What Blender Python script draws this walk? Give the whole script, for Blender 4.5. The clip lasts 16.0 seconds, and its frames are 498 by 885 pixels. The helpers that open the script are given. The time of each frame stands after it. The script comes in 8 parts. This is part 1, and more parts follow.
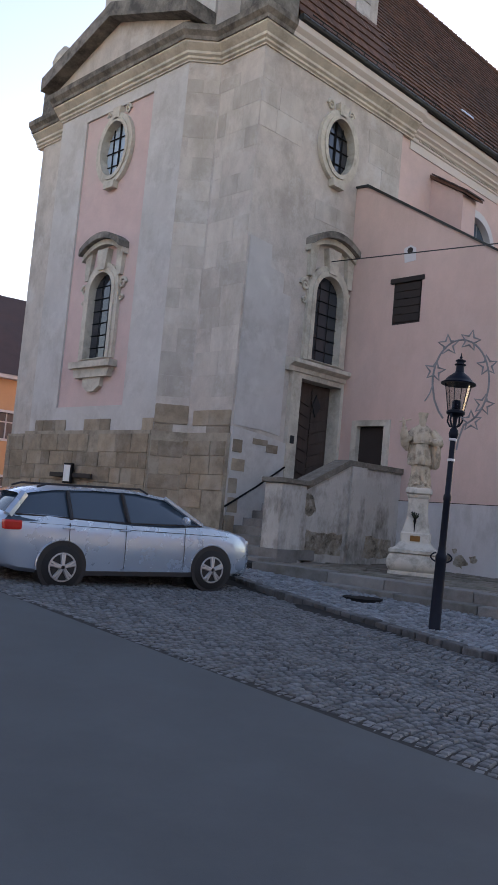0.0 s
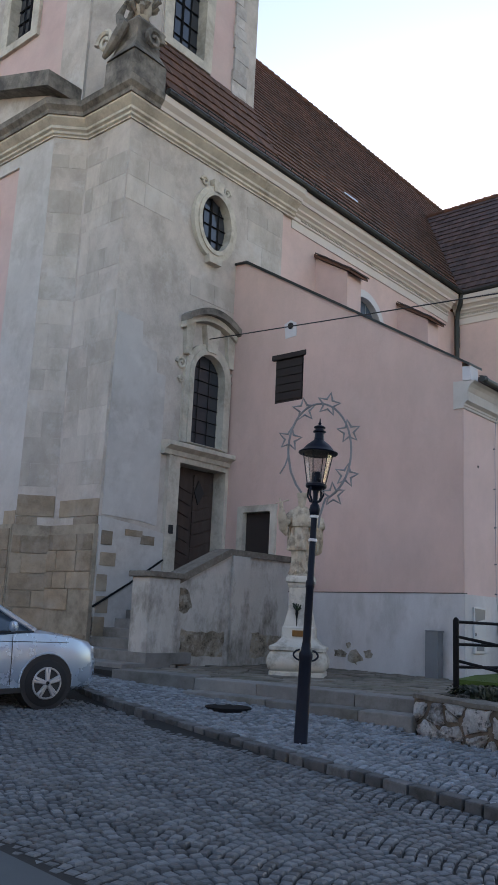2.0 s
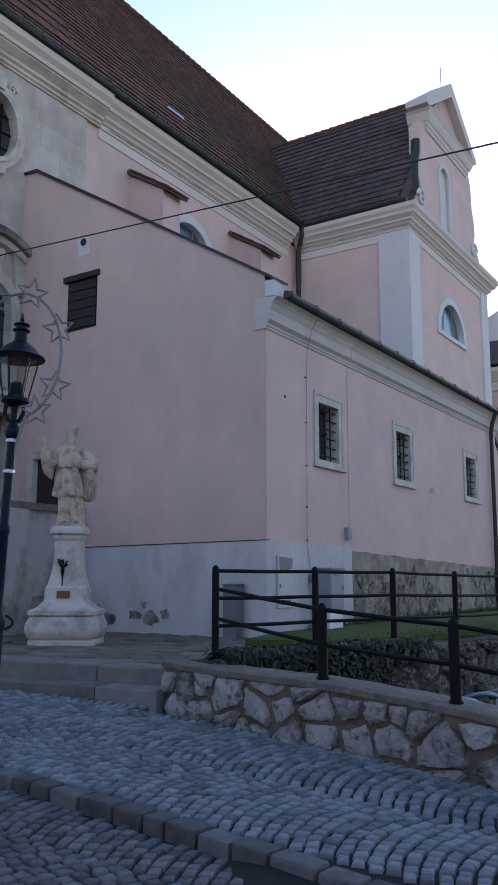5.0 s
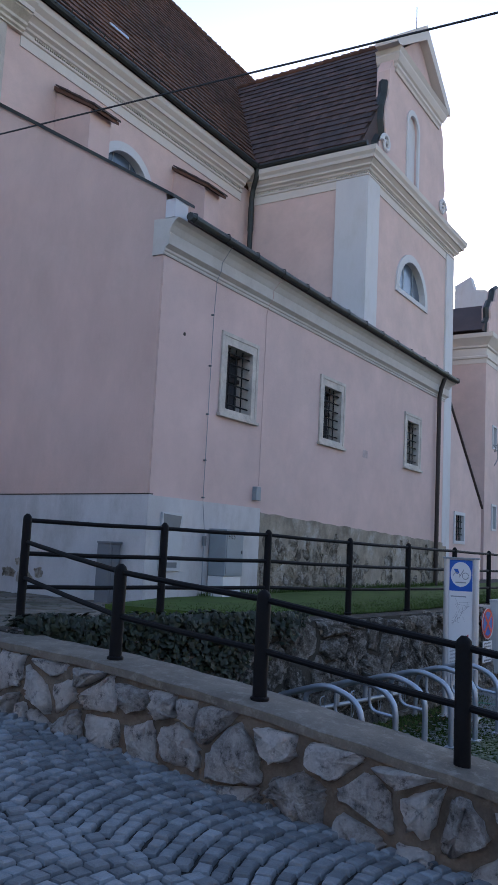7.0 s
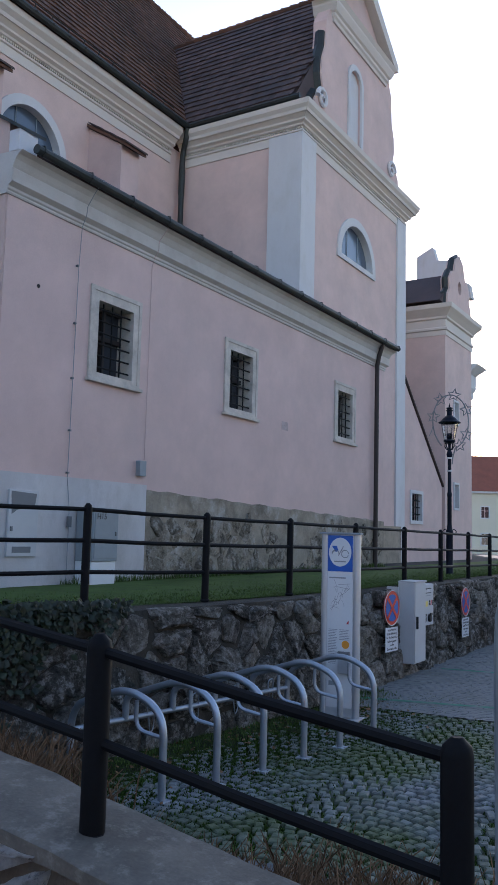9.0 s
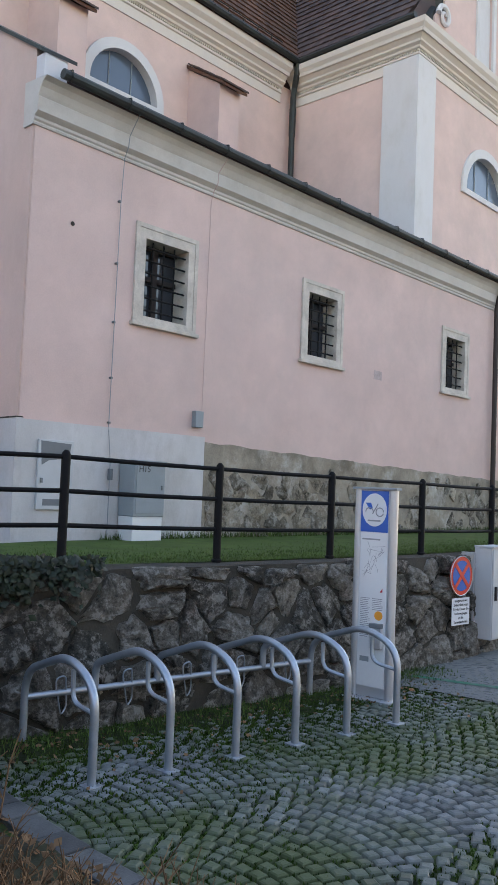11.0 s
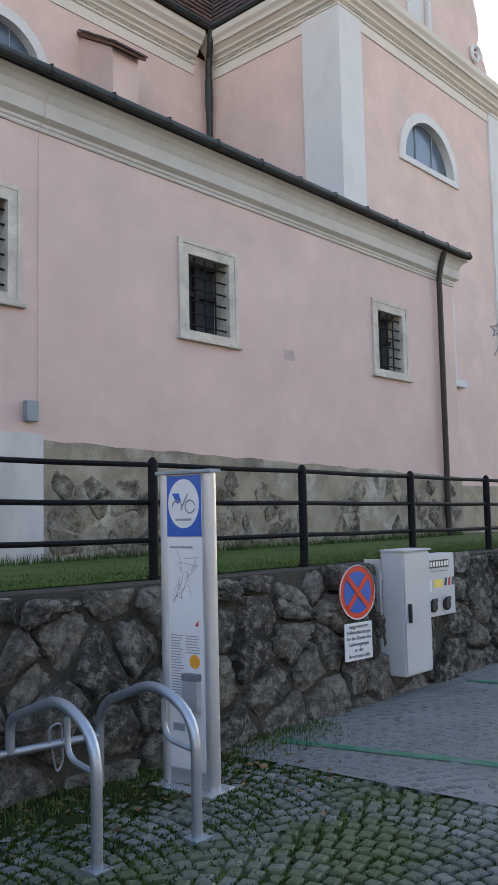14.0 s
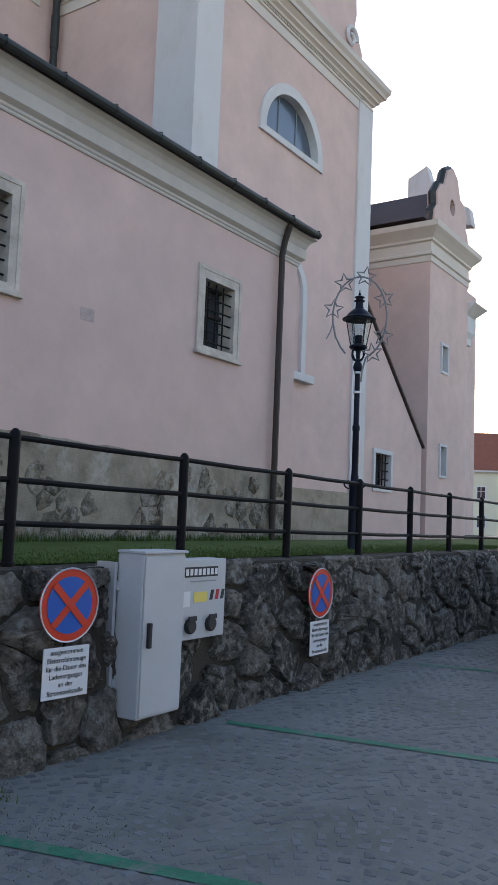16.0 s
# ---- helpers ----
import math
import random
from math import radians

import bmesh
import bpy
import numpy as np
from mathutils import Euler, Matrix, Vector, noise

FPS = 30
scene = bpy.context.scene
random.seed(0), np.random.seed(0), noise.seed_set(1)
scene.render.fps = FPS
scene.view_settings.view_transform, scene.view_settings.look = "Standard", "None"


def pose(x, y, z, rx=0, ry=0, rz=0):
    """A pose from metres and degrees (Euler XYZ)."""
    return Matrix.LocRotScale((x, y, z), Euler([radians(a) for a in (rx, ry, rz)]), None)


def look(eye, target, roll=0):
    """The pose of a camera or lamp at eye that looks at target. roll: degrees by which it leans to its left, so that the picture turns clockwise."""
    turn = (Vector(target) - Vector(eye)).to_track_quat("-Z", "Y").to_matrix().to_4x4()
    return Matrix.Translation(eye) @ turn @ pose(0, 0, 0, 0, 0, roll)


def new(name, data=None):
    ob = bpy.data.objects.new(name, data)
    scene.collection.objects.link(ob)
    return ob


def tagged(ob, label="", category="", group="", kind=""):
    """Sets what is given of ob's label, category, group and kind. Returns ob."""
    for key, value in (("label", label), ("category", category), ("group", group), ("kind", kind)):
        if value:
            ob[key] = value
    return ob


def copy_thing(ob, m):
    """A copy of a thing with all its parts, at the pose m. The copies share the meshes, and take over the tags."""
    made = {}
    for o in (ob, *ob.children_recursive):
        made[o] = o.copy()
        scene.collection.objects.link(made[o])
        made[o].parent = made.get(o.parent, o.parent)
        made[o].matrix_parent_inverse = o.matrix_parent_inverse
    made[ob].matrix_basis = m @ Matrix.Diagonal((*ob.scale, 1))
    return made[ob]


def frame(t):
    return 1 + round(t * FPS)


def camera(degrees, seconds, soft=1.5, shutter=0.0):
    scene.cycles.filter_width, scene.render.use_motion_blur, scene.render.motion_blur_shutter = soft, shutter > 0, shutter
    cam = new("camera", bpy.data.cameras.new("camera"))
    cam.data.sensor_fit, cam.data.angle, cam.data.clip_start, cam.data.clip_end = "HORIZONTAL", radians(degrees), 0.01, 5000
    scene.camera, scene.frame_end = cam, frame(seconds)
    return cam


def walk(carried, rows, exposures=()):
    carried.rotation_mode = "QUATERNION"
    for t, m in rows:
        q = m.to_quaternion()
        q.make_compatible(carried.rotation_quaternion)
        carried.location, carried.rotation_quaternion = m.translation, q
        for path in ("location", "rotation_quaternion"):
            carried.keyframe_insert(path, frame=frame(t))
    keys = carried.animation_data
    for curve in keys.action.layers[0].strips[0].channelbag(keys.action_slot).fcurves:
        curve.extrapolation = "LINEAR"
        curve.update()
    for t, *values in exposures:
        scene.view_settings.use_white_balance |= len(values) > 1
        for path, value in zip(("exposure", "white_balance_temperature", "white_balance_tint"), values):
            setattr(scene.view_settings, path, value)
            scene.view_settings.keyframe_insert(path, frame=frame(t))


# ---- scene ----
cam = camera(33.2, 16.0)
METRES, EYE, TILT, LEAN, TURN = 17.29, 1.95, 0.0, 0.0, -44.4
ROWS = [
    (0.0, 0.0, 0.0, 0.0, -0.42, 4.67, -5.16),
    (0.5, 0.0166, 0.0177, 0.0025, 0.04, 10.73, -1.75),
    (1.0, 0.0325, 0.0423, 0.0005, -1.15, 11.81, -0.45),
    (1.5, 0.0503, 0.0717, 0.0009, -4.0, 11.53, -1.54),
    (2.0, 0.0704, 0.0924, 0.0024, -5.16, 11.62, -2.61),
    (2.5, 0.0845, 0.1168, 0.0013, -3.37, 11.46, -4.2),
    (3.0, 0.1021, 0.136, 0.0015, -2.2, 11.83, -4.23),
    (3.5, 0.1243, 0.1497, 0.0024, -0.67, 14.16, -4.34),
    (4.0, 0.1461, 0.1743, 0.0001, 0.36, 14.63, -3.89),
    (4.5, 0.1724, 0.1929, -0.0018, -6.56, 14.68, -0.46),
    (4.8, 0.1887, 0.2089, -0.0013, -12.6, 13.6, -2.7),
    (5.0, 0.1974, 0.2193, -0.0009, -12.62, 9.25, -0.05),
    (5.2, 0.2067, 0.2309, -0.0015, -13.84, 8.22, -0.06),
    (7.5, 0.327, 0.3115, -0.005, -14.2, 6.97, -3.04),
    (8.0, 0.3565, 0.3288, -0.007, -15.27, 7.07, -2.13),
    (8.2, 0.3697, 0.3358, -0.0070, -15.02, 7.13, -2.26),
    (10.3, 0.4901, 0.3915, -0.0088, -13.88, 3.9, -0.41),
    (10.5, 0.4997, 0.3948, -0.0096, -11.31, 3.85, -3.05),
    (11.0, 0.5184, 0.4099, -0.0093, -3.41, 3.26, -2.25),
    (11.5, 0.5382, 0.426, -0.0118, -0.96, 3.19, -0.95),
    (12.0, 0.5552, 0.4537, -0.0144, 1.83, 3.36, -0.76),
    (12.5, 0.5734, 0.4761, -0.0188, 3.03, 4.4, 0.49),
    (13.0, 0.5885, 0.5051, -0.0215, -1.18, 4.34, -0.87),
    (13.5, 0.6072, 0.5354, -0.0236, -4.17, 4.45, -0.26),
    (14.0, 0.6272, 0.5614, -0.0228, -3.2, 4.95, 1.26),
    (14.5, 0.6435, 0.59, -0.0229, -5.13, 5.8, 2.21),
    (15.0, 0.668, 0.6134, -0.0251, -13.79, 5.84, 3.06),
    (15.5, 0.6853, 0.6381, -0.0277, -12.19, 6.9, 0.66),
    (16.0, 0.7058, 0.6685, -0.0277, -12.0, 5.03, -2.24),
]
EXPOSURES = [(0.0, 1.56, 6950, 28), (0.5, 1.58, 6850, 27), (1.0, 1.5, 6100, 23), (1.5, 1.54, 6400, 21), (2.0, 1.57, 6720, 21), (3.0, 1.58, 6750, 24), (3.5, 1.4, 6400, 26), (4.5, 1.3, 6280, 26), (5.0, 1.34, 5850, 23), (8.2, 1.42, 5850, 22), (10.3, 1.5, 6300, 20), (10.5, 1.75, 6850, 20), (11.0, 2.22, 6950, 20), (12.5, 2.44, 6950, 20), (13.4, 2.31, 6950, 20), (14.0, 2.06, 6900, 20), (14.5, 1.93, 6850, 20), (15.0, 1.5, 6600, 19), (15.5, 1.36, 5700, 16), (16.0, 1.63, 6500, 19)]
walk(cam, [(t, pose(0, 0, EYE, TILT, LEAN, TURN) @ pose(METRES * x, METRES * y, METRES * z, 90 + pitch, roll, yaw)) for t, x, y, z, yaw, pitch, roll in ROWS], EXPOSURES)

# ---- light ----
SUN_AZ, SUN_EL = 66.0, 11.0
world = bpy.data.worlds.new("sky")
scene.world = world
world.use_nodes = True
wt = world.node_tree
sky = wt.nodes.new("ShaderNodeTexSky")
sky.sky_type, sky.sun_disc = "NISHITA", False
sky.sun_elevation, sky.sun_rotation = radians(SUN_EL), radians(SUN_AZ)
sky.air_density, sky.dust_density, sky.ozone_density = 1.0, 0.55, 1.0
wt.links.new(sky.outputs[0], wt.nodes["Background"].inputs[0])
wt.nodes["Background"].inputs[1].default_value = 0.15
sun_data = bpy.data.lights.new("sun", "SUN")
sun_data.energy, sun_data.angle, sun_data.color = 2.5, radians(0.5), (1.0, 0.9, 0.78)
sun_lamp = new("sun", sun_data)
sun_dir = Vector((math.sin(radians(SUN_AZ)) * math.cos(radians(SUN_EL)), math.cos(radians(SUN_AZ)) * math.cos(radians(SUN_EL)), math.sin(radians(SUN_EL))))
sun_lamp.matrix_world = look(sun_dir * 80, (0, 0, 0))

# ---- materials ----


def mat(name, colour, rough=0.8, metal=0.0, vary=0.25, scale=3.0, fine=40.0, bump=0.3, stain=None, stain_amount=0.5, stain_scale=0.6, streak=1.0, island=None, spread=0.35, spec=0.4, coat=0.0, relief=0.01, fleck=None, fleck_amount=0.5, fleck_scale=9.0, stain_from=0.48):
    """A procedural surface: a base colour with broad and fine variation, an optional stain colour and an optional variation from piece to piece."""
    m = bpy.data.materials.new(name)
    m.use_nodes = True
    nt = m.node_tree
    n, ln = nt.nodes, nt.links
    bsdf = n["Principled BSDF"]
    bsdf.inputs["Metallic"].default_value = metal
    bsdf.inputs["Specular IOR Level"].default_value = spec
    bsdf.inputs["Coat Weight"].default_value = coat
    tc = n.new("ShaderNodeTexCoord")
    geo = n.new("ShaderNodeNewGeometry")
    mp = n.new("ShaderNodeMapping")
    mp.inputs["Scale"].default_value = (1, 1, streak)
    ln.new(geo.outputs["Position"], mp.inputs[0])
    broad = n.new("ShaderNodeTexNoise")
    broad.inputs["Scale"].default_value, broad.inputs["Detail"].default_value = scale, 6
    broad.inputs["Roughness"].default_value = 0.65
    ln.new(mp.outputs[0], broad.inputs["Vector"])
    grain = n.new("ShaderNodeTexNoise")
    grain.inputs["Scale"].default_value, grain.inputs["Detail"].default_value = fine, 4
    ln.new(geo.outputs["Position"], grain.inputs["Vector"])
    both = n.new("ShaderNodeMath")
    both.operation = "MULTIPLY_ADD"
    both.inputs[1].default_value = 0.35
    ln.new(grain.outputs[0], both.inputs[0])
    ln.new(broad.outputs[0], both.inputs[2])
    rng = n.new("ShaderNodeMapRange")
    rng.inputs[1].default_value, rng.inputs[2].default_value = 0.4, 0.95
    rng.inputs[3].default_value, rng.inputs[4].default_value = 1 - vary, 1 + vary
    ln.new(both.outputs[0], rng.inputs[0])
    value = rng.outputs[0]
    if island:
        info = geo.outputs["Random Per Island"] if island == "island" else n.new("ShaderNodeObjectInfo").outputs["Random"]
        r2 = n.new("ShaderNodeMapRange")
        r2.inputs[3].default_value, r2.inputs[4].default_value = 1 - spread, 1 + spread
        ln.new(info, r2.inputs[0])
        mul = n.new("ShaderNodeMath")
        mul.operation = "MULTIPLY"
        ln.new(value, mul.inputs[0])
        ln.new(r2.outputs[0], mul.inputs[1])
        value = mul.outputs[0]
    tint = n.new("ShaderNodeVectorMath")
    tint.operation = "SCALE"
    tint.inputs[0].default_value = colour
    ln.new(value, tint.inputs["Scale"])
    out = tint.outputs[0]
    if stain:
        sn = n.new("ShaderNodeTexNoise")
        sn.inputs["Scale"].default_value, sn.inputs["Detail"].default_value = stain_scale, 8
        sn.inputs["Roughness"].default_value = 0.7
        ln.new(mp.outputs[0], sn.inputs["Vector"])
        sr = n.new("ShaderNodeMapRange")
        sr.inputs[1].default_value, sr.inputs[2].default_value = stain_from, stain_from + 0.2
        sr.inputs[3].default_value, sr.inputs[4].default_value = 0.0, stain_amount
        ln.new(sn.outputs[0], sr.inputs[0])
        mix = n.new("ShaderNodeMix")
        mix.data_type = "RGBA"
        mix.inputs[7].default_value = (*stain, 1)
        ln.new(sr.outputs[0], mix.inputs[0])
        ln.new(out, mix.inputs[6])
        out = mix.outputs[2]
    if fleck:
        fn = n.new("ShaderNodeTexNoise")
        fn.inputs["Scale"].default_value, fn.inputs["Detail"].default_value = fleck_scale, 9
        fn.inputs["Roughness"].default_value = 0.75
        ln.new(geo.outputs["Position"], fn.inputs["Vector"])
        fr = n.new("ShaderNodeMapRange")
        fr.inputs[1].default_value, fr.inputs[2].default_value = (0.5, 0.58) if relief > 0.05 else (0.53, 0.66)
        fr.inputs[3].default_value, fr.inputs[4].default_value = 0.0, fleck_amount
        ln.new(fn.outputs[0], fr.inputs[0])
        mix2 = n.new("ShaderNodeMix")
        mix2.data_type = "RGBA"
        mix2.inputs[7].default_value = (*fleck, 1)
        ln.new(fr.outputs[0], mix2.inputs[0])
        ln.new(out, mix2.inputs[6])
        out = mix2.outputs[2]
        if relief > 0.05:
            # rough stone: colour darkened where the fleck noise, shared with the bump, is low
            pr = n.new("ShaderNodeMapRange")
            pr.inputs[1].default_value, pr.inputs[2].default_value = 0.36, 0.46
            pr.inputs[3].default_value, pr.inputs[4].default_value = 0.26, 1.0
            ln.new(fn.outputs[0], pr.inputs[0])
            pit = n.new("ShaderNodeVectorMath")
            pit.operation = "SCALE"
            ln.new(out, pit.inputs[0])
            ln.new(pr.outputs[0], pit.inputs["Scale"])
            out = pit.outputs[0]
    ln.new(out, bsdf.inputs["Base Color"])
    rr = n.new("ShaderNodeMapRange")
    rr.inputs[3].default_value, rr.inputs[4].default_value = max(0.02, rough - 0.12), min(1.0, rough + 0.12)
    ln.new(broad.outputs[0], rr.inputs[0])
    ln.new(rr.outputs[0], bsdf.inputs["Roughness"])
    if bump:
        bp = n.new("ShaderNodeBump")
        bp.inputs["Strength"].default_value, bp.inputs["Distance"].default_value = bump, relief
        if fleck and relief > 0.025:
            crag = n.new("ShaderNodeMath")
            crag.operation = "MULTIPLY_ADD"
            crag.inputs[1].default_value = 1.6
            ln.new(fn.outputs[0], crag.inputs[0])
            ln.new(both.outputs[0], crag.inputs[2])
            ln.new(crag.outputs[0], bp.inputs["Height"])
        else:
            ln.new(both.outputs[0], bp.inputs["Height"])
        ln.new(bp.outputs[0], bsdf.inputs["Normal"])
    return m


PINK = mat("pink_limewash", (0.6, 0.44, 0.398), 0.92, vary=0.15, scale=0.9, fine=60, bump=0.25, stain=(0.5, 0.39, 0.355), stain_amount=0.55, stain_scale=0.6, fleck=(0.65, 0.495, 0.44), fleck_amount=0.3, fleck_scale=0.8)
# browner, darker copy of the pink: shade of the west-facing end wall in colour
PINK_SHADED = mat("pink_limewash_shade_side", (0.575, 0.41, 0.355), 0.92, vary=0.17, scale=0.7, fine=60, bump=0.3, stain=(0.46, 0.345, 0.295), stain_amount=0.6, stain_scale=0.45, streak=0.6, fleck=(0.61, 0.46, 0.41), fleck_amount=0.35, fleck_scale=0.6)
PINK_OLD = mat("faded_pink_limewash", (0.55, 0.40, 0.37), 0.92, vary=0.16, scale=0.9, fine=60, bump=0.25, stain=(0.5, 0.42, 0.38), stain_amount=0.5, stain_scale=0.5)
PATCH_M = mat("greyish_repair_mortar", (0.43, 0.345, 0.325), 0.95, vary=0.3, scale=6, fine=60, bump=0.5)
ASHLAR = mat("weathered_limestone_facing", (0.47, 0.418, 0.37), 0.88, vary=0.24, scale=1.9, fine=55, bump=0.5, stain=(0.22, 0.19, 0.155), stain_amount=0.5, stain_scale=1.0, streak=0.75, fleck=(0.56, 0.54, 0.51), fleck_amount=0.7, fleck_scale=0.9)
QUOIN_M = mat("pale_limestone_quoin", (0.47, 0.44, 0.41), 0.9, vary=0.25, scale=3, fine=55, bump=0.6, island="object", spread=0.2, stain=(0.2, 0.175, 0.15), stain_amount=0.5, stain_scale=1.6)
RENDER_GREY = mat("grey_white_render", (0.49, 0.465, 0.44), 0.9, vary=0.17, scale=0.8, fine=50, bump=0.3, stain=(0.31, 0.27, 0.225), stain_amount=0.5, stain_scale=1.0, streak=0.8, fleck=(0.6, 0.575, 0.54), fleck_amount=0.5, fleck_scale=1.3)
TRIM = mat("pale_stone_trim", (0.51, 0.465, 0.39), 0.85, vary=0.28, scale=2.0, fine=60, bump=0.3, stain=(0.2, 0.17, 0.13), stain_amount=0.6, stain_scale=1.4)
WHITE_TRIM = mat("greyish_white_limewash", (0.585, 0.57, 0.575), 0.9, vary=0.07, scale=1.2, fine=50, bump=0.2, stain=(0.45, 0.43, 0.4), stain_amount=0.55, stain_scale=1.2, streak=0.5)
# white trim darkened to grey-beige: the cove's shade is in the colour
EAVE_M = mat("eaves_limewash_greyed_for_shade", (0.5, 0.465, 0.425), 0.9, vary=0.1, scale=1.2, fine=50, bump=0.2, stain=(0.36, 0.32, 0.28), stain_amount=0.45, stain_scale=1.5)
CREAM_TRIM = mat("cream_cornice_limewash", (0.61, 0.55, 0.50), 0.9, vary=0.08, scale=1.2, fine=50, bump=0.2, stain=(0.4, 0.35, 0.3), stain_amount=0.3)
CORNICE_DARK = mat("sooty_stone_cornice", (0.23, 0.205, 0.175), 0.9, vary=0.45, scale=1.8, fine=40, bump=0.7, stain=(0.045, 0.042, 0.037), stain_from=0.41, stain_amount=0.85, stain_scale=1.4)
BLOCK = mat("brown_sandstone_block", (0.27, 0.212, 0.15), 0.92, vary=0.36, scale=3, fine=50, bump=0.9, relief=0.02, island="object", spread=0.27, stain=(0.4, 0.35, 0.29), stain_amount=0.6, stain_scale=1.1)
MORTAR = mat("lime_mortar", (0.33, 0.28, 0.215), 0.95, vary=0.25, scale=3, fine=60, bump=0.5, stain=(0.13, 0.105, 0.075), stain_amount=0.75, stain_scale=1.4)
RUBBLE_JOINT = mat("wall_mortar", (0.05, 0.044, 0.034), 0.95, vary=0.45, scale=4, fine=60, bump=0.9, stain=(0.012, 0.013, 0.009), stain_amount=0.9, stain_scale=0.9, relief=0.03)
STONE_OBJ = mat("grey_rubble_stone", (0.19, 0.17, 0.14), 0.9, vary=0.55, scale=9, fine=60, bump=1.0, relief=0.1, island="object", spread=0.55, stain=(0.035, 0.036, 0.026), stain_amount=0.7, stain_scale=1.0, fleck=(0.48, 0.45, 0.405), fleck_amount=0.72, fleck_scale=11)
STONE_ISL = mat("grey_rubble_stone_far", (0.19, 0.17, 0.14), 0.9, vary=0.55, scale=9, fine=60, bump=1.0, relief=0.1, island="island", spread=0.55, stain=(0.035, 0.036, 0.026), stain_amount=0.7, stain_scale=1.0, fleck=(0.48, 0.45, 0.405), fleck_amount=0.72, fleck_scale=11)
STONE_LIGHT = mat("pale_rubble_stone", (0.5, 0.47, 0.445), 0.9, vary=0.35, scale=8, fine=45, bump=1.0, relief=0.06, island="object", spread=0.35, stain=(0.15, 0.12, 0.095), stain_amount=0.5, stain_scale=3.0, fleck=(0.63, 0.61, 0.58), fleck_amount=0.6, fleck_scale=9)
LOW_JOINT = mat("brown_wall_mortar", (0.2, 0.155, 0.115), 0.95, vary=0.4, scale=4, fine=60, bump=0.8, relief=0.04, stain=(0.065, 0.05, 0.036), stain_amount=0.65, fleck=(0.3, 0.25, 0.2), fleck_amount=0.5, fleck_scale=14)
COPING = mat("concrete_coping", (0.16, 0.14, 0.115), 0.92, vary=0.35, scale=3, fine=70, bump=0.5, stain=(0.07, 0.06, 0.047), stain_amount=0.65, stain_scale=2.5, fleck=(0.28, 0.255, 0.22), fleck_amount=0.6, fleck_scale=12)
ASPHALT = mat("worn_asphalt", (0.076, 0.084, 0.088), 0.88, vary=0.22, scale=0.9, fine=160, bump=0.35, stain=(0.065, 0.065, 0.07), stain_amount=0.4, stain_scale=0.5)
JOINT = mat("dark_joint_soil", (0.018, 0.017, 0.016), 0.95, vary=0.3, scale=4, fine=80, bump=0.5)
JOINT_MOSS = mat("mossy_joint_soil", (0.026, 0.032, 0.013), 0.95, vary=0.35, scale=4, fine=80, bump=0.6, stain=(0.085, 0.15, 0.014), stain_from=0.40, stain_amount=0.9, stain_scale=1.0)
GROUND_M = mat("paved_ground", (0.13, 0.125, 0.12), 0.9, vary=0.2, scale=0.5, fine=30, bump=0.4)
SETT_OBJ = mat("granite_sett", (0.165, 0.182, 0.196), 0.55, vary=0.3, scale=6, fine=90, bump=0.5, island="object", spread=0.36)
SETT_ISL = mat("granite_sett_run", (0.165, 0.182, 0.196), 0.55, vary=0.3, scale=6, fine=90, bump=0.5, island="island", spread=0.36)
SETT_ROAD_OBJ = mat("dark_granite_sett", (0.108, 0.114, 0.118), 0.55, vary=0.3, scale=6, fine=90, bump=0.5, island="object", spread=0.36)
SETT_ROAD_ISL = mat("dark_granite_sett_run", (0.108, 0.114, 0.118), 0.55, vary=0.3, scale=6, fine=90, bump=0.5, island="island", spread=0.36)
SETT_PARK_OBJ = mat("mossy_granite_sett", (0.14, 0.147, 0.144), 0.72, vary=0.3, scale=6, fine=90, bump=0.5, island="object", spread=0.36, stain=(0.056, 0.078, 0.018), stain_amount=0.85, stain_scale=0.7, stain_from=0.39)
SETT_PARK_ISL = mat("mossy_granite_sett_run", (0.14, 0.147, 0.144), 0.72, vary=0.3, scale=6, fine=90, bump=0.5, island="island", spread=0.36, stain=(0.056, 0.078, 0.018), stain_amount=0.85, stain_scale=0.7, stain_from=0.39)
KERB_M = mat("granite_kerb", (0.1, 0.1, 0.1), 0.8, vary=0.35, scale=5, fine=90, bump=0.6, island="object", spread=0.35, stain=(0.025, 0.026, 0.022), stain_amount=0.75, stain_scale=3)
STEP_M = mat("worn_step_stone", (0.19, 0.18, 0.168), 0.88, vary=0.3, scale=3, fine=70, bump=0.6, island="object", spread=0.2, stain=(0.06, 0.062, 0.04), stain_amount=0.65, stain_scale=1.6)
FLAG_M = mat("terrace_flagstone", (0.15, 0.13, 0.105), 0.9, vary=0.3, scale=3, fine=60, bump=0.6, island="object", spread=0.25, stain=(0.05, 0.055, 0.025), stain_amount=0.6, stain_scale=1.0)
GRASS_M = mat("short_grass", (0.06, 0.096, 0.022), 0.95, vary=0.45, scale=2.5, fine=40, bump=0.8, spec=0.15)
BLADE_M = mat("grass_blade", (0.065, 0.104, 0.024), 0.9, vary=0.4, scale=2, fine=20, bump=0, island="island", spread=0.45, spec=0.2)
IVY_M = mat("ivy_leaf", (0.009, 0.017, 0.006), 0.55, vary=0.3, scale=3, fine=20, bump=0, island="island", spread=0.5, spec=0.4)
TWIG_M = mat("dry_brown_twig", (0.17, 0.1, 0.055), 0.95, vary=0.3, scale=3, fine=20, bump=0, island="island", spread=0.5, spec=0.1)
SOIL_M = mat("bed_soil", (0.038, 0.03, 0.02), 0.95, vary=0.4, scale=4, fine=50, bump=0.9, stain=(0.05, 0.06, 0.02), stain_amount=0.6)
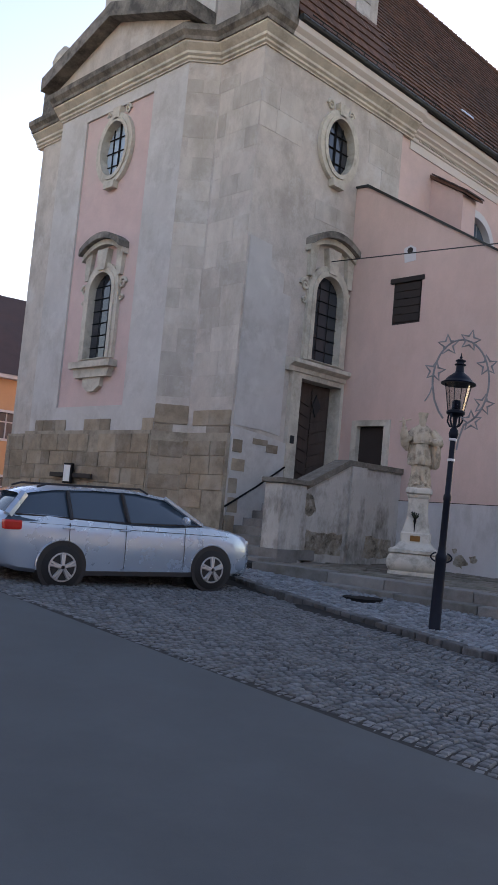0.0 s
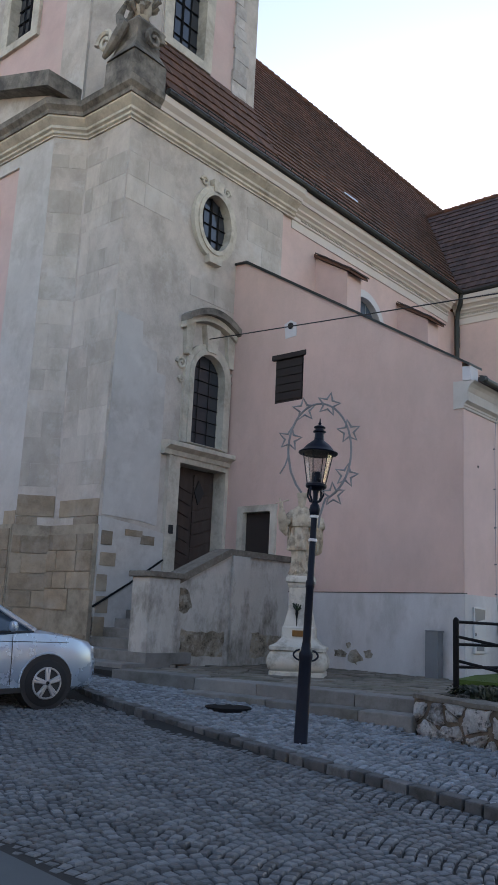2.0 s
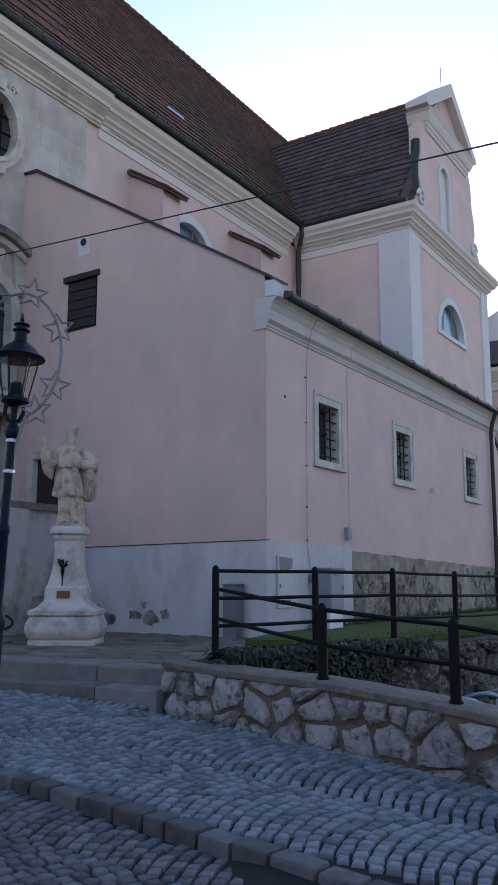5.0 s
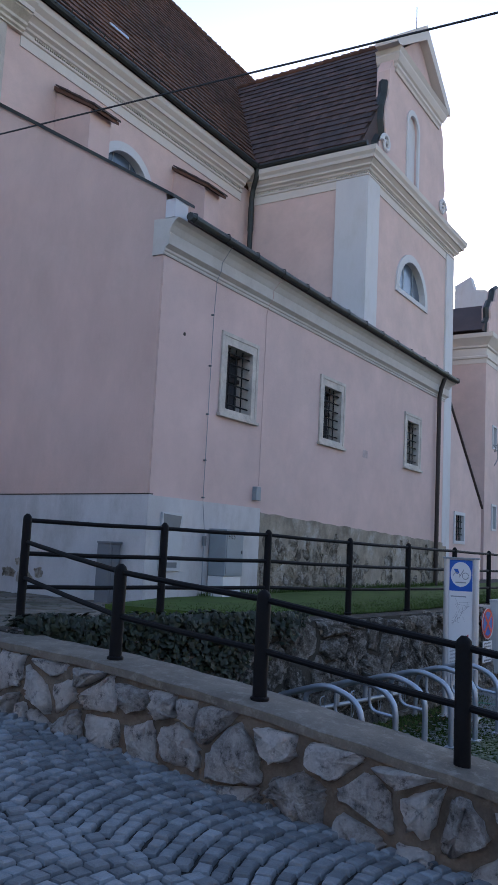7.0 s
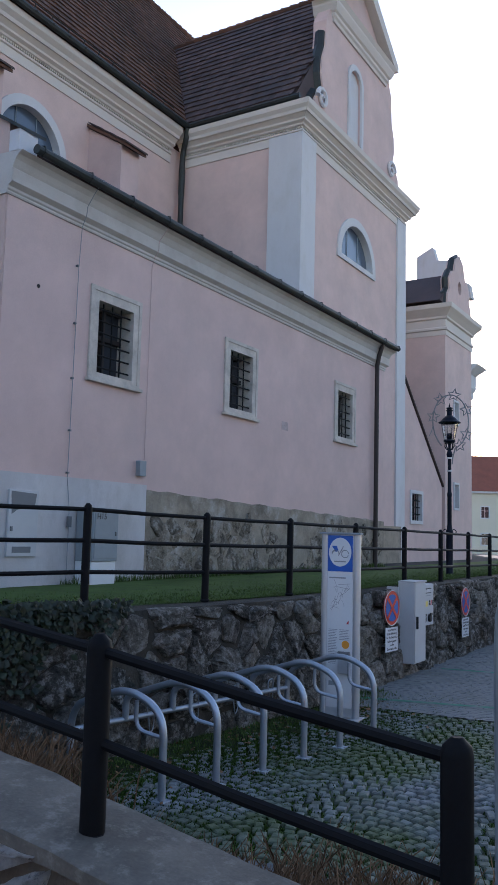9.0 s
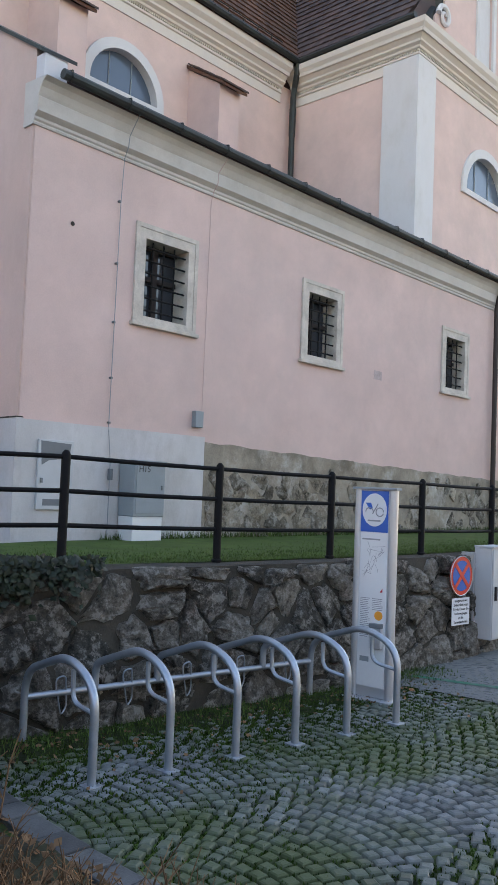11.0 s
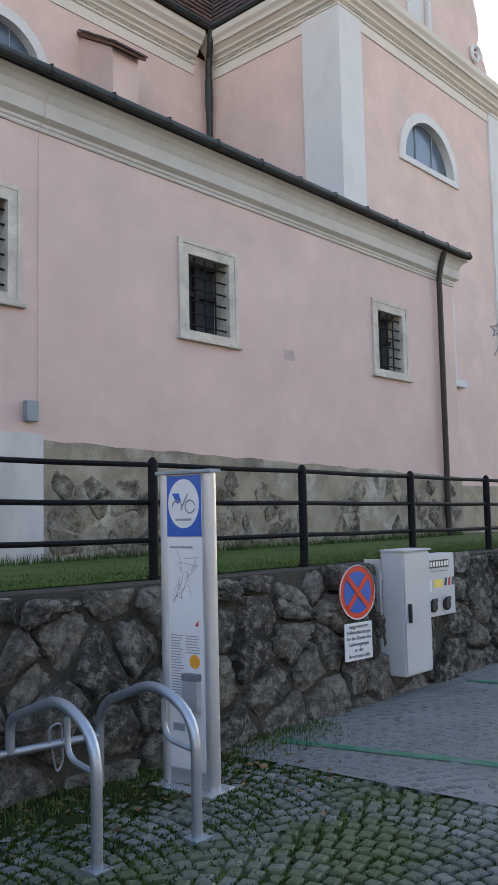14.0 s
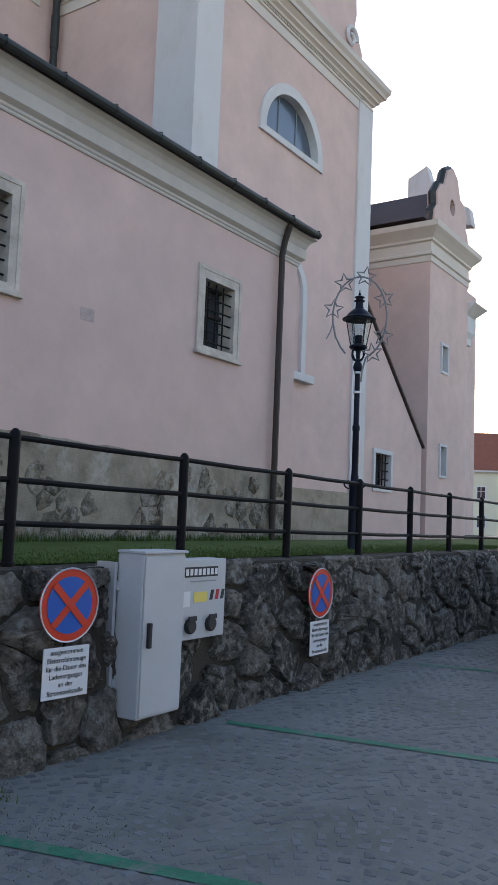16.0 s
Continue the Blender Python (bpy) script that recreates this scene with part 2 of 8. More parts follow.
ROOF_M = mat("red_brown_roof_tile", (0.115, 0.055, 0.036), 0.85, vary=0.3, scale=1.2, fine=30, bump=0.5, island="island", spread=0.3, stain=(0.05, 0.036, 0.03), stain_amount=0.6, stain_scale=0.5)
ROOF_DARK = mat("dark_roof_tile", (0.075, 0.05, 0.047), 0.8, vary=0.3, scale=1.2, fine=30, bump=0.5, island="island", spread=0.3, stain=(0.05, 0.045, 0.05), stain_amount=0.6, stain_scale=0.5)
ROOF_RED = mat("clean_red_roof_tile", (0.24, 0.075, 0.045), 0.85, vary=0.2, scale=1.2, fine=30, bump=0.4)
COPPER = mat("patinated_gutter_metal", (0.035, 0.037, 0.036), 0.55, metal=0.4, vary=0.3, scale=3, fine=30, bump=0.1, stain=(0.06, 0.1, 0.085), stain_amount=0.2, stain_scale=2)
IRON = mat("black_painted_iron", (0.008, 0.008, 0.009), 0.6, vary=0.3, scale=6, fine=60, bump=0.15, spec=0.1)
LAMP_PAINT = mat("dark_blue_black_lamp_paint", (0.006, 0.009, 0.018), 0.45, vary=0.2, scale=5, fine=60, bump=0.1, spec=0.15)
OLD_WOOD = mat("dark_brown_door_wood", (0.055, 0.038, 0.032), 0.75, vary=0.35, scale=4, fine=40, bump=0.5, streak=0.2, stain=(0.11, 0.09, 0.08), stain_amount=0.4, stain_scale=2.5)
SHUTTER = mat("black_brown_shutter_wood", (0.025, 0.018, 0.016), 0.75, vary=0.3, scale=4, fine=40, bump=0.4)
GALV = mat("galvanised_steel", (0.38, 0.42, 0.47), 0.42, metal=0.75, vary=0.14, scale=7, fine=50, bump=0.06)
ALU = mat("anodised_aluminium", (0.55, 0.56, 0.58), 0.4, metal=0.6, vary=0.06, scale=4, fine=60, bump=0.03)
GREY_BOX = mat("light_grey_cabinet_paint", (0.47, 0.48, 0.49), 0.5, vary=0.06, scale=3, fine=60, bump=0.03, stain=(0.38, 0.38, 0.37), stain_amount=0.3)
GREY_BOX2 = mat("blue_grey_cabinet_paint", (0.24, 0.27, 0.29), 0.6, vary=0.1, scale=3, fine=60, bump=0.05)
DARK_BOX = mat("dark_grey_cabinet_paint", (0.15, 0.16, 0.17), 0.6, vary=0.12, scale=3, fine=60, bump=0.05)
PAPER = mat("printed_white_panel", (0.66, 0.67, 0.68), 0.35, vary=0.04, scale=3, fine=40, bump=0)
BLUE = mat("sign_blue", (0.015, 0.10, 0.42), 0.35, vary=0.05, scale=3, fine=40, bump=0)
RED = mat("sign_red", (0.62, 0.05, 0.02), 0.35, vary=0.05, scale=3, fine=40, bump=0)
ORANGE = mat("label_orange", (0.8, 0.33, 0.04), 0.4, vary=0.05, scale=3, fine=40, bump=0)
YELLOW = mat("label_yellow", (0.75, 0.6, 0.12), 0.4, vary=0.05, scale=3, fine=40, bump=0)
INK = mat("black_ink", (0.02, 0.02, 0.022), 0.5, vary=0.05, scale=3, fine=40, bump=0)
INK_GREY = mat("grey_ink", (0.25, 0.26, 0.28), 0.5, vary=0.05, scale=3, fine=40, bump=0)
INK_RED = mat("red_ink", (0.45, 0.03, 0.04), 0.5, vary=0.05, scale=3, fine=40, bump=0)
GREEN_PAINT = mat("worn_green_road_paint", (0.015, 0.15, 0.085), 0.75, vary=0.4, scale=9, fine=80, bump=0.2, stain=(0.16, 0.16, 0.15), stain_amount=0.9, stain_scale=5)
STATUE_M = mat("weathered_statue_sandstone", (0.5, 0.415, 0.31), 0.9, vary=0.22, scale=5, fine=60, bump=0.8, relief=0.025, stain=(0.13, 0.1, 0.07), stain_amount=0.85, stain_scale=6)
PED_M = mat("lichened_white_pedestal_stone", (0.53, 0.49, 0.42), 0.88, vary=0.16, scale=3, fine=60, bump=0.5, stain=(0.2, 0.185, 0.15), stain_amount=0.85, stain_scale=2.6)
CAR_PAINT = mat("silver_blue_car_paint", (0.36, 0.45, 0.56), 0.28, metal=0.45, vary=0.02, scale=2, fine=30, bump=0, coat=1.0)
TYRE = mat("tyre_rubber", (0.015, 0.015, 0.016), 0.8, vary=0.15, scale=8, fine=60, bump=0.1)
RIM = mat("alloy_wheel_metal", (0.5, 0.51, 0.53), 0.35, metal=0.7, vary=0.05, scale=5, fine=50, bump=0)
BLACK_PLASTIC = mat("black_plastic", (0.018, 0.018, 0.02), 0.5, vary=0.1, scale=5, fine=50, bump=0.05)
TAIL_RED = mat("tail_lamp_red", (0.5, 0.02, 0.015), 0.2, vary=0.05, scale=5, fine=50, bump=0)
HEAD_GLASS = mat("headlamp_plastic", (0.55, 0.58, 0.62), 0.12, metal=0.4, vary=0.05, scale=5, fine=50, bump=0)
STAR_M = mat("silver_grey_decoration_tube", (0.22, 0.22, 0.22), 0.6, vary=0.2, scale=8, fine=60, bump=0.1)
YELLOW_WALL = mat("cream_yellow_render", (0.6, 0.54, 0.42), 0.9, vary=0.06, scale=0.7, fine=40, bump=0.1)
ORANGE_WALL = mat("orange_render", (0.56, 0.33, 0.18), 0.9, vary=0.06, scale=0.7, fine=40, bump=0.1)
CONCRETE = mat("smooth_concrete_slab", (0.165, 0.165, 0.155), 0.85, vary=0.28, scale=1.0, fine=90, bump=0.2, stain=(0.06, 0.07, 0.045), stain_amount=0.65, stain_scale=0.8)
BARE = mat("bare_patched_masonry", (0.29, 0.25, 0.195), 0.95, vary=0.4, scale=2.6, fine=60, bump=0.9, relief=0.03, stain=(0.11, 0.09, 0.065), stain_amount=0.8, stain_scale=1.2, fleck=(0.52, 0.5, 0.465), fleck_amount=0.85, fleck_scale=0.55)
BARE_STONE = mat("bare_masonry_stone", (0.235, 0.2, 0.152), 0.95, vary=0.45, scale=4, fine=60, bump=1.0, relief=0.06, island="object", spread=0.5, stain=(0.075, 0.062, 0.044), stain_amount=0.7, stain_scale=1.8, fleck=(0.46, 0.43, 0.38), fleck_amount=0.6, fleck_scale=5)
MOSS_M = mat("dark_moss", (0.036, 0.062, 0.011), 0.95, vary=0.4, scale=3, fine=30, bump=0, island="island", spread=0.5, spec=0.1)
STAINED = mat("streaked_dirty_render", (0.43, 0.405, 0.37), 0.92, vary=0.2, scale=1.2, fine=50, bump=0.4, stain=(0.11, 0.1, 0.08), stain_amount=0.85, stain_scale=1.7, streak=0.5, fleck=(0.52, 0.5, 0.47), fleck_amount=0.5, fleck_scale=1.6)
BAY_OBJ = mat("cement_washed_sett", (0.122, 0.128, 0.13), 0.75, vary=0.3, scale=5, fine=90, bump=0.4, island="object", spread=0.25)
BAY_ISL = mat("cement_washed_sett_run", (0.122, 0.128, 0.13), 0.75, vary=0.3, scale=5, fine=90, bump=0.4, island="island", spread=0.25)
TRIM_OLD = mat("worn_cream_window_stone", (0.52, 0.465, 0.405), 0.9, vary=0.28, scale=4, fine=60, bump=0.4, stain=(0.3, 0.25, 0.21), stain_amount=0.45, stain_scale=3)
PLINTH_WHITE = mat("dirty_white_plinth_render", (0.5, 0.485, 0.48), 0.92, vary=0.16, scale=1.6, fine=50, bump=0.3, stain=(0.3, 0.275, 0.25), stain_amount=0.6, stain_scale=1.3, streak=0.5)
PIPE_BROWN = mat("dark_brown_pipe_paint", (0.035, 0.024, 0.02), 0.6, vary=0.3, scale=3, fine=40, bump=0.1)
MOSS_MAT = mat("matted_moss_and_earth", (0.02, 0.023, 0.01), 0.95, vary=0.5, scale=6, fine=50, bump=1.0, relief=0.02, stain=(0.022, 0.042, 0.008), stain_amount=0.9, stain_scale=2.5, spec=0.1)
BRASS = mat("brass_plate", (0.2, 0.11, 0.04), 0.4, metal=0.7, vary=0.2, scale=9, fine=60, bump=0.05)


def glass(name, colour, rough=0.05):
    m = bpy.data.materials.new(name)
    m.use_nodes = True
    b = m.node_tree.nodes["Principled BSDF"]
    b.inputs["Base Color"].default_value = (*colour, 1)
    b.inputs["Roughness"].default_value = rough
    b.inputs["Specular IOR Level"].default_value = 0.8
    noise_n = m.node_tree.nodes.new("ShaderNodeTexNoise")
    noise_n.inputs["Scale"].default_value = 3.0
    bump_n = m.node_tree.nodes.new("ShaderNodeBump")
    bump_n.inputs["Strength"].default_value = 0.08
    m.node_tree.links.new(noise_n.outputs[0], bump_n.inputs["Height"])
    m.node_tree.links.new(bump_n.outputs[0], b.inputs["Normal"])
    return m


PANE = glass("old_window_pane", (0.03, 0.035, 0.045))
# the sky's reflection is put into the base colour of these two panes
PANE_SKY = glass("leaded_pane_sky_in_colour", (0.07, 0.095, 0.135), 0.2)
PANE_PALE = glass("pane_pale_sky_in_colour", (0.36, 0.45, 0.55), 0.15)
# blue of the reflected sky is mixed into the car glass colour
CAR_GLASS = glass("car_glass_sky_in_colour", (0.04, 0.062, 0.085), 0.03)
CLEAR = bpy.data.materials.new("clear_lamp_glass")
CLEAR.use_nodes = True
CLEAR.node_tree.nodes["Principled BSDF"].inputs["Transmission Weight"].default_value = 1.0
CLEAR.node_tree.nodes["Principled BSDF"].inputs["Roughness"].default_value = 0.03
CLEAR.node_tree.nodes["Principled BSDF"].inputs["IOR"].default_value = 1.1

# ---- building helpers ----


def link_mesh(name, bm, material):
    me = bpy.data.meshes.new(name)
    bmesh.ops.recalc_face_normals(bm, faces=bm.faces)
    bm.to_mesh(me)
    bm.free()
    for one in material if isinstance(material, (list, tuple)) else [material]:
        me.materials.append(one)
    return new(name, me)


def part(name, bm, material, parent=None, label="", smooth=False):
    ob = link_mesh(name, bm, material)
    if smooth:
        for p in ob.data.polygons:
            p.use_smooth = True
        ob.data.set_sharp_from_angle(angle=radians(38))
    if parent is not None:
        ob.parent = parent
        ob.matrix_parent_inverse = Matrix.Identity(4)
    return tagged(ob, label)


def thing(name, label, category, m=None, group="", kind=""):
    ob = new(name)
    ob.empty_display_size = 0.2
    if m is not None:
        ob.matrix_world = m
    return tagged(ob, label, category, group, kind)


def box(bm, x0, y0, z0, x1, y1, z1, bevel=0.0):
    r = bmesh.ops.create_cube(bm, size=1)
    bmesh.ops.transform(bm, verts=r["verts"], matrix=Matrix.LocRotScale(((x0 + x1) / 2, (y0 + y1) / 2, (z0 + z1) / 2), None, (abs(x1 - x0), abs(y1 - y0), abs(z1 - z0))))
    if bevel:
        es = list({e for v in r["verts"] for e in v.link_edges})
        bmesh.ops.bevel(bm, geom=es, offset=bevel, segments=2, affect="EDGES", profile=0.6)
    return bm


def boxes(*rows, bevel=0.0):
    bm = bmesh.new()
    for r in rows:
        box(bm, *r, bevel=bevel)
    return bm


def slab_of(points, thick, o, u, v, n, holes=()):
    """A flat sheet of that thickness with holes. points and holes are in (u, v); it stands in the plane through o, its thickness runs along -n."""
    o, u, v, n = Vector(o), Vector(u), Vector(v), Vector(n)
    bm = bmesh.new()
    loops, edges = [], []
    for loop in (points, *holes):
        vs = [bm.verts.new(o + u * a + v * b) for a, b in loop]
        loops.append(vs)
        edges += [bm.edges.new((vs[i], vs[(i + 1) % len(vs)])) for i in range(len(vs))]
    made = bmesh.ops.triangle_fill(bm, use_beauty=True, use_dissolve=False, edges=edges, normal=n)
    faces = [g for g in made["geom"] if isinstance(g, bmesh.types.BMFace)]
    back = {}
    for vs in loops:
        for q in vs:
            back[q] = bm.verts.new(q.co - n * thick)
    for f in faces:
        bm.faces.new([back[q] for q in reversed(f.verts)])
    for vs in loops:
        for i in range(len(vs)):
            a, b = vs[i], vs[(i + 1) % len(vs)]
            bm.faces.new((a, b, back[b], back[a]))
    return bm


def rect(a0, b0, a1, b1):
    return [(a0, b0), (a1, b0), (a1, b1), (a0, b1)]


def arch(c, half, base, spring, rise, n=14):
    """An upright opening with a rounded head, as (u, v) points."""
    return [(c - half, base), (c + half, base)] + [(c + half * math.cos(math.pi * i / n), spring + rise * math.sin(math.pi * i / n)) for i in range(n + 1)]


def ellipse(c, d, rx, ry, n=28):
    return [(c + rx * math.cos(2 * math.pi * i / n), d + ry * math.sin(2 * math.pi * i / n)) for i in range(n)]


def tube(bm, path, radius, sides=8, closed=False):
    """A round tube along a line of points; radius may be a list."""
    pts = [Vector(p) for p in path]
    rings = []
    side = None
    for i, p in enumerate(pts):
        a = pts[i - 1] if i or closed else p
        b = pts[(i + 1) % len(pts)] if i < len(pts) - 1 or closed else p
        d = (b - a).normalized()
        ref = side if side is not None else (Vector((0, 0, 1)) if abs(d.z) < 0.9 else Vector((1, 0, 0)))
        e = (ref - d * ref.dot(d)).normalized()
        side = e
        f = d.cross(e)
        r = radius[i] if isinstance(radius, (list, tuple)) else radius
        rings.append([bm.verts.new(p + (e * math.cos(2 * math.pi * k / sides) + f * math.sin(2 * math.pi * k / sides)) * r) for k in range(sides)])
    last = len(rings) if closed else len(rings) - 1
    for i in range(last):
        a, b = rings[i], rings[(i + 1) % len(rings)]
        for k in range(sides):
            bm.faces.new((a[k], a[(k + 1) % sides], b[(k + 1) % sides], b[k]))
    if not closed:
        bm.faces.new(list(reversed(rings[0])))
        bm.faces.new(rings[-1])
    return bm


def lathe(bm, profile, centre=(0, 0, 0), sides=24, squash=(1, 1)):
    """A turned shape: profile is (radius, z) from the bottom up."""
    c = Vector(centre)
    rings = []
    for r, z in profile:
        rings.append([bm.verts.new(c + Vector((r * squash[0] * math.cos(2 * math.pi * k / sides), r * squash[1] * math.sin(2 * math.pi * k / sides), z))) for k in range(sides)])
    for a, b in zip(rings, rings[1:]):
        for k in range(sides):
            bm.faces.new((a[k], a[(k + 1) % sides], b[(k + 1) % sides], b[k]))
    bm.faces.new(list(reversed(rings[0])))
    bm.faces.new(rings[-1])
    return bm


def sweep(path, profile, closed=False):
    """A moulding along a level line: path is (x, y), profile a closed loop of (out, z); out points to the right of the way."""
    bm = bmesh.new()
    n = len(path)
    rings = []
    for i, p in enumerate(path):
        p = Vector(p)
        d0 = (p - Vector(path[i - 1])).normalized() if i else None
        d1 = (Vector(path[i + 1]) - p).normalized() if i < n - 1 else None
        n0 = Vector((d0.y, -d0.x)) if d0 else None
        n1 = Vector((d1.y, -d1.x)) if d1 else None
        if n0 is None or n1 is None:
            m = n0 or n1
        else:
            m = (n0 + n1).normalized()
            m = m / max(0.3, m.dot(n0))
        rings.append([bm.verts.new((p.x + m.x * a, p.y + m.y * a, z)) for a, z in profile])
    k = len(profile)
    for a, b in zip(rings, rings[1:]):
        for j in range(k):
            bm.faces.new((a[j], a[(j + 1) % k], b[(j + 1) % k], b[j]))
    bm.faces.new(list(reversed(rings[0])))
    bm.faces.new(rings[-1])
    return bm


def ring_band(outer, inner, o, u, v, n, depth, back=0.0):
    """A frame between two (u, v) loops of equal length, standing proud by depth."""
    o, u, v, n = Vector(o), Vector(u), Vector(v), Vector(n)
    bm = bmesh.new()
    rows = []
    k = 0.004 + 0.03 * depth
    cu, cv = (min(p[0] for p in inner) + max(p[0] for p in inner)) / 2, (min(p[1] for p in inner) + max(p[1] for p in inner)) / 2
    inner = [(a - math.copysign(k, a - cu), b - math.copysign(k, b - cv)) for a, b in inner]
    for loop, d in ((outer, -back), (outer, depth), (inner, depth), (inner, -back)):
        rows.append([bm.verts.new(o + u * a + v * b + n * d) for a, b in loop])
    k = len(outer)
    for i in range(4):
        a, b = rows[i], rows[(i + 1) % 4]
        for j in range(k):
            bm.faces.new((a[j], a[(j + 1) % k], b[(j + 1) % k], b[j]))
    return bm


SOUTH = dict(u=(1, 0, 0), v=(0, 0, 1), n=(0, -1, 0))
WEST = dict(u=(0, 1, 0), v=(0, 0, 1), n=(-1, 0, 0))


def smooth01(t):
    t = min(1.0, max(0.0, t))
    return t * t * (3 - 2 * t)


def street(x, y):
    """Height of the street and pavement, which climbs towards the church front."""
    rise = 0.05 * (y if y > 2 else (y + 2) ** 2 / 8 if y > -2 else 0.0)
    return 0.12 + min(rise, 1.2)


def ground_height(x, y):
    """Height of the ground: the street in the west, the sunken car park in the east."""
    park = -0.22 + 0.04 * smooth01((x - 18) / 6)
    t = smooth01((x - 11.2) / 3.4) if y < 0.4 else smooth01((x - 11.95) / 0.3)
    return street(x, y) * (1 - t) + park * t

# ---- ground ----


def pavement_height(x, y):
    """Top of the raised pavement between the kerb and the terrace steps."""
    lift = smooth01((y + 2.5) / 2.0)
    return street(x, y) + 0.08 * lift + 0.045 * max(0.0, x - 9.8) * smooth01(y / 6)


KERB_LINE = [(-4, 9.0), (0, 9.2), (2.6, 9.42), (3.9, 9.56), (6.2, 9.66), (8.4, 9.92), (10.2, 10.27), (13, 10.9), (20, 12)]


def kerb_x(y):
    for (a, u), (b, v) in zip(KERB_LINE, KERB_LINE[1:]):
        if y <= b:
            return u + (v - u) * max(0.0, (y - a) / (b - a))
    return KERB_LINE[-1][1]


def top_height(x, y):
    """The walked surface at a place outdoors."""
    if x > 12.25:
        return ground_height(x, y)
    if x > kerb_x(y):
        k = smooth01((x - 11.0) / 2.0) if y < 0.2 else 0.0
        return pavement_height(x, y) * (1 - k) + ground_height(x, y) * k
    return street(x, y)


def build_ground():
    xs = [-600, -250, -100, -50, -30, -20, -12] + [-8 + 0.8 * i for i in range(17)] + [5.5] + [6 + 0.5 * i for i in range(12)] + [12.0, 12.3] + [12.6 + 0.6 * i for i in range(30)] + [32, 36, 42, 50, 70, 100, 150, 300, 700]
    ys = [-600, -250, -100, -50, -30, -20, -12, -8] + [-6 + 0.5 * i for i in range(50)] + [20, 22, 25, 30, 36, 44, 55, 80, 120, 250, 700]
    xs, ys = sorted(set(xs)), sorted(set(ys))
    bm = bmesh.new()
    grid = [[bm.verts.new((x, y, top_height(x, y) - (0.0 if x <= 5.5 else 0.03))) for y in ys] for x in xs]
    for i in range(len(xs) - 1):
        for j in range(len(ys) - 1):
            f = bm.faces.new((grid[i][j], grid[i + 1][j], grid[i + 1][j + 1], grid[i][j + 1]))
            x, y = (xs[i] + xs[i + 1]) / 2, (ys[j] + ys[j + 1]) / 2
            if x < 5.5 and x > -60:
                f.material_index = 0
            elif x > 12.2 and x < 33 and y < 6 and y > -10:
                f.material_index = 2
            elif x < 33 and x > 0 and y > -10 and y < 40:
                f.material_index = 1
            else:
                f.material_index = 3
    ob = part("ground", bm, [ASPHALT, JOINT, JOINT_MOSS, GROUND_M], smooth=True)
    return tagged(ob, "grey asphalt street meeting paved ground", "ground", kind="structure")


build_ground()

# step line of the terrace: from beside the stairs to the low wall
STEP_A, STEP_B = Vector((11.60, 11.35)), Vector((12.55, 6.15))
TERRACE_Z = 0.94


def build_terrace():
    o = [(11.72, 11.35), (12.70, 6.15), (12.62, 5.62), (13.6, 5.45), (15.7, 4.75), (17.35, 4.42), (19.0, 4.22), (20.7, 4.12), (22.6, 4.1), (31.0, 4.1), (44.0, 4.1), (60.0, 4.1), (60.0, 14.2), (11.9, 14.2)]
    bm = slab_of(o, 1.6, (0, 0, TERRACE_Z), (1, 0, 0), (0, 1, 0), (0, 0, 1))
    tagged(part("terrace_ground", bm, JOINT), "raised terrace of packed earth and joints below the church", "terrace", kind="structure")
    bm = slab_of([(15.6, 7.2), (15.9, 5.0), (17.35, 4.62), (19.0, 4.42), (20.7, 4.32), (22.6, 4.3), (60.0, 4.3), (60.0, 7.62), (17.3, 7.62)], 0.1, (0, 0, 1.06), (1, 0, 0), (0, 1, 0), (0, 0, 1))
    tagged(part("lawn", bm, GRASS_M), "short green grass strip along the church wall", "grass", kind="structure")


build_terrace()

# ---- church ----
church = thing("church", "pink and stone baroque church with tower and tiled roofs", "church")
Y0, X0, BAY = 14.3, 13.35, 12.75
EAVE = 14.35


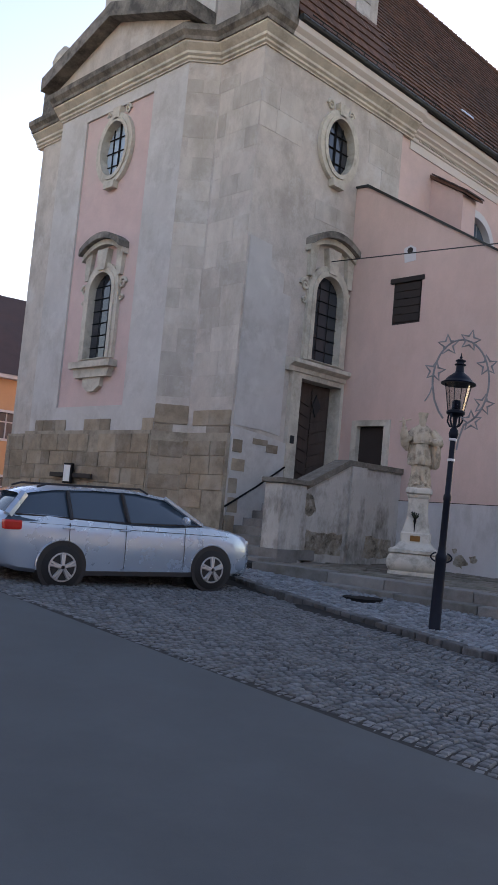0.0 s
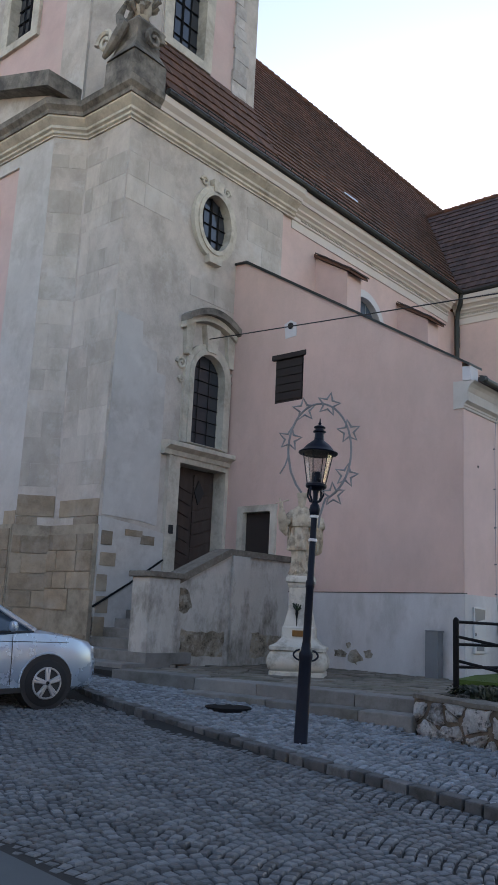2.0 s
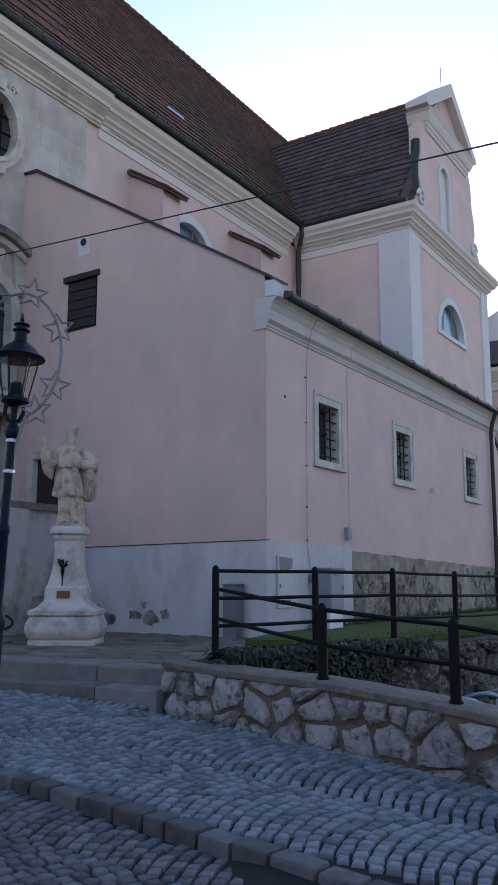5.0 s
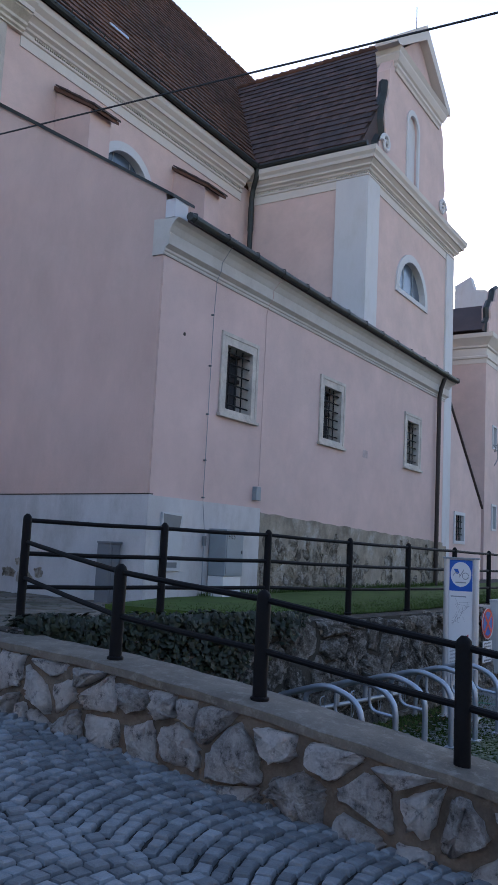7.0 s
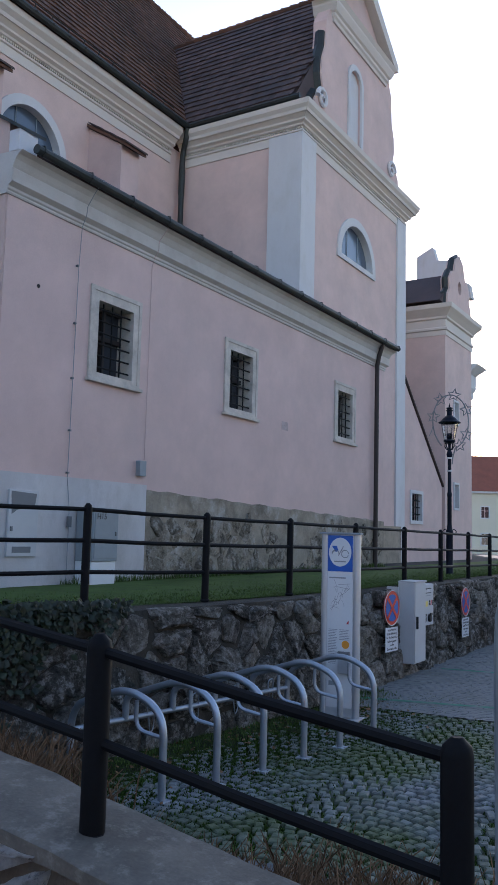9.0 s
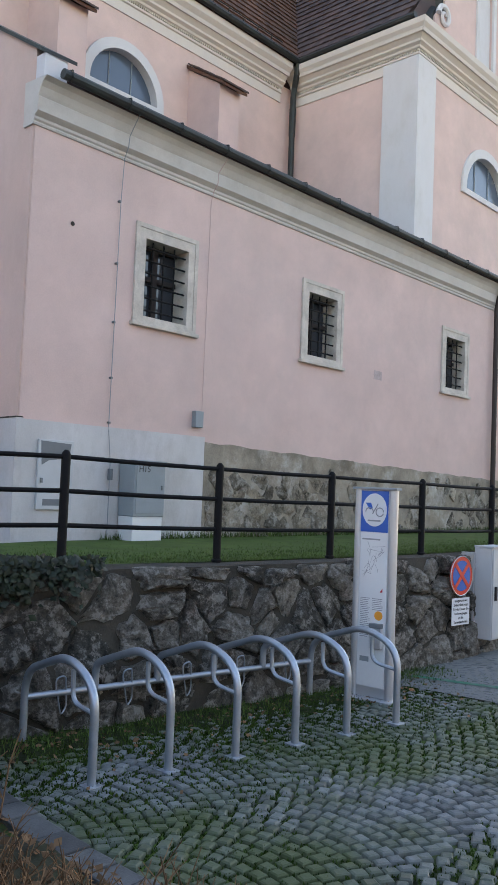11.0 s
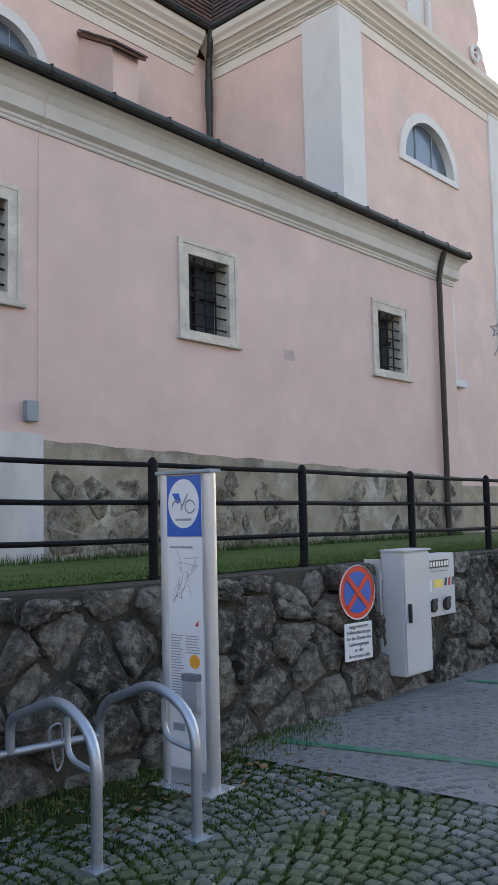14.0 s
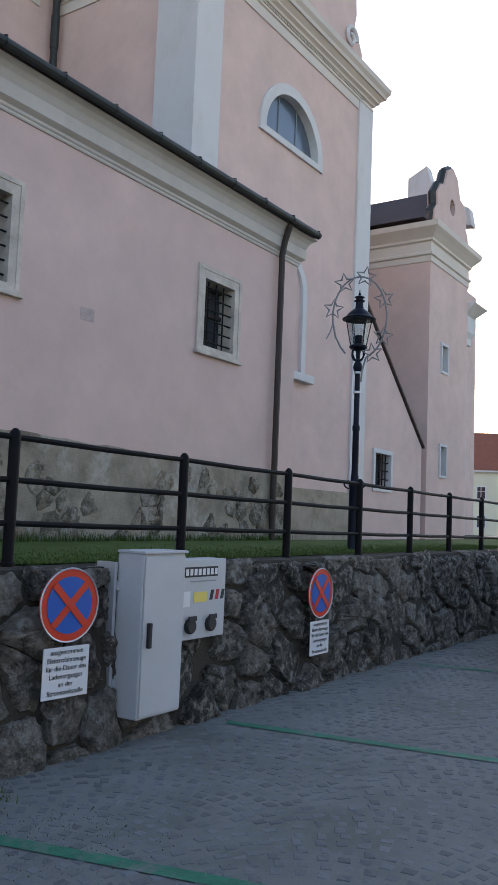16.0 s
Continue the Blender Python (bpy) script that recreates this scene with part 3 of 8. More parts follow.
def build_church_walls():
    door = rect(15.55, 2.35, 17.15, 5.42)
    win = arch(16.38, 0.56, 5.95, 7.72, 0.55)
    oval = ellipse(16.3, 11.78, 0.56, 0.76)
    bm = slab_of(rect(X0, 0, 19.15, 13.6), 0.6, (0, Y0, 0), holes=[door, win, oval], **SOUTH)
    part("tower_wall", bm, ASHLAR, church, "weathered limestone-faced wall")
    lun = [(23.5 + 1.03 * math.cos(math.pi * i / 18), 11.12 + 1.03 * math.sin(math.pi * i / 18)) for i in range(19)]
    bm = slab_of(rect(19.15, 0, 29.8, 13.6), 0.6, (0, Y0 + 0.06, 0), holes=[lun], **SOUTH)
    part("nave_wall", bm, PINK, church, "pink limewashed nave wall")
    # west front: corner piece, slanted piece and the projecting bay
    part("front_wall", slab_of(rect(Y0 + 0.6, 0, 15.86, 13.6), 0.5, (X0, 0, 0), **WEST), ASHLAR, church)
    part("front_wall", slab_of(rect(23.05, 0, 24.6, 13.6), 0.5, (X0, 0, 0), **WEST), ASHLAR, church)
    for ya, xa, yb, xb in ((15.86, X0, 16.46, BAY), (22.45, BAY, 23.05, X0)):
        d = Vector((xb - xa, yb - ya, 0))
        length = d.length
        d.normalize()
        bm = slab_of(rect(0, 0, length, 13.6), 0.4, (xa, ya, 0), d, (0, 0, 1), (-d.y, d.x, 0))
        part("front_wall", bm, ASHLAR, church)
    fw = arch(19.35, 0.55, 5.72, 7.62, 0.53)
    fo = ellipse(19.45, 11.72, 0.6, 0.80)
    bm = slab_of(rect(17.87, 4.35, 21.07, 12.95), 0.45, (BAY + 0.06, 0, 0), holes=[fw, fo], **WEST)
    part("front_wall", bm, PINK_OLD, church, "pink limewashed panel")
    out = [(16.46, 0), (22.45, 0), (22.45, 13.6), (16.46, 13.6)]
    bm = slab_of(out, 0.5, (BAY, 0, 0), holes=[rect(17.87, 4.4, 21.07, 12.95)], **WEST)
    part("front_wall", bm, RENDER_GREY, church, "greyish rendered pilasters")
    # closing walls behind
    part("back_wall", boxes((13.6, 24.1, 0, 60, 24.6, 13.6), (59.5, 14.3, 0, 60, 24.6, 13.6)), PINK, church)
    # plaster panels on the stone corner
    part("plaster_patch", slab_of([(13.42, 3.95), (14.5, 3.92), (15.02, 3.86), (15.0, 7.4), (14.7, 7.42), (14.68, 7.9), (14.2, 7.95), (14.18, 8.5), (13.42, 8.55)], 0.02, (0, Y0 - 0.02, 0), **SOUTH), RENDER_GREY, church, "smooth grey render patch")


build_church_walls()

PATH_CORNICE = [(29.7, Y0), (X0, Y0), (X0, 15.86), (BAY, 16.46), (BAY, 22.45), (X0, 23.05), (X0, 24.9)]


def flip(path):
    return list(reversed(path))


def build_cornices():
    # the mouldings under the eaves, in cream stone; the weathered crown on top
    low = [(-0.3, 13.3), (0.04, 13.3), (0.04, 13.34), (0.09, 13.37), (0.09, 13.43), (0.15, 13.47), (0.15, 13.54), (0.3, 13.68), (0.3, 13.73), (-0.3, 13.73)]
    crown = [(-0.4, 13.73), (0.34, 13.73), (0.36, 13.82), (0.46, 13.92), (0.48, 14.07), (0.38, 14.13), (-0.4, 14.2)]
    tower_path = [(19.6, Y0), (X0, Y0), (X0, 15.86), (BAY, 16.46), (BAY, 22.45), (X0, 23.05), (X0, 24.9)]
    # the way runs so that its right-hand side is outdoors
    part("cornice", sweep(flip(tower_path), low), TRIM, church, "pale stone mouldings")
    front_path = [(13.95, Y0)] + tower_path[1:]
    part("cornice", sweep(flip(front_path), crown), CORNICE_DARK, church, "soot-blackened stone crown")
    part("cornice", sweep([(13.95, Y0), (19.6, Y0)], crown), CREAM_TRIM, church)
    nave_low = [(-0.3, 13.05), (0.03, 13.05), (0.03, 13.3), (0.07, 13.32), (0.07, 13.37), (0.04, 13.39), (0.04, 13.44), (0.1, 13.47), (0.12, 13.52), (0.2, 13.57), (0.2, 13.63), (0.27, 13.7), (0.3, 13.73), (-0.3, 13.73)]
    part("cornice", sweep([(19.6, Y0 + 0.06), (29.2, Y0 + 0.06)], nave_low), CREAM_TRIM, church, "cream cornice with white frieze")
    part("cornice", sweep([(19.6, Y0 + 0.06), (29.2, Y0 + 0.06)], crown), CREAM_TRIM, church)
    # pediment over the front bay
    for ya, yb, za, zb in ((16.0, 19.45, 14.2, 15.35), (19.45, 22.9, 15.35, 14.2)):
        bm = slab_of([(ya, za), (yb, zb), (yb, zb + 0.42), (ya, za + 0.42)], 1.0, (12.1, 0, 0), **WEST)
        part("pediment", bm, CORNICE_DARK, church, "soot-dark raking cornice")
    part("pediment", slab_of([(16.3, 14.25), (22.6, 14.25), (19.45, 15.4)], 0.5, (12.5, 0, 0), **WEST), ASHLAR, church)


build_cornices()


def leaded_window(parent, name, loop, o, axes, frame_mat, pane_mat, cols, rows, bar=0.025, bounds=None, label=""):
    """A pane cut to the opening with a grid of glazing bars before it."""
    part_pane = part(name, slab_of(loop, 0.03, o, **axes), pane_mat, parent, label)
    us, vs = [p[0] for p in loop], [p[1] for p in loop]
    u0, u1, v0, v1 = min(us), max(us), min(vs), max(vs)
    o, u, v, n = Vector(o), Vector(axes["u"]), Vector(axes["v"]), Vector(axes["n"])

    def spans(value, along):
        """Where the line meets the loop."""
        hits = []
        for (a0, b0), (a1, b1) in zip(loop, loop[1:] + loop[:1]):
            p0, p1, q0, q1 = (a0, a1, b0, b1) if along == "v" else (b0, b1, a0, a1)
            if (p0 - value) * (p1 - value) < 0:
                hits.append(q0 + (q1 - q0) * (value - p0) / (p1 - p0))
        return (min(hits), max(hits)) if len(hits) > 1 else None

    for i in range(1, cols):
        a = u0 + (u1 - u0) * i / cols + 0.0013
        s = spans(a, "v")
        if s:
            part("glazing_bar", tube(bmesh.new(), [o + u * a + v * s[0] + n * 0.02, o + u * a + v * s[1] + n * 0.02], bar * (1.6 if cols % 2 == 0 and i == cols // 2 else 1), 4), frame_mat, part_pane)
    for i in range(1, rows):
        b = v0 + (v1 - v0) * i / rows + 0.0013
        s = spans(b, "u")
        if s:
            part("glazing_bar", tube(bmesh.new(), [o + u * s[0] + v * b + n * 0.02, o + u * s[1] + v * b + n * 0.02], bar, 4), frame_mat, part_pane)
    return part_pane


def scale_loop(loop, k, m=None):
    m = m or k
    us, vs = [p[0] for p in loop], [p[1] for p in loop]
    cu, cv = (min(us) + max(us)) / 2, (min(vs) + max(vs)) / 2
    return [(cu + (a - cu) * k, cv + (b - cv) * m) for a, b in loop]


def volute(o, axes, cu, cv, r, turns=1.4, hand=1, thick=0.05):
    """A scroll of stone in the plane of a wall."""
    o, u, v, n = Vector(o), Vector(axes["u"]), Vector(axes["v"]), Vector(axes["n"])
    pts, rad = [], []
    for i in range(26):
        a = turns * 2 * math.pi * i / 25
        rr = r * (1 - 0.78 * i / 25)
        pts.append(o + u * (cu + hand * rr * math.cos(a)) + v * (cv + rr * math.sin(a)) + n * 0.04)
        rad.append(thick * (1 - 0.5 * i / 25))
    return tube(bmesh.new(), pts, rad, 6)


def baroque_window(o, axes, c, half, base, spring, rise, hood):
    """Arched window with moulded jambs, scrolled ears and a curved hood."""
    inner = arch(c, half, base, spring, rise)
    outer = arch(c, half + 0.26, base - 0.02, spring, rise + 0.27)
    part("window_frame", ring_band(outer, inner, o, axes["u"], axes["v"], axes["n"], 0.1, 0.2), TRIM, church, "pale stone surround")
    mid = arch(c, half + 0.12, base - 0.01, spring, rise + 0.12)
    part("window_frame", ring_band(mid, inner, o, axes["u"], axes["v"], axes["n"], 0.14, 0.05), TRIM, church)
    back = Vector(o) - Vector(axes["n"]) * 0.1
    leaded_window(church, "window_pane", arch(c, half, base, spring, rise), back, axes, IRON, PANE, 3, 7, 0.014, label="dark leaded glass")
    # hood: a bowed moulding over the arch on two consoles
    top = spring + rise + hood
    n_s = 16
    up = [(c - half - 0.42 + (2 * half + 0.84) * i / n_s, top - 0.34 + 0.36 * math.sin(math.pi * i / n_s) ** 0.8) for i in range(n_s + 1)]
    loop = up + [(a, b - 0.17) for a, b in reversed(up)]
    part("window_hood", slab_of(loop, 0.5, Vector(o) + Vector(axes["n"]) * 0.34, **axes), CORNICE_DARK, church, "weathered curved stone hood")
    loop = [(a, b - 0.16) for a, b in up] + [(a, b - 0.32) for a, b in reversed(up)]
    part("window_hood", slab_of(loop, 0.4, Vector(o) + Vector(axes["n"]) * 0.2, **axes), TRIM, church)
    key = [(c - 0.16, spring + rise + 0.05), (c + 0.16, spring + rise + 0.05), (c + 0.26, top - 0.42), (c - 0.26, top - 0.42)]
    part("keystone", slab_of(key, 0.3, Vector(o) + Vector(axes["n"]) * 0.18, **axes), TRIM, church)
    for s in (-1, 1):
        pil = [(c + s * (half + 0.12), spring + rise * 0.7), (c + s * (half + 0.3), spring + rise * 0.7), (c + s * (half + 0.34), top - 0.4), (c + s * (half + 0.02), top - 0.4)]
        part("console", slab_of(pil if s > 0 else pil[::-1], 0.25, Vector(o) + Vector(axes["n"]) * 0.12, **axes), TRIM, church)
        part("scroll", volute(o, axes, c + s * (half + 0.36), spring + 0.12, 0.16, hand=s), TRIM, church)
        part("scroll", volute(o, axes, c + s * (half + 0.34), spring - 0.28, 0.09, hand=s, thick=0.035), TRIM, church)


def oval_window(o, axes, c, d, rx, ry, glass_mat):
    inner, outer = ellipse(c, d, rx, ry), ellipse(c, d, rx + 0.24, ry + 0.24)
    part("oval_frame", ring_band(outer, inner, o, axes["u"], axes["v"], axes["n"], 0.12, 0.25), TRIM, church, "pale stone oval surround")
    part("oval_frame", ring_band(ellipse(c, d, rx + 0.1, ry + 0.1), inner, o, axes["u"], axes["v"], axes["n"], 0.16, 0.05), TRIM, church)
    leaded_window(church, "window_pane", inner, Vector(o) - Vector(axes["n"]) * 0.1, axes, IRON, glass_mat, 4, 4, 0.022, label="dark leaded glass")
    sill = [(c - 0.22, d - ry - 0.36), (c + 0.22, d - ry - 0.36), (c + 0.26, d - ry - 0.16), (c - 0.26, d - ry - 0.16)]
    part("sill", slab_of(sill, 0.25, Vector(o) + Vector(axes["n"]) * 0.18, **axes), TRIM, church)
    for s in (-1, 1):
        part("scroll", volute(o, axes, c + s * 0.42, d + ry + 0.28, 0.13, hand=s, thick=0.045), TRIM, church)
    key = [(c - 0.14, d + ry + 0.05), (c + 0.14, d + ry + 0.05), (c + 0.2, d + ry + 0.4), (c - 0.2, d + ry + 0.4)]
    part("keystone", slab_of(key, 0.25, Vector(o) + Vector(axes["n"]) * 0.16, **axes), TRIM, church)


baroque_window((0, Y0, 0), SOUTH, 16.38, 0.56, 5.95, 7.72, 0.55, 1.12)
baroque_window((BAY + 0.06, 0, 0), WEST, 19.35, 0.55, 5.72, 7.62, 0.53, 1.05)
oval_window((0, Y0, 0), SOUTH, 16.3, 11.78, 0.56, 0.76, PANE)
# west oval: pale pane colour stands for reflected sky
oval_window((BAY + 0.06, 0, 0), WEST, 19.45, 11.72, 0.6, 0.80, PANE_PALE)


def sill_block(o, axes, c, half, z, mat_one=TRIM):
    a = Vector(axes["n"])
    part("sill", slab_of(rect(c - half, z - 0.1, c + half, z + 0.08), 0.4, Vector(o) + a * 0.28, **axes), mat_one, church)
    part("sill", slab_of([(c - half + 0.1, z - 0.1), (c + half - 0.1, z - 0.1), (c + half - 0.2, z - 0.36), (c - half + 0.2, z - 0.36)][::-1], 0.3, Vector(o) + a * 0.18, **axes), mat_one, church)


sill_block((BAY + 0.06, 0, 0), WEST, 19.35, 0.98, 5.55)
part("apron", slab_of([(18.9, 5.25), (18.95, 4.95), (19.2, 4.8), (19.5, 4.8), (19.75, 4.95), (19.8, 5.25)][::-1], 0.15, (BAY - 0.06, 0, 0), **WEST), TRIM, church)


def build_portal():
    part("portal_frame", ring_band([(15.2, 2.35), (17.5, 2.35), (17.5, 5.6), (15.2, 5.6)], [(15.55, 2.35), (17.15, 2.35), (17.15, 5.42), (15.55, 5.42)], (0, Y0, 0), (1, 0, 0), (0, 0, 1), (0, -1, 0), 0.12, 0.3), TRIM, church, "stained pale stone portal jambs")
    part("lintel", sweep([(15.0, Y0), (17.7, Y0)], [(-0.1, 5.55), (0.16, 5.55), (0.18, 5.66), (0.34, 5.74), (0.34, 5.84), (-0.1, 5.9)]), TRIM, church, "moulded stone lintel ledge")
    door = part("portal_door", slab_of(rect(15.55, 2.35, 17.15, 5.42), 0.08, (0, Y0 + 0.28, 0), **SOUTH), OLD_WOOD, church, "dark brown weathered wooden door")
    for s, c in ((-1, 15.97), (1, 16.75)):
        for k in range(9):
            z = 2.6 + 0.3 * k
            q = [(c - 0.34, z), (c + 0.34, z + 0.2 * s), (c + 0.34, z + 0.2 * s + 0.27), (c - 0.34, z + 0.27)]
            part("door_board", slab_of(q, 0.025, (0, Y0 + 0.255 - 0.003 * k, 0), **SOUTH), OLD_WOOD, door)
    part("diamond", slab_of([(16.55, 4.55), (16.75, 4.85), (16.55, 5.15), (16.42, 4.85)][::-1], 0.03, (0, Y0 + 0.2, 0), **SOUTH), INK, door, "black diamond opening")
    part("letter_box", boxes((15.6, Y0 + 0.17, 3.62, 15.92, Y0 + 0.25, 4.0), bevel=0.01), BLACK_PLASTIC, door)
    part("door_bell", boxes((15.3, Y0 - 0.16, 3.72, 15.42, Y0 - 0.1, 3.92), bevel=0.008), BLACK_PLASTIC, church)


build_portal()


def build_tower():
    x0, x1, y0, y1, top = 13.7, 18.8, 15.4, 23.5, 30.0
    ch = 1.3
    pts = [(x1, y0), (x0 + ch, y0), (x0, y0 + ch), (x0, y1 - ch), (x0 + ch, y1), (x1, y1)]
    # south face with its window
    w = [(15.35, 17.15), (16.6, 17.15), (16.6, 19.9)] + [(15.98 + 0.62 * math.cos(math.pi * i / 10), 19.9 + 0.4 * math.sin(math.pi * i / 10)) for i in range(1, 10)] + [(15.35, 19.9)]
    part("tower_face", slab_of(rect(x0 + ch, 13.5, x1, top), 0.5, (0, y0, 0), holes=[w], **SOUTH), PINK_OLD, church, "pink tower face")
    part("window_frame", ring_band([(15.05, 16.9), (16.9, 16.9), (16.95, 19.95)] + [(15.98 + 0.97 * math.cos(math.pi * i / 10), 19.95 + 0.65 * math.sin(math.pi * i / 10)) for i in range(1, 10)] + [(15.02, 19.95)], w, (0, y0, 0), (1, 0, 0), (0, 0, 1), (0, -1, 0), 0.1, 0.3), TRIM, church)
    leaded_window(church, "window_pane", w, (0, y0 + 0.25, 0), SOUTH, IRON, PANE, 4, 6, 0.025, label="dark leaded glass")
    yw = 20.1
    w2 = [(yw - 0.62, 18.25), (yw + 0.62, 18.25), (yw + 0.62, 20.6)] + [(yw + 0.62 * math.cos(math.pi * i / 10), 20.6 + 0.4 * math.sin(math.pi * i / 10)) for i in range(1, 10)] + [(yw - 0.62, 20.6)]
    part("tower_face", slab_of(rect(y0 + ch, 13.5, y1 - ch, top), 0.5, (x0, 0, 0), holes=[w2], **WEST), PINK_OLD, church, "pink tower face")
    part("window_frame", ring_band([(yw - 0.95, 18.0), (yw + 0.95, 18.0), (yw + 0.97, 20.65)] + [(yw + 0.97 * math.cos(math.pi * i / 10), 20.65 + 0.65 * math.sin(math.pi * i / 10)) for i in range(1, 10)] + [(yw - 0.97, 20.65)], w2, (x0, 0, 0), (0, 1, 0), (0, 0, 1), (-1, 0, 0), 0.1, 0.3), TRIM, church)
    leaded_window(church, "window_pane", w2, (x0 + 0.25, 0, 0), WEST, IRON, PANE, 4, 6, 0.025, label="dark leaded glass")
    for (ax, ay), (bx, by) in ((pts[1], pts[2]), (pts[3], pts[4])):
        d = Vector((bx - ax, by - ay, 0))
        length = d.length
        d.normalize()
        part("tower_face", slab_of(rect(0, 13.5, length, top), 0.4, (ax, ay, 0), d, (0, 0, 1), (-d.y, d.x, 0)), ASHLAR, church, "bare limestone tower corner")
    part("tower_pilaster", slab_of(rect(y0 + ch, 13.5, y0 + ch + 1.1, top), 0.3, (x0 - 0.08, 0, 0), **WEST), ASHLAR, church)
    part("tower_pilaster", slab_of(rect(y1 - ch - 1.1, 13.5, y1 - ch, top), 0.3, (x0 - 0.08, 0, 0), **WEST), ASHLAR, church)
    part("tower_pilaster", slab_of(rect(x0 + ch, 13.5, x0 + ch + 0.2, top), 0.3, (0, y0 - 0.06, 0), **SOUTH), ASHLAR, church)
    part("tower_face", boxes((x0 + ch, y1 - 0.5, 13.5, x1, y1, top), (x1 - 0.4, y0 + 0.5, 13.5, x1, y1 - 0.5, top)), PINK_OLD, church)
    # quoins at the east corner of the south face
    rnd = random.Random(5)
    z = 14.6
    while z < 24:
        h = rnd.uniform(0.34, 0.42)
        part("quoin", boxes((17.85 + rnd.uniform(-0.03, 0.03), y0 - 0.06 - rnd.uniform(0, 0.02), z, 18.3 + rnd.uniform(-0.2, 0.2), y0 + 0.2, z + h - 0.012)), QUOIN_M, church)
        z += h
    part("quoin_course", boxes((18.0, y0 - 0.05, 14.5, x1 + 0.02, y0 + 0.2, 24)), ASHLAR, church)


build_tower()


def build_corner_ornament():
    """Scrolled pedestal on the cornice corner with a foliage urn."""
    orn = part("corner_pedestal", boxes((13.0, 13.95, 14.05, 14.05, 15.0, 14.86), bevel=0.05), CORNICE_DARK, church, "soot-dark scrolled pedestal")
    bm = bmesh.new()
    rings = []
    for z, half, sx, sy in ((14.84, 0.5, 0, 0), (14.95, 0.46, 0.02, 0.02), (15.15, 0.38, 0.06, 0.06), (15.4, 0.36, 0.1, 0.1), (15.65, 0.42, 0.1, 0.1), (15.78, 0.46, 0.1, 0.1), (15.86, 0.42, 0.1, 0.1), (15.92, 0.3, 0.1, 0.1)):
        rings.append([bm.verts.new((13.47 + sx + half * a, 14.42 + sy + half * b, z)) for a, b in ((-1, -1), (0, -1.04), (1, -1), (1.04, 0), (1, 1), (0, 1.04), (-1, 1), (-1.04, 0))])
    for a, b in zip(rings, rings[1:]):
        for k in range(8):
            bm.faces.new((a[k], a[(k + 1) % 8], b[(k + 1) % 8], b[k]))
    bm.faces.new(rings[0][::-1])
    bm.faces.new(rings[-1])
    part("pedestal_neck", bm, CORNICE_DARK, orn, smooth=True)
    # S-shaped console sweeping out to the front, with its curl
    pts = [(13.12, 14.6, 16.35), (13.1, 14.75, 16.12), (13.12, 14.68, 15.9), (13.06, 14.5, 15.7), (13.0, 14.62, 15.45), (12.98, 14.85, 15.2), (13.0, 15.1, 15.05)]
    for dx in (0.0, 0.28):
        part("console_scroll", tube(bmesh.new(), [(x + dx, y, z) for x, y, z in pts], [0.05, 0.1, 0.14, 0.15, 0.14, 0.12, 0.06], 8), CORNICE_DARK, orn, smooth=True)
    part("pedestal_scroll", volute((12.98, 0, 0), WEST, 15.0, 15.4, 0.3, 1.5, 1, 0.09), TRIM, orn, "paler curled volute")
    part("pedestal_scroll", volute((0, 13.98, 0), SOUTH, 13.55, 15.35, 0.26, 1.5, 1, 0.09), CORNICE_DARK, orn)
    urn = lathe(bmesh.new(), [(0.2, 0), (0.22, 0.05), (0.13, 0.12), (0.11, 0.2), (0.16, 0.28), (0.2, 0.31), (0.15, 0.36), (0.26, 0.5), (0.3, 0.8), (0.28, 1.2), (0.2, 1.6), (0.08, 1.9)], (13.58, 14.52, 15.9), 16)
    part("urn", urn, TRIM, orn, "carved stone urn", smooth=True)
    rnd = random.Random(8)
    leaves = bmesh.new()
    for k in range(70):
        a, z = rnd.uniform(0, 6.28), rnd.uniform(16.35, 17.75)
        r = 0.3 * math.sin(math.pi * min(1.0, (z - 16.1) / 1.9)) ** 0.6
        ca, sa = math.cos(a), math.sin(a)
        l = rnd.uniform(0.14, 0.3)
        tube(leaves, [(13.58 + r * ca, 14.52 + r * sa, z - l * 0.5), (13.58 + (r + 0.13) * ca, 14.52 + (r + 0.13) * sa, z), (13.58 + (r + 0.08) * ca, 14.52 + (r + 0.08) * sa, z + l * 0.6), (13.58 + (r + 0.16) * ca, 14.52 + (r + 0.16) * sa, z + l * 0.7)], [0.05, 0.085, 0.06, 0.02], 6)
    part("urn_foliage", leaves, CORNICE_DARK, orn, "carved curling stone leaves", smooth=True)
    part("urn", lathe(bmesh.new(), [(0.22, 0), (0.12, 0.3), (0.35, 0.8), (0.4, 1.0), (0.3, 1.3), (0.1, 1.6)], (13.6, 24.3, 15.2), 12), TRIM, church, "carved stone figure block")
    part("urn_base", boxes((13.2, 23.8, 14.05, 14.1, 24.7, 15.25), bevel=0.05), CORNICE_DARK, church)


build_corner_ornament()


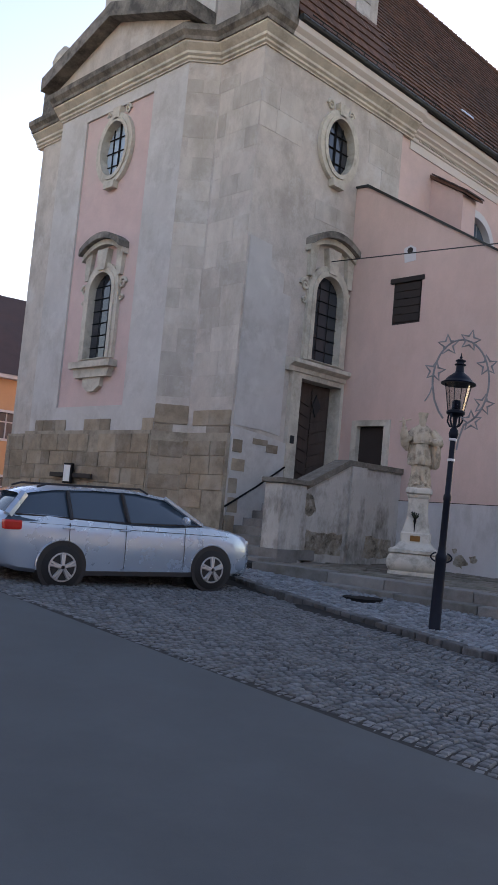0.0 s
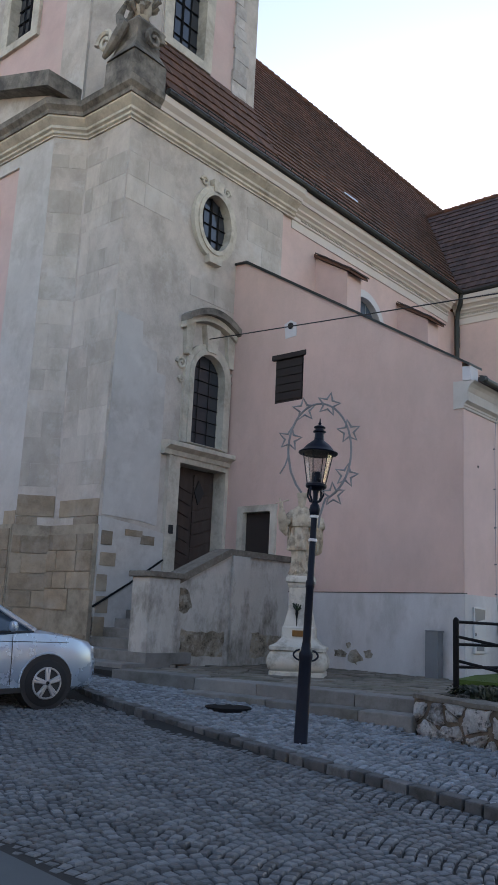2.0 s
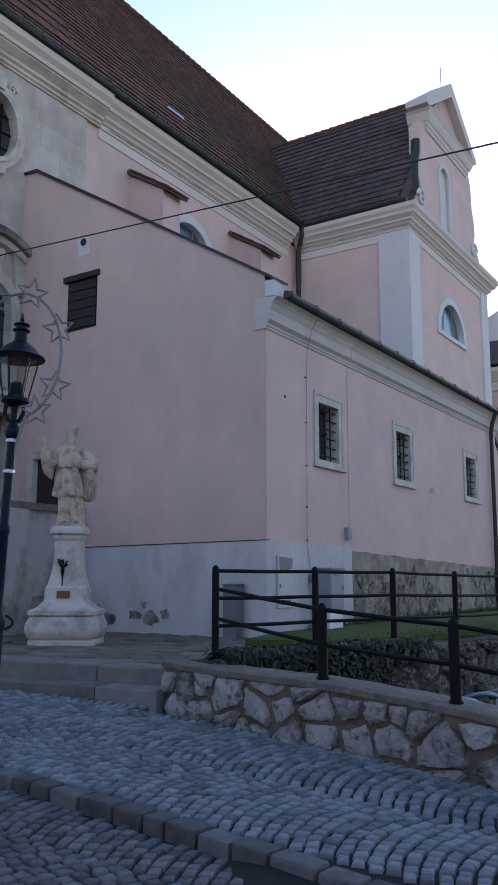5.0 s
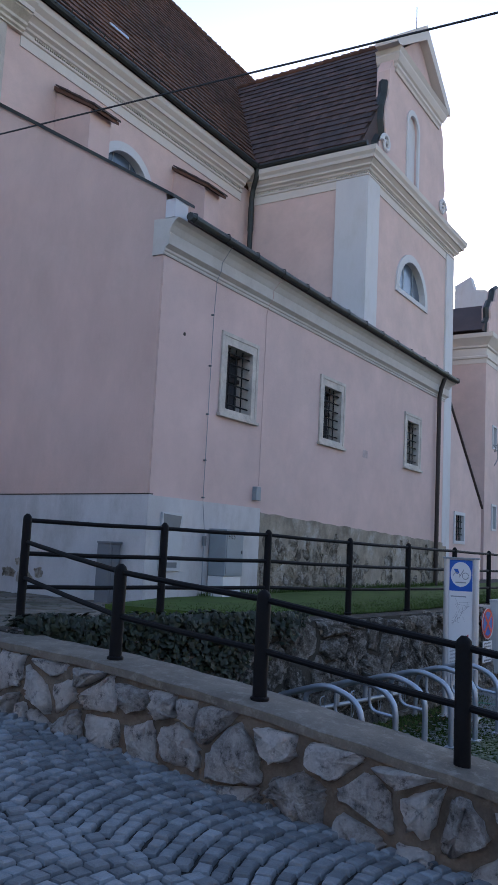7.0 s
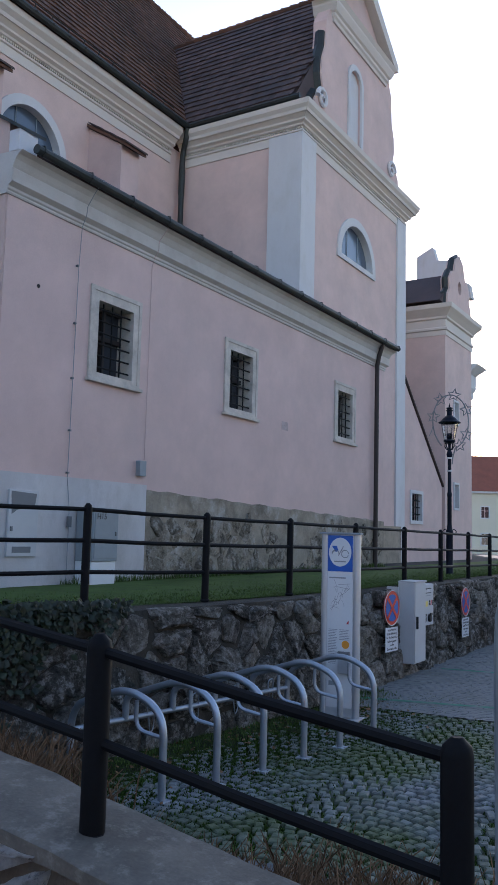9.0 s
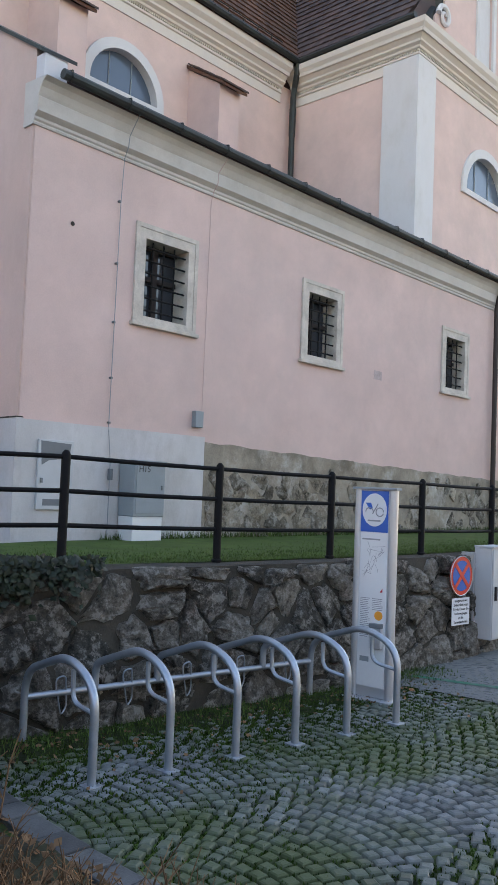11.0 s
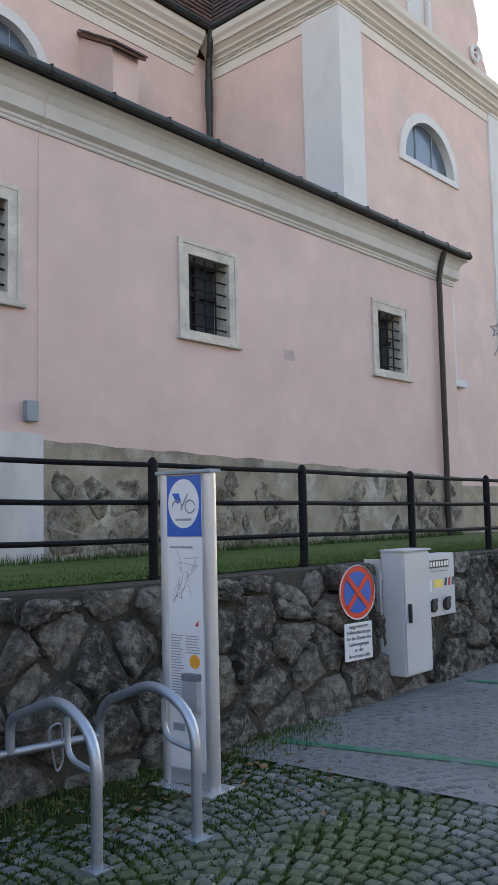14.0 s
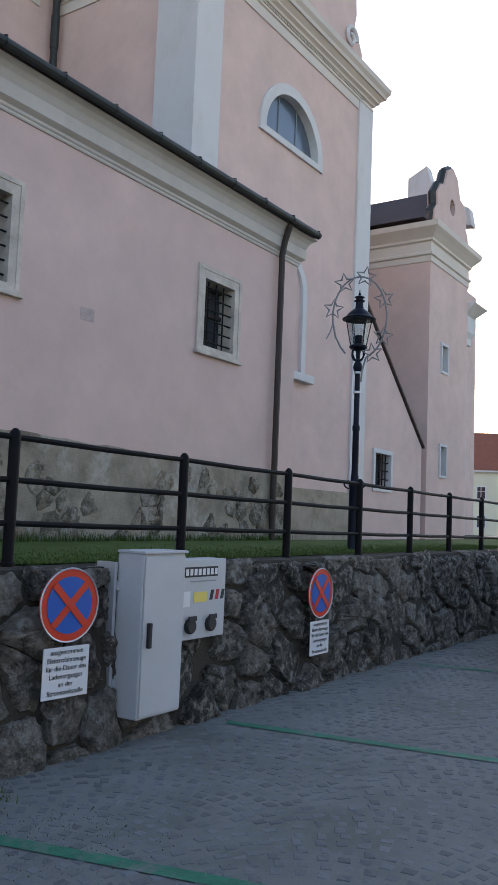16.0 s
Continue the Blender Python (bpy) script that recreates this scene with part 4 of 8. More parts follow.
def tiled_roof(name, a, b, c, d, material, parent, cols, rows, label):
    """Rows of lapped tiles on the slope with eave a-b and ridge d-c."""
    a, b, c, d = Vector(a), Vector(b), Vector(c), Vector(d)
    n = (b - a).cross(d - a).normalized()
    if n.z < 0:
        n = -n
    verts, faces = [], []
    rnd = random.Random(3)
    for r in range(rows):
        t0, t1 = r / rows, min(1.0, (r + 1.15) / rows)
        for k in range(cols):
            off = 0.5 * (r % 2)
            s0, s1 = max(0, k - off) / cols, min(cols, k + 1 - off) / cols
            if s1 <= s0:
                continue
            w = rnd.uniform(-0.008, 0.008)
            lift = n * (0.045 + w)
            p = [a.lerp(b, s0).lerp(d.lerp(c, s0), t0) + lift, a.lerp(b, s1).lerp(d.lerp(c, s1), t0) + lift, a.lerp(b, s1).lerp(d.lerp(c, s1), t1), a.lerp(b, s0).lerp(d.lerp(c, s0), t1)]
            q = [p[0] - n * 0.04, p[1] - n * 0.04]
            i = len(verts)
            verts += [x[:] for x in p + q]
            faces += [(i, i + 1, i + 2, i + 3), (i + 4, i + 5, i + 1, i)]
    me = bpy.data.meshes.new(name)
    me.from_pydata(verts, [], faces)
    me.materials.append(material)
    ob = new(name, me)
    ob.parent = parent
    return tagged(ob, label, kind="stuff")


def build_roofs():
    ridge = 23.0
    part("roof_deck", slab_of([(13.93, 14.05), (19.5, ridge - 0.05), (25.1, 14.05)], 22.0, (40, 0, 0), (0, 1, 0), (0, 0, 1), (1, 0, 0)), ROOF_M, church)
    tiled_roof("roof_tiles", (18.8, 13.87, 14.1), (40, 13.87, 14.1), (40, 19.5, ridge), (18.8, 19.5, ridge), ROOF_M, church, 98, 32, "red-brown weathered roof tiles")
    tiled_roof("roof_tiles", (14.2, 13.87, 14.1), (18.8, 13.87, 14.1), (18.8, 15.4, 16.95), (14.2, 15.4, 16.95), ROOF_M, church, 22, 7, "red-brown weathered roof tiles")
    # transept
    tr = 20.1
    part("roof_deck", slab_of([(29.45, 14.08), (33.6, tr - 0.04), (37.5, 14.08)], 8.0, (0, 10.3, 0), **SOUTH), ROOF_DARK, church)
    tiled_roof("roof_tiles", (29.4, 17.6, 14.12), (29.4, 10.25, 14.12), (33.6, 10.25, tr), (33.6, 17.6, tr), ROOF_DARK, church, 36, 20, "dark weathered roof tiles")
    bm = bmesh.new()
    for i in range(57):
        x = 18.9 + 0.37 * i
        tube(bm, [(x, 19.5, ridge), (x + 0.4, 19.5, ridge + 0.02)], [0.1, 0.12], 8)
    tagged(part("ridge_tiles", bm, ROOF_M, church), kind="stuff")
    bm = bmesh.new()
    for i in range(20):
        y = 10.4 + 0.37 * i
        tube(bm, [(33.6, y, tr), (33.6, y + 0.4, tr + 0.02)], [0.1, 0.12], 8)
    tagged(part("ridge_tiles", bm, ROOF_M, church), kind="stuff")
    # gutters with brackets
    for pts in ([(14.0, 13.8, 14.16), (29.34, 13.8, 14.16)], [(29.34, 13.8, 14.16), (29.34, 9.95, 14.16)]):
        part("gutter", tube(bmesh.new(), pts, 0.09, 8), COPPER, church, "dark patinated gutter")
    for i in range(26):
        part("gutter_bracket", tube(bmesh.new(), [(14.2 + 0.58 * i, 13.7, 14.14), (14.2 + 0.58 * i, 13.95, 14.32)], 0.03, 5), COPPER, church)
    bm = bmesh.new()
    for i in range(24):
        x = 15.0 + 0.58 * i
        tube(bm, [(x, 14.05, 14.36), (x, 13.98, 14.56)], 0.02, 4)
    tube(bm, [(14.6, 13.98, 14.56), (28.8, 13.98, 14.56)], 0.02, 4)
    part("snow_rail", bm, COPPER, church)
    # downpipe in the inner corner
    part("downpipe", tube(bmesh.new(), [(29.32, 13.82, 14.1), (29.36, 13.88, 13.8), (29.48, 14.05, 13.5), (29.5, 14.1, 13.2), (29.5, 14.1, 8.0)], 0.085, 10), COPPER, church, "dark downpipe with green copper")
    part("downpipe_collar", tube(bmesh.new(), [(29.5, 14.1, 12.9), (29.5, 14.1, 12.1)], 0.1, 10), COPPER, church)
    # roof light
    part("roof_light", boxes((23.2, 14.98, 15.7, 24.0, 15.16, 15.98), bevel=0.03), HEAD_GLASS, church, "small glazed roof light")


build_roofs()


def build_transept():
    xa, xb, yf = 29.75, 38.0, 10.1
    lun = [(33.68 + 1.25 * math.cos(math.pi * i / 18), 10.55 + 1.2 * math.sin(math.pi * i / 18)) for i in range(19)]
    part("transept_wall", slab_of(rect(xa, 0.5, xb, 13.6), 0.5, (0, yf, 0), holes=[lun], **SOUTH), PINK, church, "pink transept wall")
    part("transept_wall", slab_of(rect(yf + 0.5, 0.5, Y0, 13.6), 0.5, (xa, 0, 0), **WEST), PINK, church, "pink transept wall")
    part("transept_wall", boxes((xb - 0.5, yf + 0.5, 0.5, xb, Y0, 13.6)), PINK, church)
    for r in ((yf + 0.14, yf + 1.03),):
        part("pilaster", slab_of(rect(r[0], 0.5, r[1], 13.3), 0.2, (xa - 0.06, 0, 0), **WEST), WHITE_TRIM, church, "greyish white corner pilaster")
    part("pilaster", slab_of(rect(xa - 0.06, 0.5, xa + 0.85, 13.3), 0.2, (0, yf - 0.06, 0), **SOUTH), WHITE_TRIM, church, "greyish white corner pilaster")
    part("pilaster", slab_of(rect(xb - 0.8, 0.5, xb + 0.05, 13.3), 0.2, (0, yf - 0.06, 0), **SOUTH), WHITE_TRIM, church, "greyish white corner pilaster")
    path = [(xa, Y0 - 0.02), (xa, yf), (xb, yf), (xb, Y0)]
    band = [(-0.3, 13.05), (0.03, 13.05), (0.03, 13.3), (0.07, 13.32), (0.07, 13.37), (0.04, 13.39), (0.04, 13.44), (0.1, 13.47), (0.12, 13.52), (0.2, 13.57), (0.2, 13.63), (0.27, 13.7), (0.3, 13.73), (-0.3, 13.73)]
    part("cornice", sweep(path, band), CREAM_TRIM, church, "cream moulded cornice")
    part("cornice", sweep(path, [(-0.2, 13.73), (0.34, 13.73), (0.36, 13.82), (0.43, 13.91), (0.45, 14.05), (-0.2, 14.12)]), CREAM_TRIM, church, "cream moulded cornice")
    bm = bmesh.new()
    for i in range(60):
        box(bm, xa - 0.075, 10.05 + 0.07 * i, 13.392, xa - 0.036, 10.085 + 0.07 * i, 13.442)
    for i in range(110):
        box(bm, xa + 0.07 * i, yf - 0.075, 13.392, xa + 0.035 + 0.07 * i, yf - 0.036, 13.442)
    for i in range(130):
        box(bm, 20.0 + 0.07 * i, Y0 - 0.015, 13.392, 20.035 + 0.07 * i, Y0 + 0.024, 13.442)
    tagged(part("bead_moulding", bm, TRIM, church), kind="stuff")
    out = [(33.68 + 1.5 * math.cos(math.pi * i / 18), 10.55 + 1.45 * math.sin(math.pi * i / 18)) for i in range(19)]
    out[0], out[-1] = (35.18, 10.4), (32.18, 10.4)
    part("window_frame", ring_band(out, lun, (0, yf, 0), (1, 0, 0), (0, 0, 1), (0, -1, 0), 0.06, 0.25), WHITE_TRIM, church, "white arched surround")
    leaded_window(church, "window_pane", lun, (0, yf + 0.16, 0), SOUTH, GREY_BOX2, PANE_SKY, 3, 1, 0.014, label="leaded glass with blue-grey sky reflection in its colour")
    # nave half-round window
    ln_ = [(23.5 + 1.03 * math.cos(math.pi * i / 18), 11.12 + 1.03 * math.sin(math.pi * i / 18)) for i in range(19)]
    lo = [(23.5 + 1.25 * math.cos(math.pi * i / 18), 11.12 + 1.27 * math.sin(math.pi * i / 18)) for i in range(19)]
    lo[0], lo[-1] = (24.75, 10.92), (22.25, 10.92)
    part("window_frame", ring_band(lo, ln_, (0, Y0 + 0.06, 0), (1, 0, 0), (0, 0, 1), (0, -1, 0), 0.07, 0.3), WHITE_TRIM, church, "white arched surround")
    leaded_window(church, "window_pane", ln_, (0, Y0 + 0.22, 0), SOUTH, GREY_BOX2, PANE_SKY, 3, 1, 0.014, label="leaded glass with blue-grey sky reflection in its colour")
    # gable: scrolled sides and a small pediment
    side = [(30.5, 13.95), (30.55, 14.75), (30.75, 15.0), (31.0, 14.95), (31.1, 15.2), (30.95, 15.7), (31.0, 16.2), (31.2, 16.7), (31.25, 17.2)]
    right = [(67.9 - a, b) for a, b in reversed(side)]
    niche = arch(33.45, 0.45, 14.5, 16.55, 0.45)
    part("gable", slab_of(side + [(31.25, 17.6), (31.7, 18.4), (36.2, 18.4), (36.65, 17.6)] + right, 0.45, (0, yf, 0), holes=[niche], **SOUTH), PINK, church, "pink scrolled gable")
    part("niche_back", slab_of(niche, 0.1, (0, yf + 0.09, 0), **SOUTH), WHITE_TRIM, church)
    part("window_frame", ring_band(arch(33.45, 0.6, 14.4, 16.6, 0.58), niche, (0, yf, 0), (1, 0, 0), (0, 0, 1), (0, -1, 0), 0.05, 0.02), WHITE_TRIM, church)
    for s in (-1, 1):
        c = 33.55 if s < 0 else 33.95
        part("gable_edge", tube(bmesh.new(), [(c + s * (33.55 - a if s < 0 else 33.95 - a), yf + 0.2, b) for a, b in side], 0.17, 6), COPPER if s < 0 else WHITE_TRIM, church, "metal-capped gable scroll")
        part("scroll", volute((0, yf - 0.02, 0), SOUTH, c + s * 2.6, 14.85, 0.32, hand=s, thick=0.08), WHITE_TRIM, church)
    cap = [(31.7, 10.7), (31.7, yf - 0.02), (36.0, yf - 0.02), (36.0, 10.7)]
    part("gable_cornice", sweep(cap, [(-0.3, 17.75), (0.03, 17.75), (0.05, 17.85), (0.1, 17.9), (0.1, 18.0), (0.16, 18.05), (0.24, 18.25), (0.24, 18.32), (0.32, 18.45), (-0.3, 18.5)]), CREAM_TRIM, church)
    part("gable", slab_of([(31.7, 18.45), (36.0, 18.45), (33.85, 20.1)], 0.5, (0, yf, 0), **SOUTH), PINK, church)
    for s in (-1, 1):
        bar = [(33.85, 20.05), (33.85, 20.6), (33.85 + s * 2.7, 18.68), (33.85 + s * 2.7, 18.46), (33.85 + s * 2.4, 18.46)]
        part("gable_cornice", slab_of(bar if s < 0 else bar[::-1], 0.8, (0, yf - 0.3, 0), **SOUTH), CREAM_TRIM, church)
    part("lightning_rod", tube(bmesh.new(), [(33.55, yf, 20.3), (33.55, yf, 21.2)], 0.012, 5), IRON, church)
    # buttress stubs with tiled tops above the annex roof
    for x in (20.85, 25.6):
        stub = part("buttress", slab_of([(14.36, 8.0), (14.36, 12.55), (13.2, 11.85), (13.2, 8.0)], 0.72, (x, 0, 0), (0, 1, 0), (0, 0, 1), (-1, 0, 0)), PINK_OLD, church, "stained buttress stub")
        part("buttress_tiles", slab_of([(14.36, 12.57), (13.02, 11.76), (13.02, 11.84), (14.36, 12.67)], 0.9, (x - 0.09, 0, 0), (0, 1, 0), (0, 0, 1), (-1, 0, 0)), ROOF_M, stub, "mossy tile covering")
        for k in range(3):
            part("cover_tile", slab_of([(14.3 - 0.43 * k, 12.65 - 0.27 * k), (13.84 - 0.43 * k, 12.37 - 0.27 * k), (13.84 - 0.43 * k, 12.42 - 0.27 * k), (14.3 - 0.43 * k, 12.69 - 0.27 * k)], 0.94, (x - 0.11, 0, 0), (0, 1, 0), (0, 0, 1), (-1, 0, 0)), ROOF_DARK, stub)
    # blind arched frame low on the transept
    part("arch_frame", ring_band(arch(33.6, 0.95, 5.0, 7.0, 0.9), arch(33.6, 0.75, 5.0, 7.0, 0.72), (0, yf, 0), (1, 0, 0), (0, 0, 1), (0, -1, 0), 0.09, 0.02), WHITE_TRIM, church)
    part("sill", boxes((32.5, yf - 0.2, 4.8, 34.85, yf, 5.0), bevel=0.02), WHITE_TRIM, church)
    part("transept_plinth", boxes((29.8, yf - 0.1, 0.6, 37.6, yf, 2.2)), MORTAR, church)


build_transept()


def build_far_chapel():
    """Stair turret, lean-to and second gable east of the transept."""
    part("lean_wall", slab_of([(38.0, 0.6), (42.4, 0.6), (42.4, 3.9), (38.0, 7.6)], 0.5, (0, 10.1, 0), holes=[rect(38.85, 2.45, 39.95, 3.45)], **SOUTH), PINK, church, "pink sloping lean-to wall")
    part("lean_roof", slab_of([(42.5, 3.88), (42.5, 3.96), (38.05, 7.69), (38.05, 7.61)], 0.62, (0, 10.03, 0), **SOUTH), ROOF_DARK, church)
    part("window_pane", slab_of(rect(38.85, 2.45, 39.95, 3.45), 0.05, (0, 10.4, 0), **SOUTH), PANE, church)
    part("window_frame", ring_band(rect(38.73, 2.33, 40.07, 3.57), rect(38.85, 2.45, 39.95, 3.45), (0, 10.1, 0), (1, 0, 0), (0, 0, 1), (0, -1, 0), 0.05, 0.2), WHITE_TRIM, church)
    for i in range(1, 5):
        part("window_bar", tube(bmesh.new(), [(38.85 + 0.22 * i, 10.15, 2.45), (38.85 + 0.22 * i, 10.15, 3.45)], 0.02, 5), IRON, church)
    for i in range(1, 4):
        part("window_bar", tube(bmesh.new(), [(38.85, 10.15, 2.45 + 0.25 * i), (39.95, 10.15, 2.45 + 0.25 * i)], 0.02, 5), IRON, church)
    part("choir_wall", boxes((37.5, 14.3, 0.5, 59.5, 14.8, 13.6)), PINK, church)
    part("cornice", sweep([(37.5, 14.3), (43.0, 14.3)], [(-0.1, 12.3), (0.1, 12.4), (0.15, 13.0), (0.5, 13.6), (0.6, 14.2), (-0.1, 14.3)]), CREAM_TRIM, church)
    part("turret_wall", slab_of(rect(42.85, 0.5, 46.6, 10.6), 0.5, (0, 10.1, 0), holes=[rect(44.0, 6.7, 44.55, 7.6), rect(44.0, 3.1, 44.55, 4.1)], **SOUTH), PINK, church, "pink turret wall")
    part("turret_wall", boxes((42.85, 10.6, 0.5, 43.35, 14.3, 10.6), (46.1, 10.6, 0.5, 46.6, 14.3, 10.6)), PINK, church)
    for z0, z1 in ((6.7, 7.6), (3.1, 4.1)):
        part("window_pane", slab_of(rect(44.0, z0, 44.55, z1), 0.05, (0, 10.35, 0), **SOUTH), PANE, church)
        part("window_frame", ring_band(rect(43.92, z0 - 0.08, 44.63, z1 + 0.08), rect(44.0, z0, 44.55, z1), (0, 10.1, 0), (1, 0, 0), (0, 0, 1), (0, -1, 0), 0.05, 0.2), WHITE_TRIM, church)
    path = [(42.85, 14.3), (42.85, 10.1), (46.6, 10.1), (46.6, 14.3)]
    part("cornice", sweep(path, [(-0.1, 10.25), (0.03, 10.25), (0.03, 10.45), (0.09, 10.48), (0.09, 10.56), (0.02, 10.6), (0.02, 10.92), (0.1, 10.96), (0.1, 11.04), (0.24, 11.2), (0.38, 11.34), (0.4, 11.52), (-0.1, 11.62)]), CREAM_TRIM, church)
    part("roof_deck", slab_of([(42.4, 11.65), (44.7, 13.4), (47.0, 11.65)], 5.0, (0, 10.2, 0), **SOUTH), ROOF_DARK, church)
    loop = [(43.0, 11.65), (43.05, 12.1), (43.3, 12.35), (43.25, 12.8), (43.6, 13.2), (43.9, 13.25), (44.2, 13.9), (44.7, 14.15), (45.2, 13.9), (45.5, 13.25), (45.8, 13.2), (46.15, 12.8), (46.1, 12.35), (46.35, 12.1), (46.4, 11.65)]
    part("gable", slab_of(loop, 0.4, (0, 10.05, 0), holes=[ellipse(44.7, 12.7, 0.25, 0.3, 12)], **SOUTH), PINK, church, "pink curved gable")
    part("gable_edge", tube(bmesh.new(), [(a, 10.25, b) for a, b in loop], 0.14, 6), COPPER, church)
    part("pilaster", boxes((46.6, 10.4, 0.5, 47.5, 14.3, 9.6)), WHITE_TRIM, church)
    part("cornice", sweep([(46.6, 10.4), (47.5, 10.4), (47.5, 14.3)], [(-0.1, 8.2), (0.1, 8.25), (0.1, 8.5), (0.2, 8.7), (0.2, 9.3), (0.6, 9.7), (-0.1, 9.8)]), WHITE_TRIM, church)
    part("downpipe", tube(bmesh.new(), [(42.6, 14.1, 13.5), (42.6, 14.1, 5.0)], 0.1, 8), COPPER, church)
    loop = [(13.2, 13.5), (13.2, 15.6), (12.4, 16.0), (12.2, 15.3), (11.6, 15.2), (11.2, 14.3), (10.6, 13.9), (10.5, 13.2)]
    part("choir_gable", slab_of(loop, 0.5, (48.0, 0, 0), **WEST), WHITE_TRIM, church, "white curved end gable")


build_far_chapel()

# ---- annex ----
annex = thing("annex", "low pink side building with barred windows and lean-to roof", "building")
AX, AY = 16.93, 7.67
SKEW = 0.05
END = dict(u=(SKEW, 1, 0), v=(0, 0, 1), n=(-1, SKEW, 0))
END_O = AX - AY * SKEW


def end_x(y):
    """The end wall stands a little askew."""
    return END_O + SKEW * y


AWIN = ((18.8, 19.63), (22.48, 23.31), (27.23, 28.06))


def build_annex():
    z0 = 0.6
    end = [(7.68, z0), (14.3, z0), (14.3, 11.0), (13.9, 10.95), (7.68, 7.17)]
    part("end_wall", slab_of(end, 0.45, (END_O, 0, 0), holes=[rect(12.68, 2.35, 13.58, 4.4), rect(11.85, 7.0, 12.72, 8.1)], u=(SKEW, 1, 0), v=(0, 0, 1), n=(-1, 0, 0)), PINK_SHADED, annex, "pink rendered end wall with sloping top")
    part("wall_cap", slab_of([(7.5, 7.06), (13.9, 10.95), (14.3, 11.0), (14.3, 11.05), (13.86, 11.01), (7.5, 7.11)][::-1], 0.52, (END_O - 0.05, 0, 0), **END), COPPER, annex, "thin dark metal capping")
    holes = [rect(a, 4.14, b, 5.24) for a, b in AWIN]
    part("long_wall", slab_of(rect(AX + 0.024, z0, 30.1, 6.4), 0.45, (0, AY, 0), holes=holes, **SOUTH), PINK, annex, "pink rendered long wall")
    part("wall_stub", boxes((AX + 0.004, 7.5, 6.772, AX + 0.34, 7.694, 7.07), bevel=0.012), WHITE_TRIM, annex, "whitewashed stub above the eaves")
    part("end_wall", boxes((29.6, AY + 0.45, z0, 30.1, 10.1, 6.4)), PINK, annex)
    part("eave_moulding", sweep([(AX - 0.02, 9.0), (AX - 0.02, AY), (30.1, AY), (30.1, 10.0)][1:], [(-0.2, 6.2), (0.02, 6.2), (0.03, 6.225), (0.02, 6.245), (0.04, 6.265), (0.04, 6.3), (0.11, 6.35), (0.115, 6.52), (0.1, 6.535), (0.12, 6.57), (0.15, 6.64), (0.2, 6.7), (0.27, 6.74), (-0.2, 6.77)]), EAVE_M, annex, "off-white coved eaves")
    part("roof", slab_of([(7.38, 6.74), (14.3, 10.5), (14.3, 10.62), (7.38, 6.86)][::-1], 12.8, (17.45, 0, 0), (0, 1, 0), (0, 0, 1), (-1, 0, 0)), ROOF_DARK, annex)
    part("gutter", tube(bmesh.new(), [(17.1, 7.34, 6.81), (30.3, 7.34, 6.81)], 0.065, 10), COPPER, annex, "dark round gutter")
    for i in range(15):
        part("gutter_bracket", tube(bmesh.new(), [(17.2 + 0.93 * i, 7.34, 6.735), (17.2 + 0.93 * i, 7.268, 6.79), (17.2 + 0.93 * i, 7.28, 6.87), (17.2 + 0.93 * i, 7.45, 6.91)], 0.011, 5), COPPER, annex)
    part("downpipe", tube(bmesh.new(), [(29.35, 7.4, 6.74), (29.35, 7.5, 6.45), (29.35, 7.55, 6.2), (29.35, 7.56, 1.0)], 0.058, 10), PIPE_BROWN, annex, "dark brown downpipe")
    # plinth on the end and the west part of the long wall: white render, then bare rubble
    part("plinth", slab_of([(7.64, 0.6), (12.2, 0.6), (12.2, 2.52), (7.64, 2.56)], 0.1, (END_O - 0.03, 0, 0), **END), PLINTH_WHITE, annex, "white rendered plinth, flaking at the foot")
    part("plinth_ledge", slab_of([(7.64, 2.56), (12.2, 2.52), (12.2, 2.536), (7.64, 2.576)], 0.1, (END_O - 0.038, 0, 0), **END), PIPE_BROWN, annex, "thin dark ledge over the plinth")
    part("plinth", slab_of(rect(AX + 0.07, 0.6, 20.1, 2.55), 0.1, (0, AY - 0.03, 0), **SOUTH), PLINTH_WHITE, annex, "white rendered plinth")
    rough = [(20.1, 0.6), (30.1, 0.6), (30.1, 2.22)] + [(29.9 - 0.25 * i, 2.23 + 0.0062 * i + 0.012 * math.sin(i * 2.1) + 0.008 * math.sin(i * 5.3)) for i in range(39)] + [(20.1, 2.48)]
    part("plinth", slab_of(rough, 0.1, (0, AY - 0.035, 0), **SOUTH), BARE, annex, "bare patched rubble plinth")
    rnd = random.Random(11)
    for a, b in AWIN:
        w = part("window", slab_of(rect(a, 4.14, b, 5.24), 0.03, (0, AY + 0.3, 0), **SOUTH), PANE, annex, "dark small window behind bars")
        part("window_frame", ring_band(rect(a - 0.17, 4.05, b + 0.17, 5.42), rect(a, 4.14, b, 5.24), (0, AY, 0), (1, 0, 0), (0, 0, 1), (0, -1, 0), 0.022, 0.3), TRIM_OLD, w, "worn cream stone surround")
        part("window_frame", ring_band(rect(a - 0.18, 4.04, b + 0.18, 5.44), rect(a - 0.12, 4.08, b + 0.12, 5.38), (0, AY, 0), (1, 0, 0), (0, 0, 1), (0, -1, 0), 0.034, 0.0), TRIM_OLD, w)
        part("sill", boxes((a - 0.22, AY - 0.075, 3.99, b + 0.22, AY, 4.045), bevel=0.012), TRIM_OLD, w)
        for i in range(1, 4):
            x = a + (b - a) * i / 4
            part("bar", tube(bmesh.new(), [(x, AY + 0.07, 4.14), (x, AY + 0.07, 5.24)], 0.013, 6), IRON, w)
        for i in range(1, 7):
            z = 4.14 + 1.1 * (i - 0.4) / 6.2
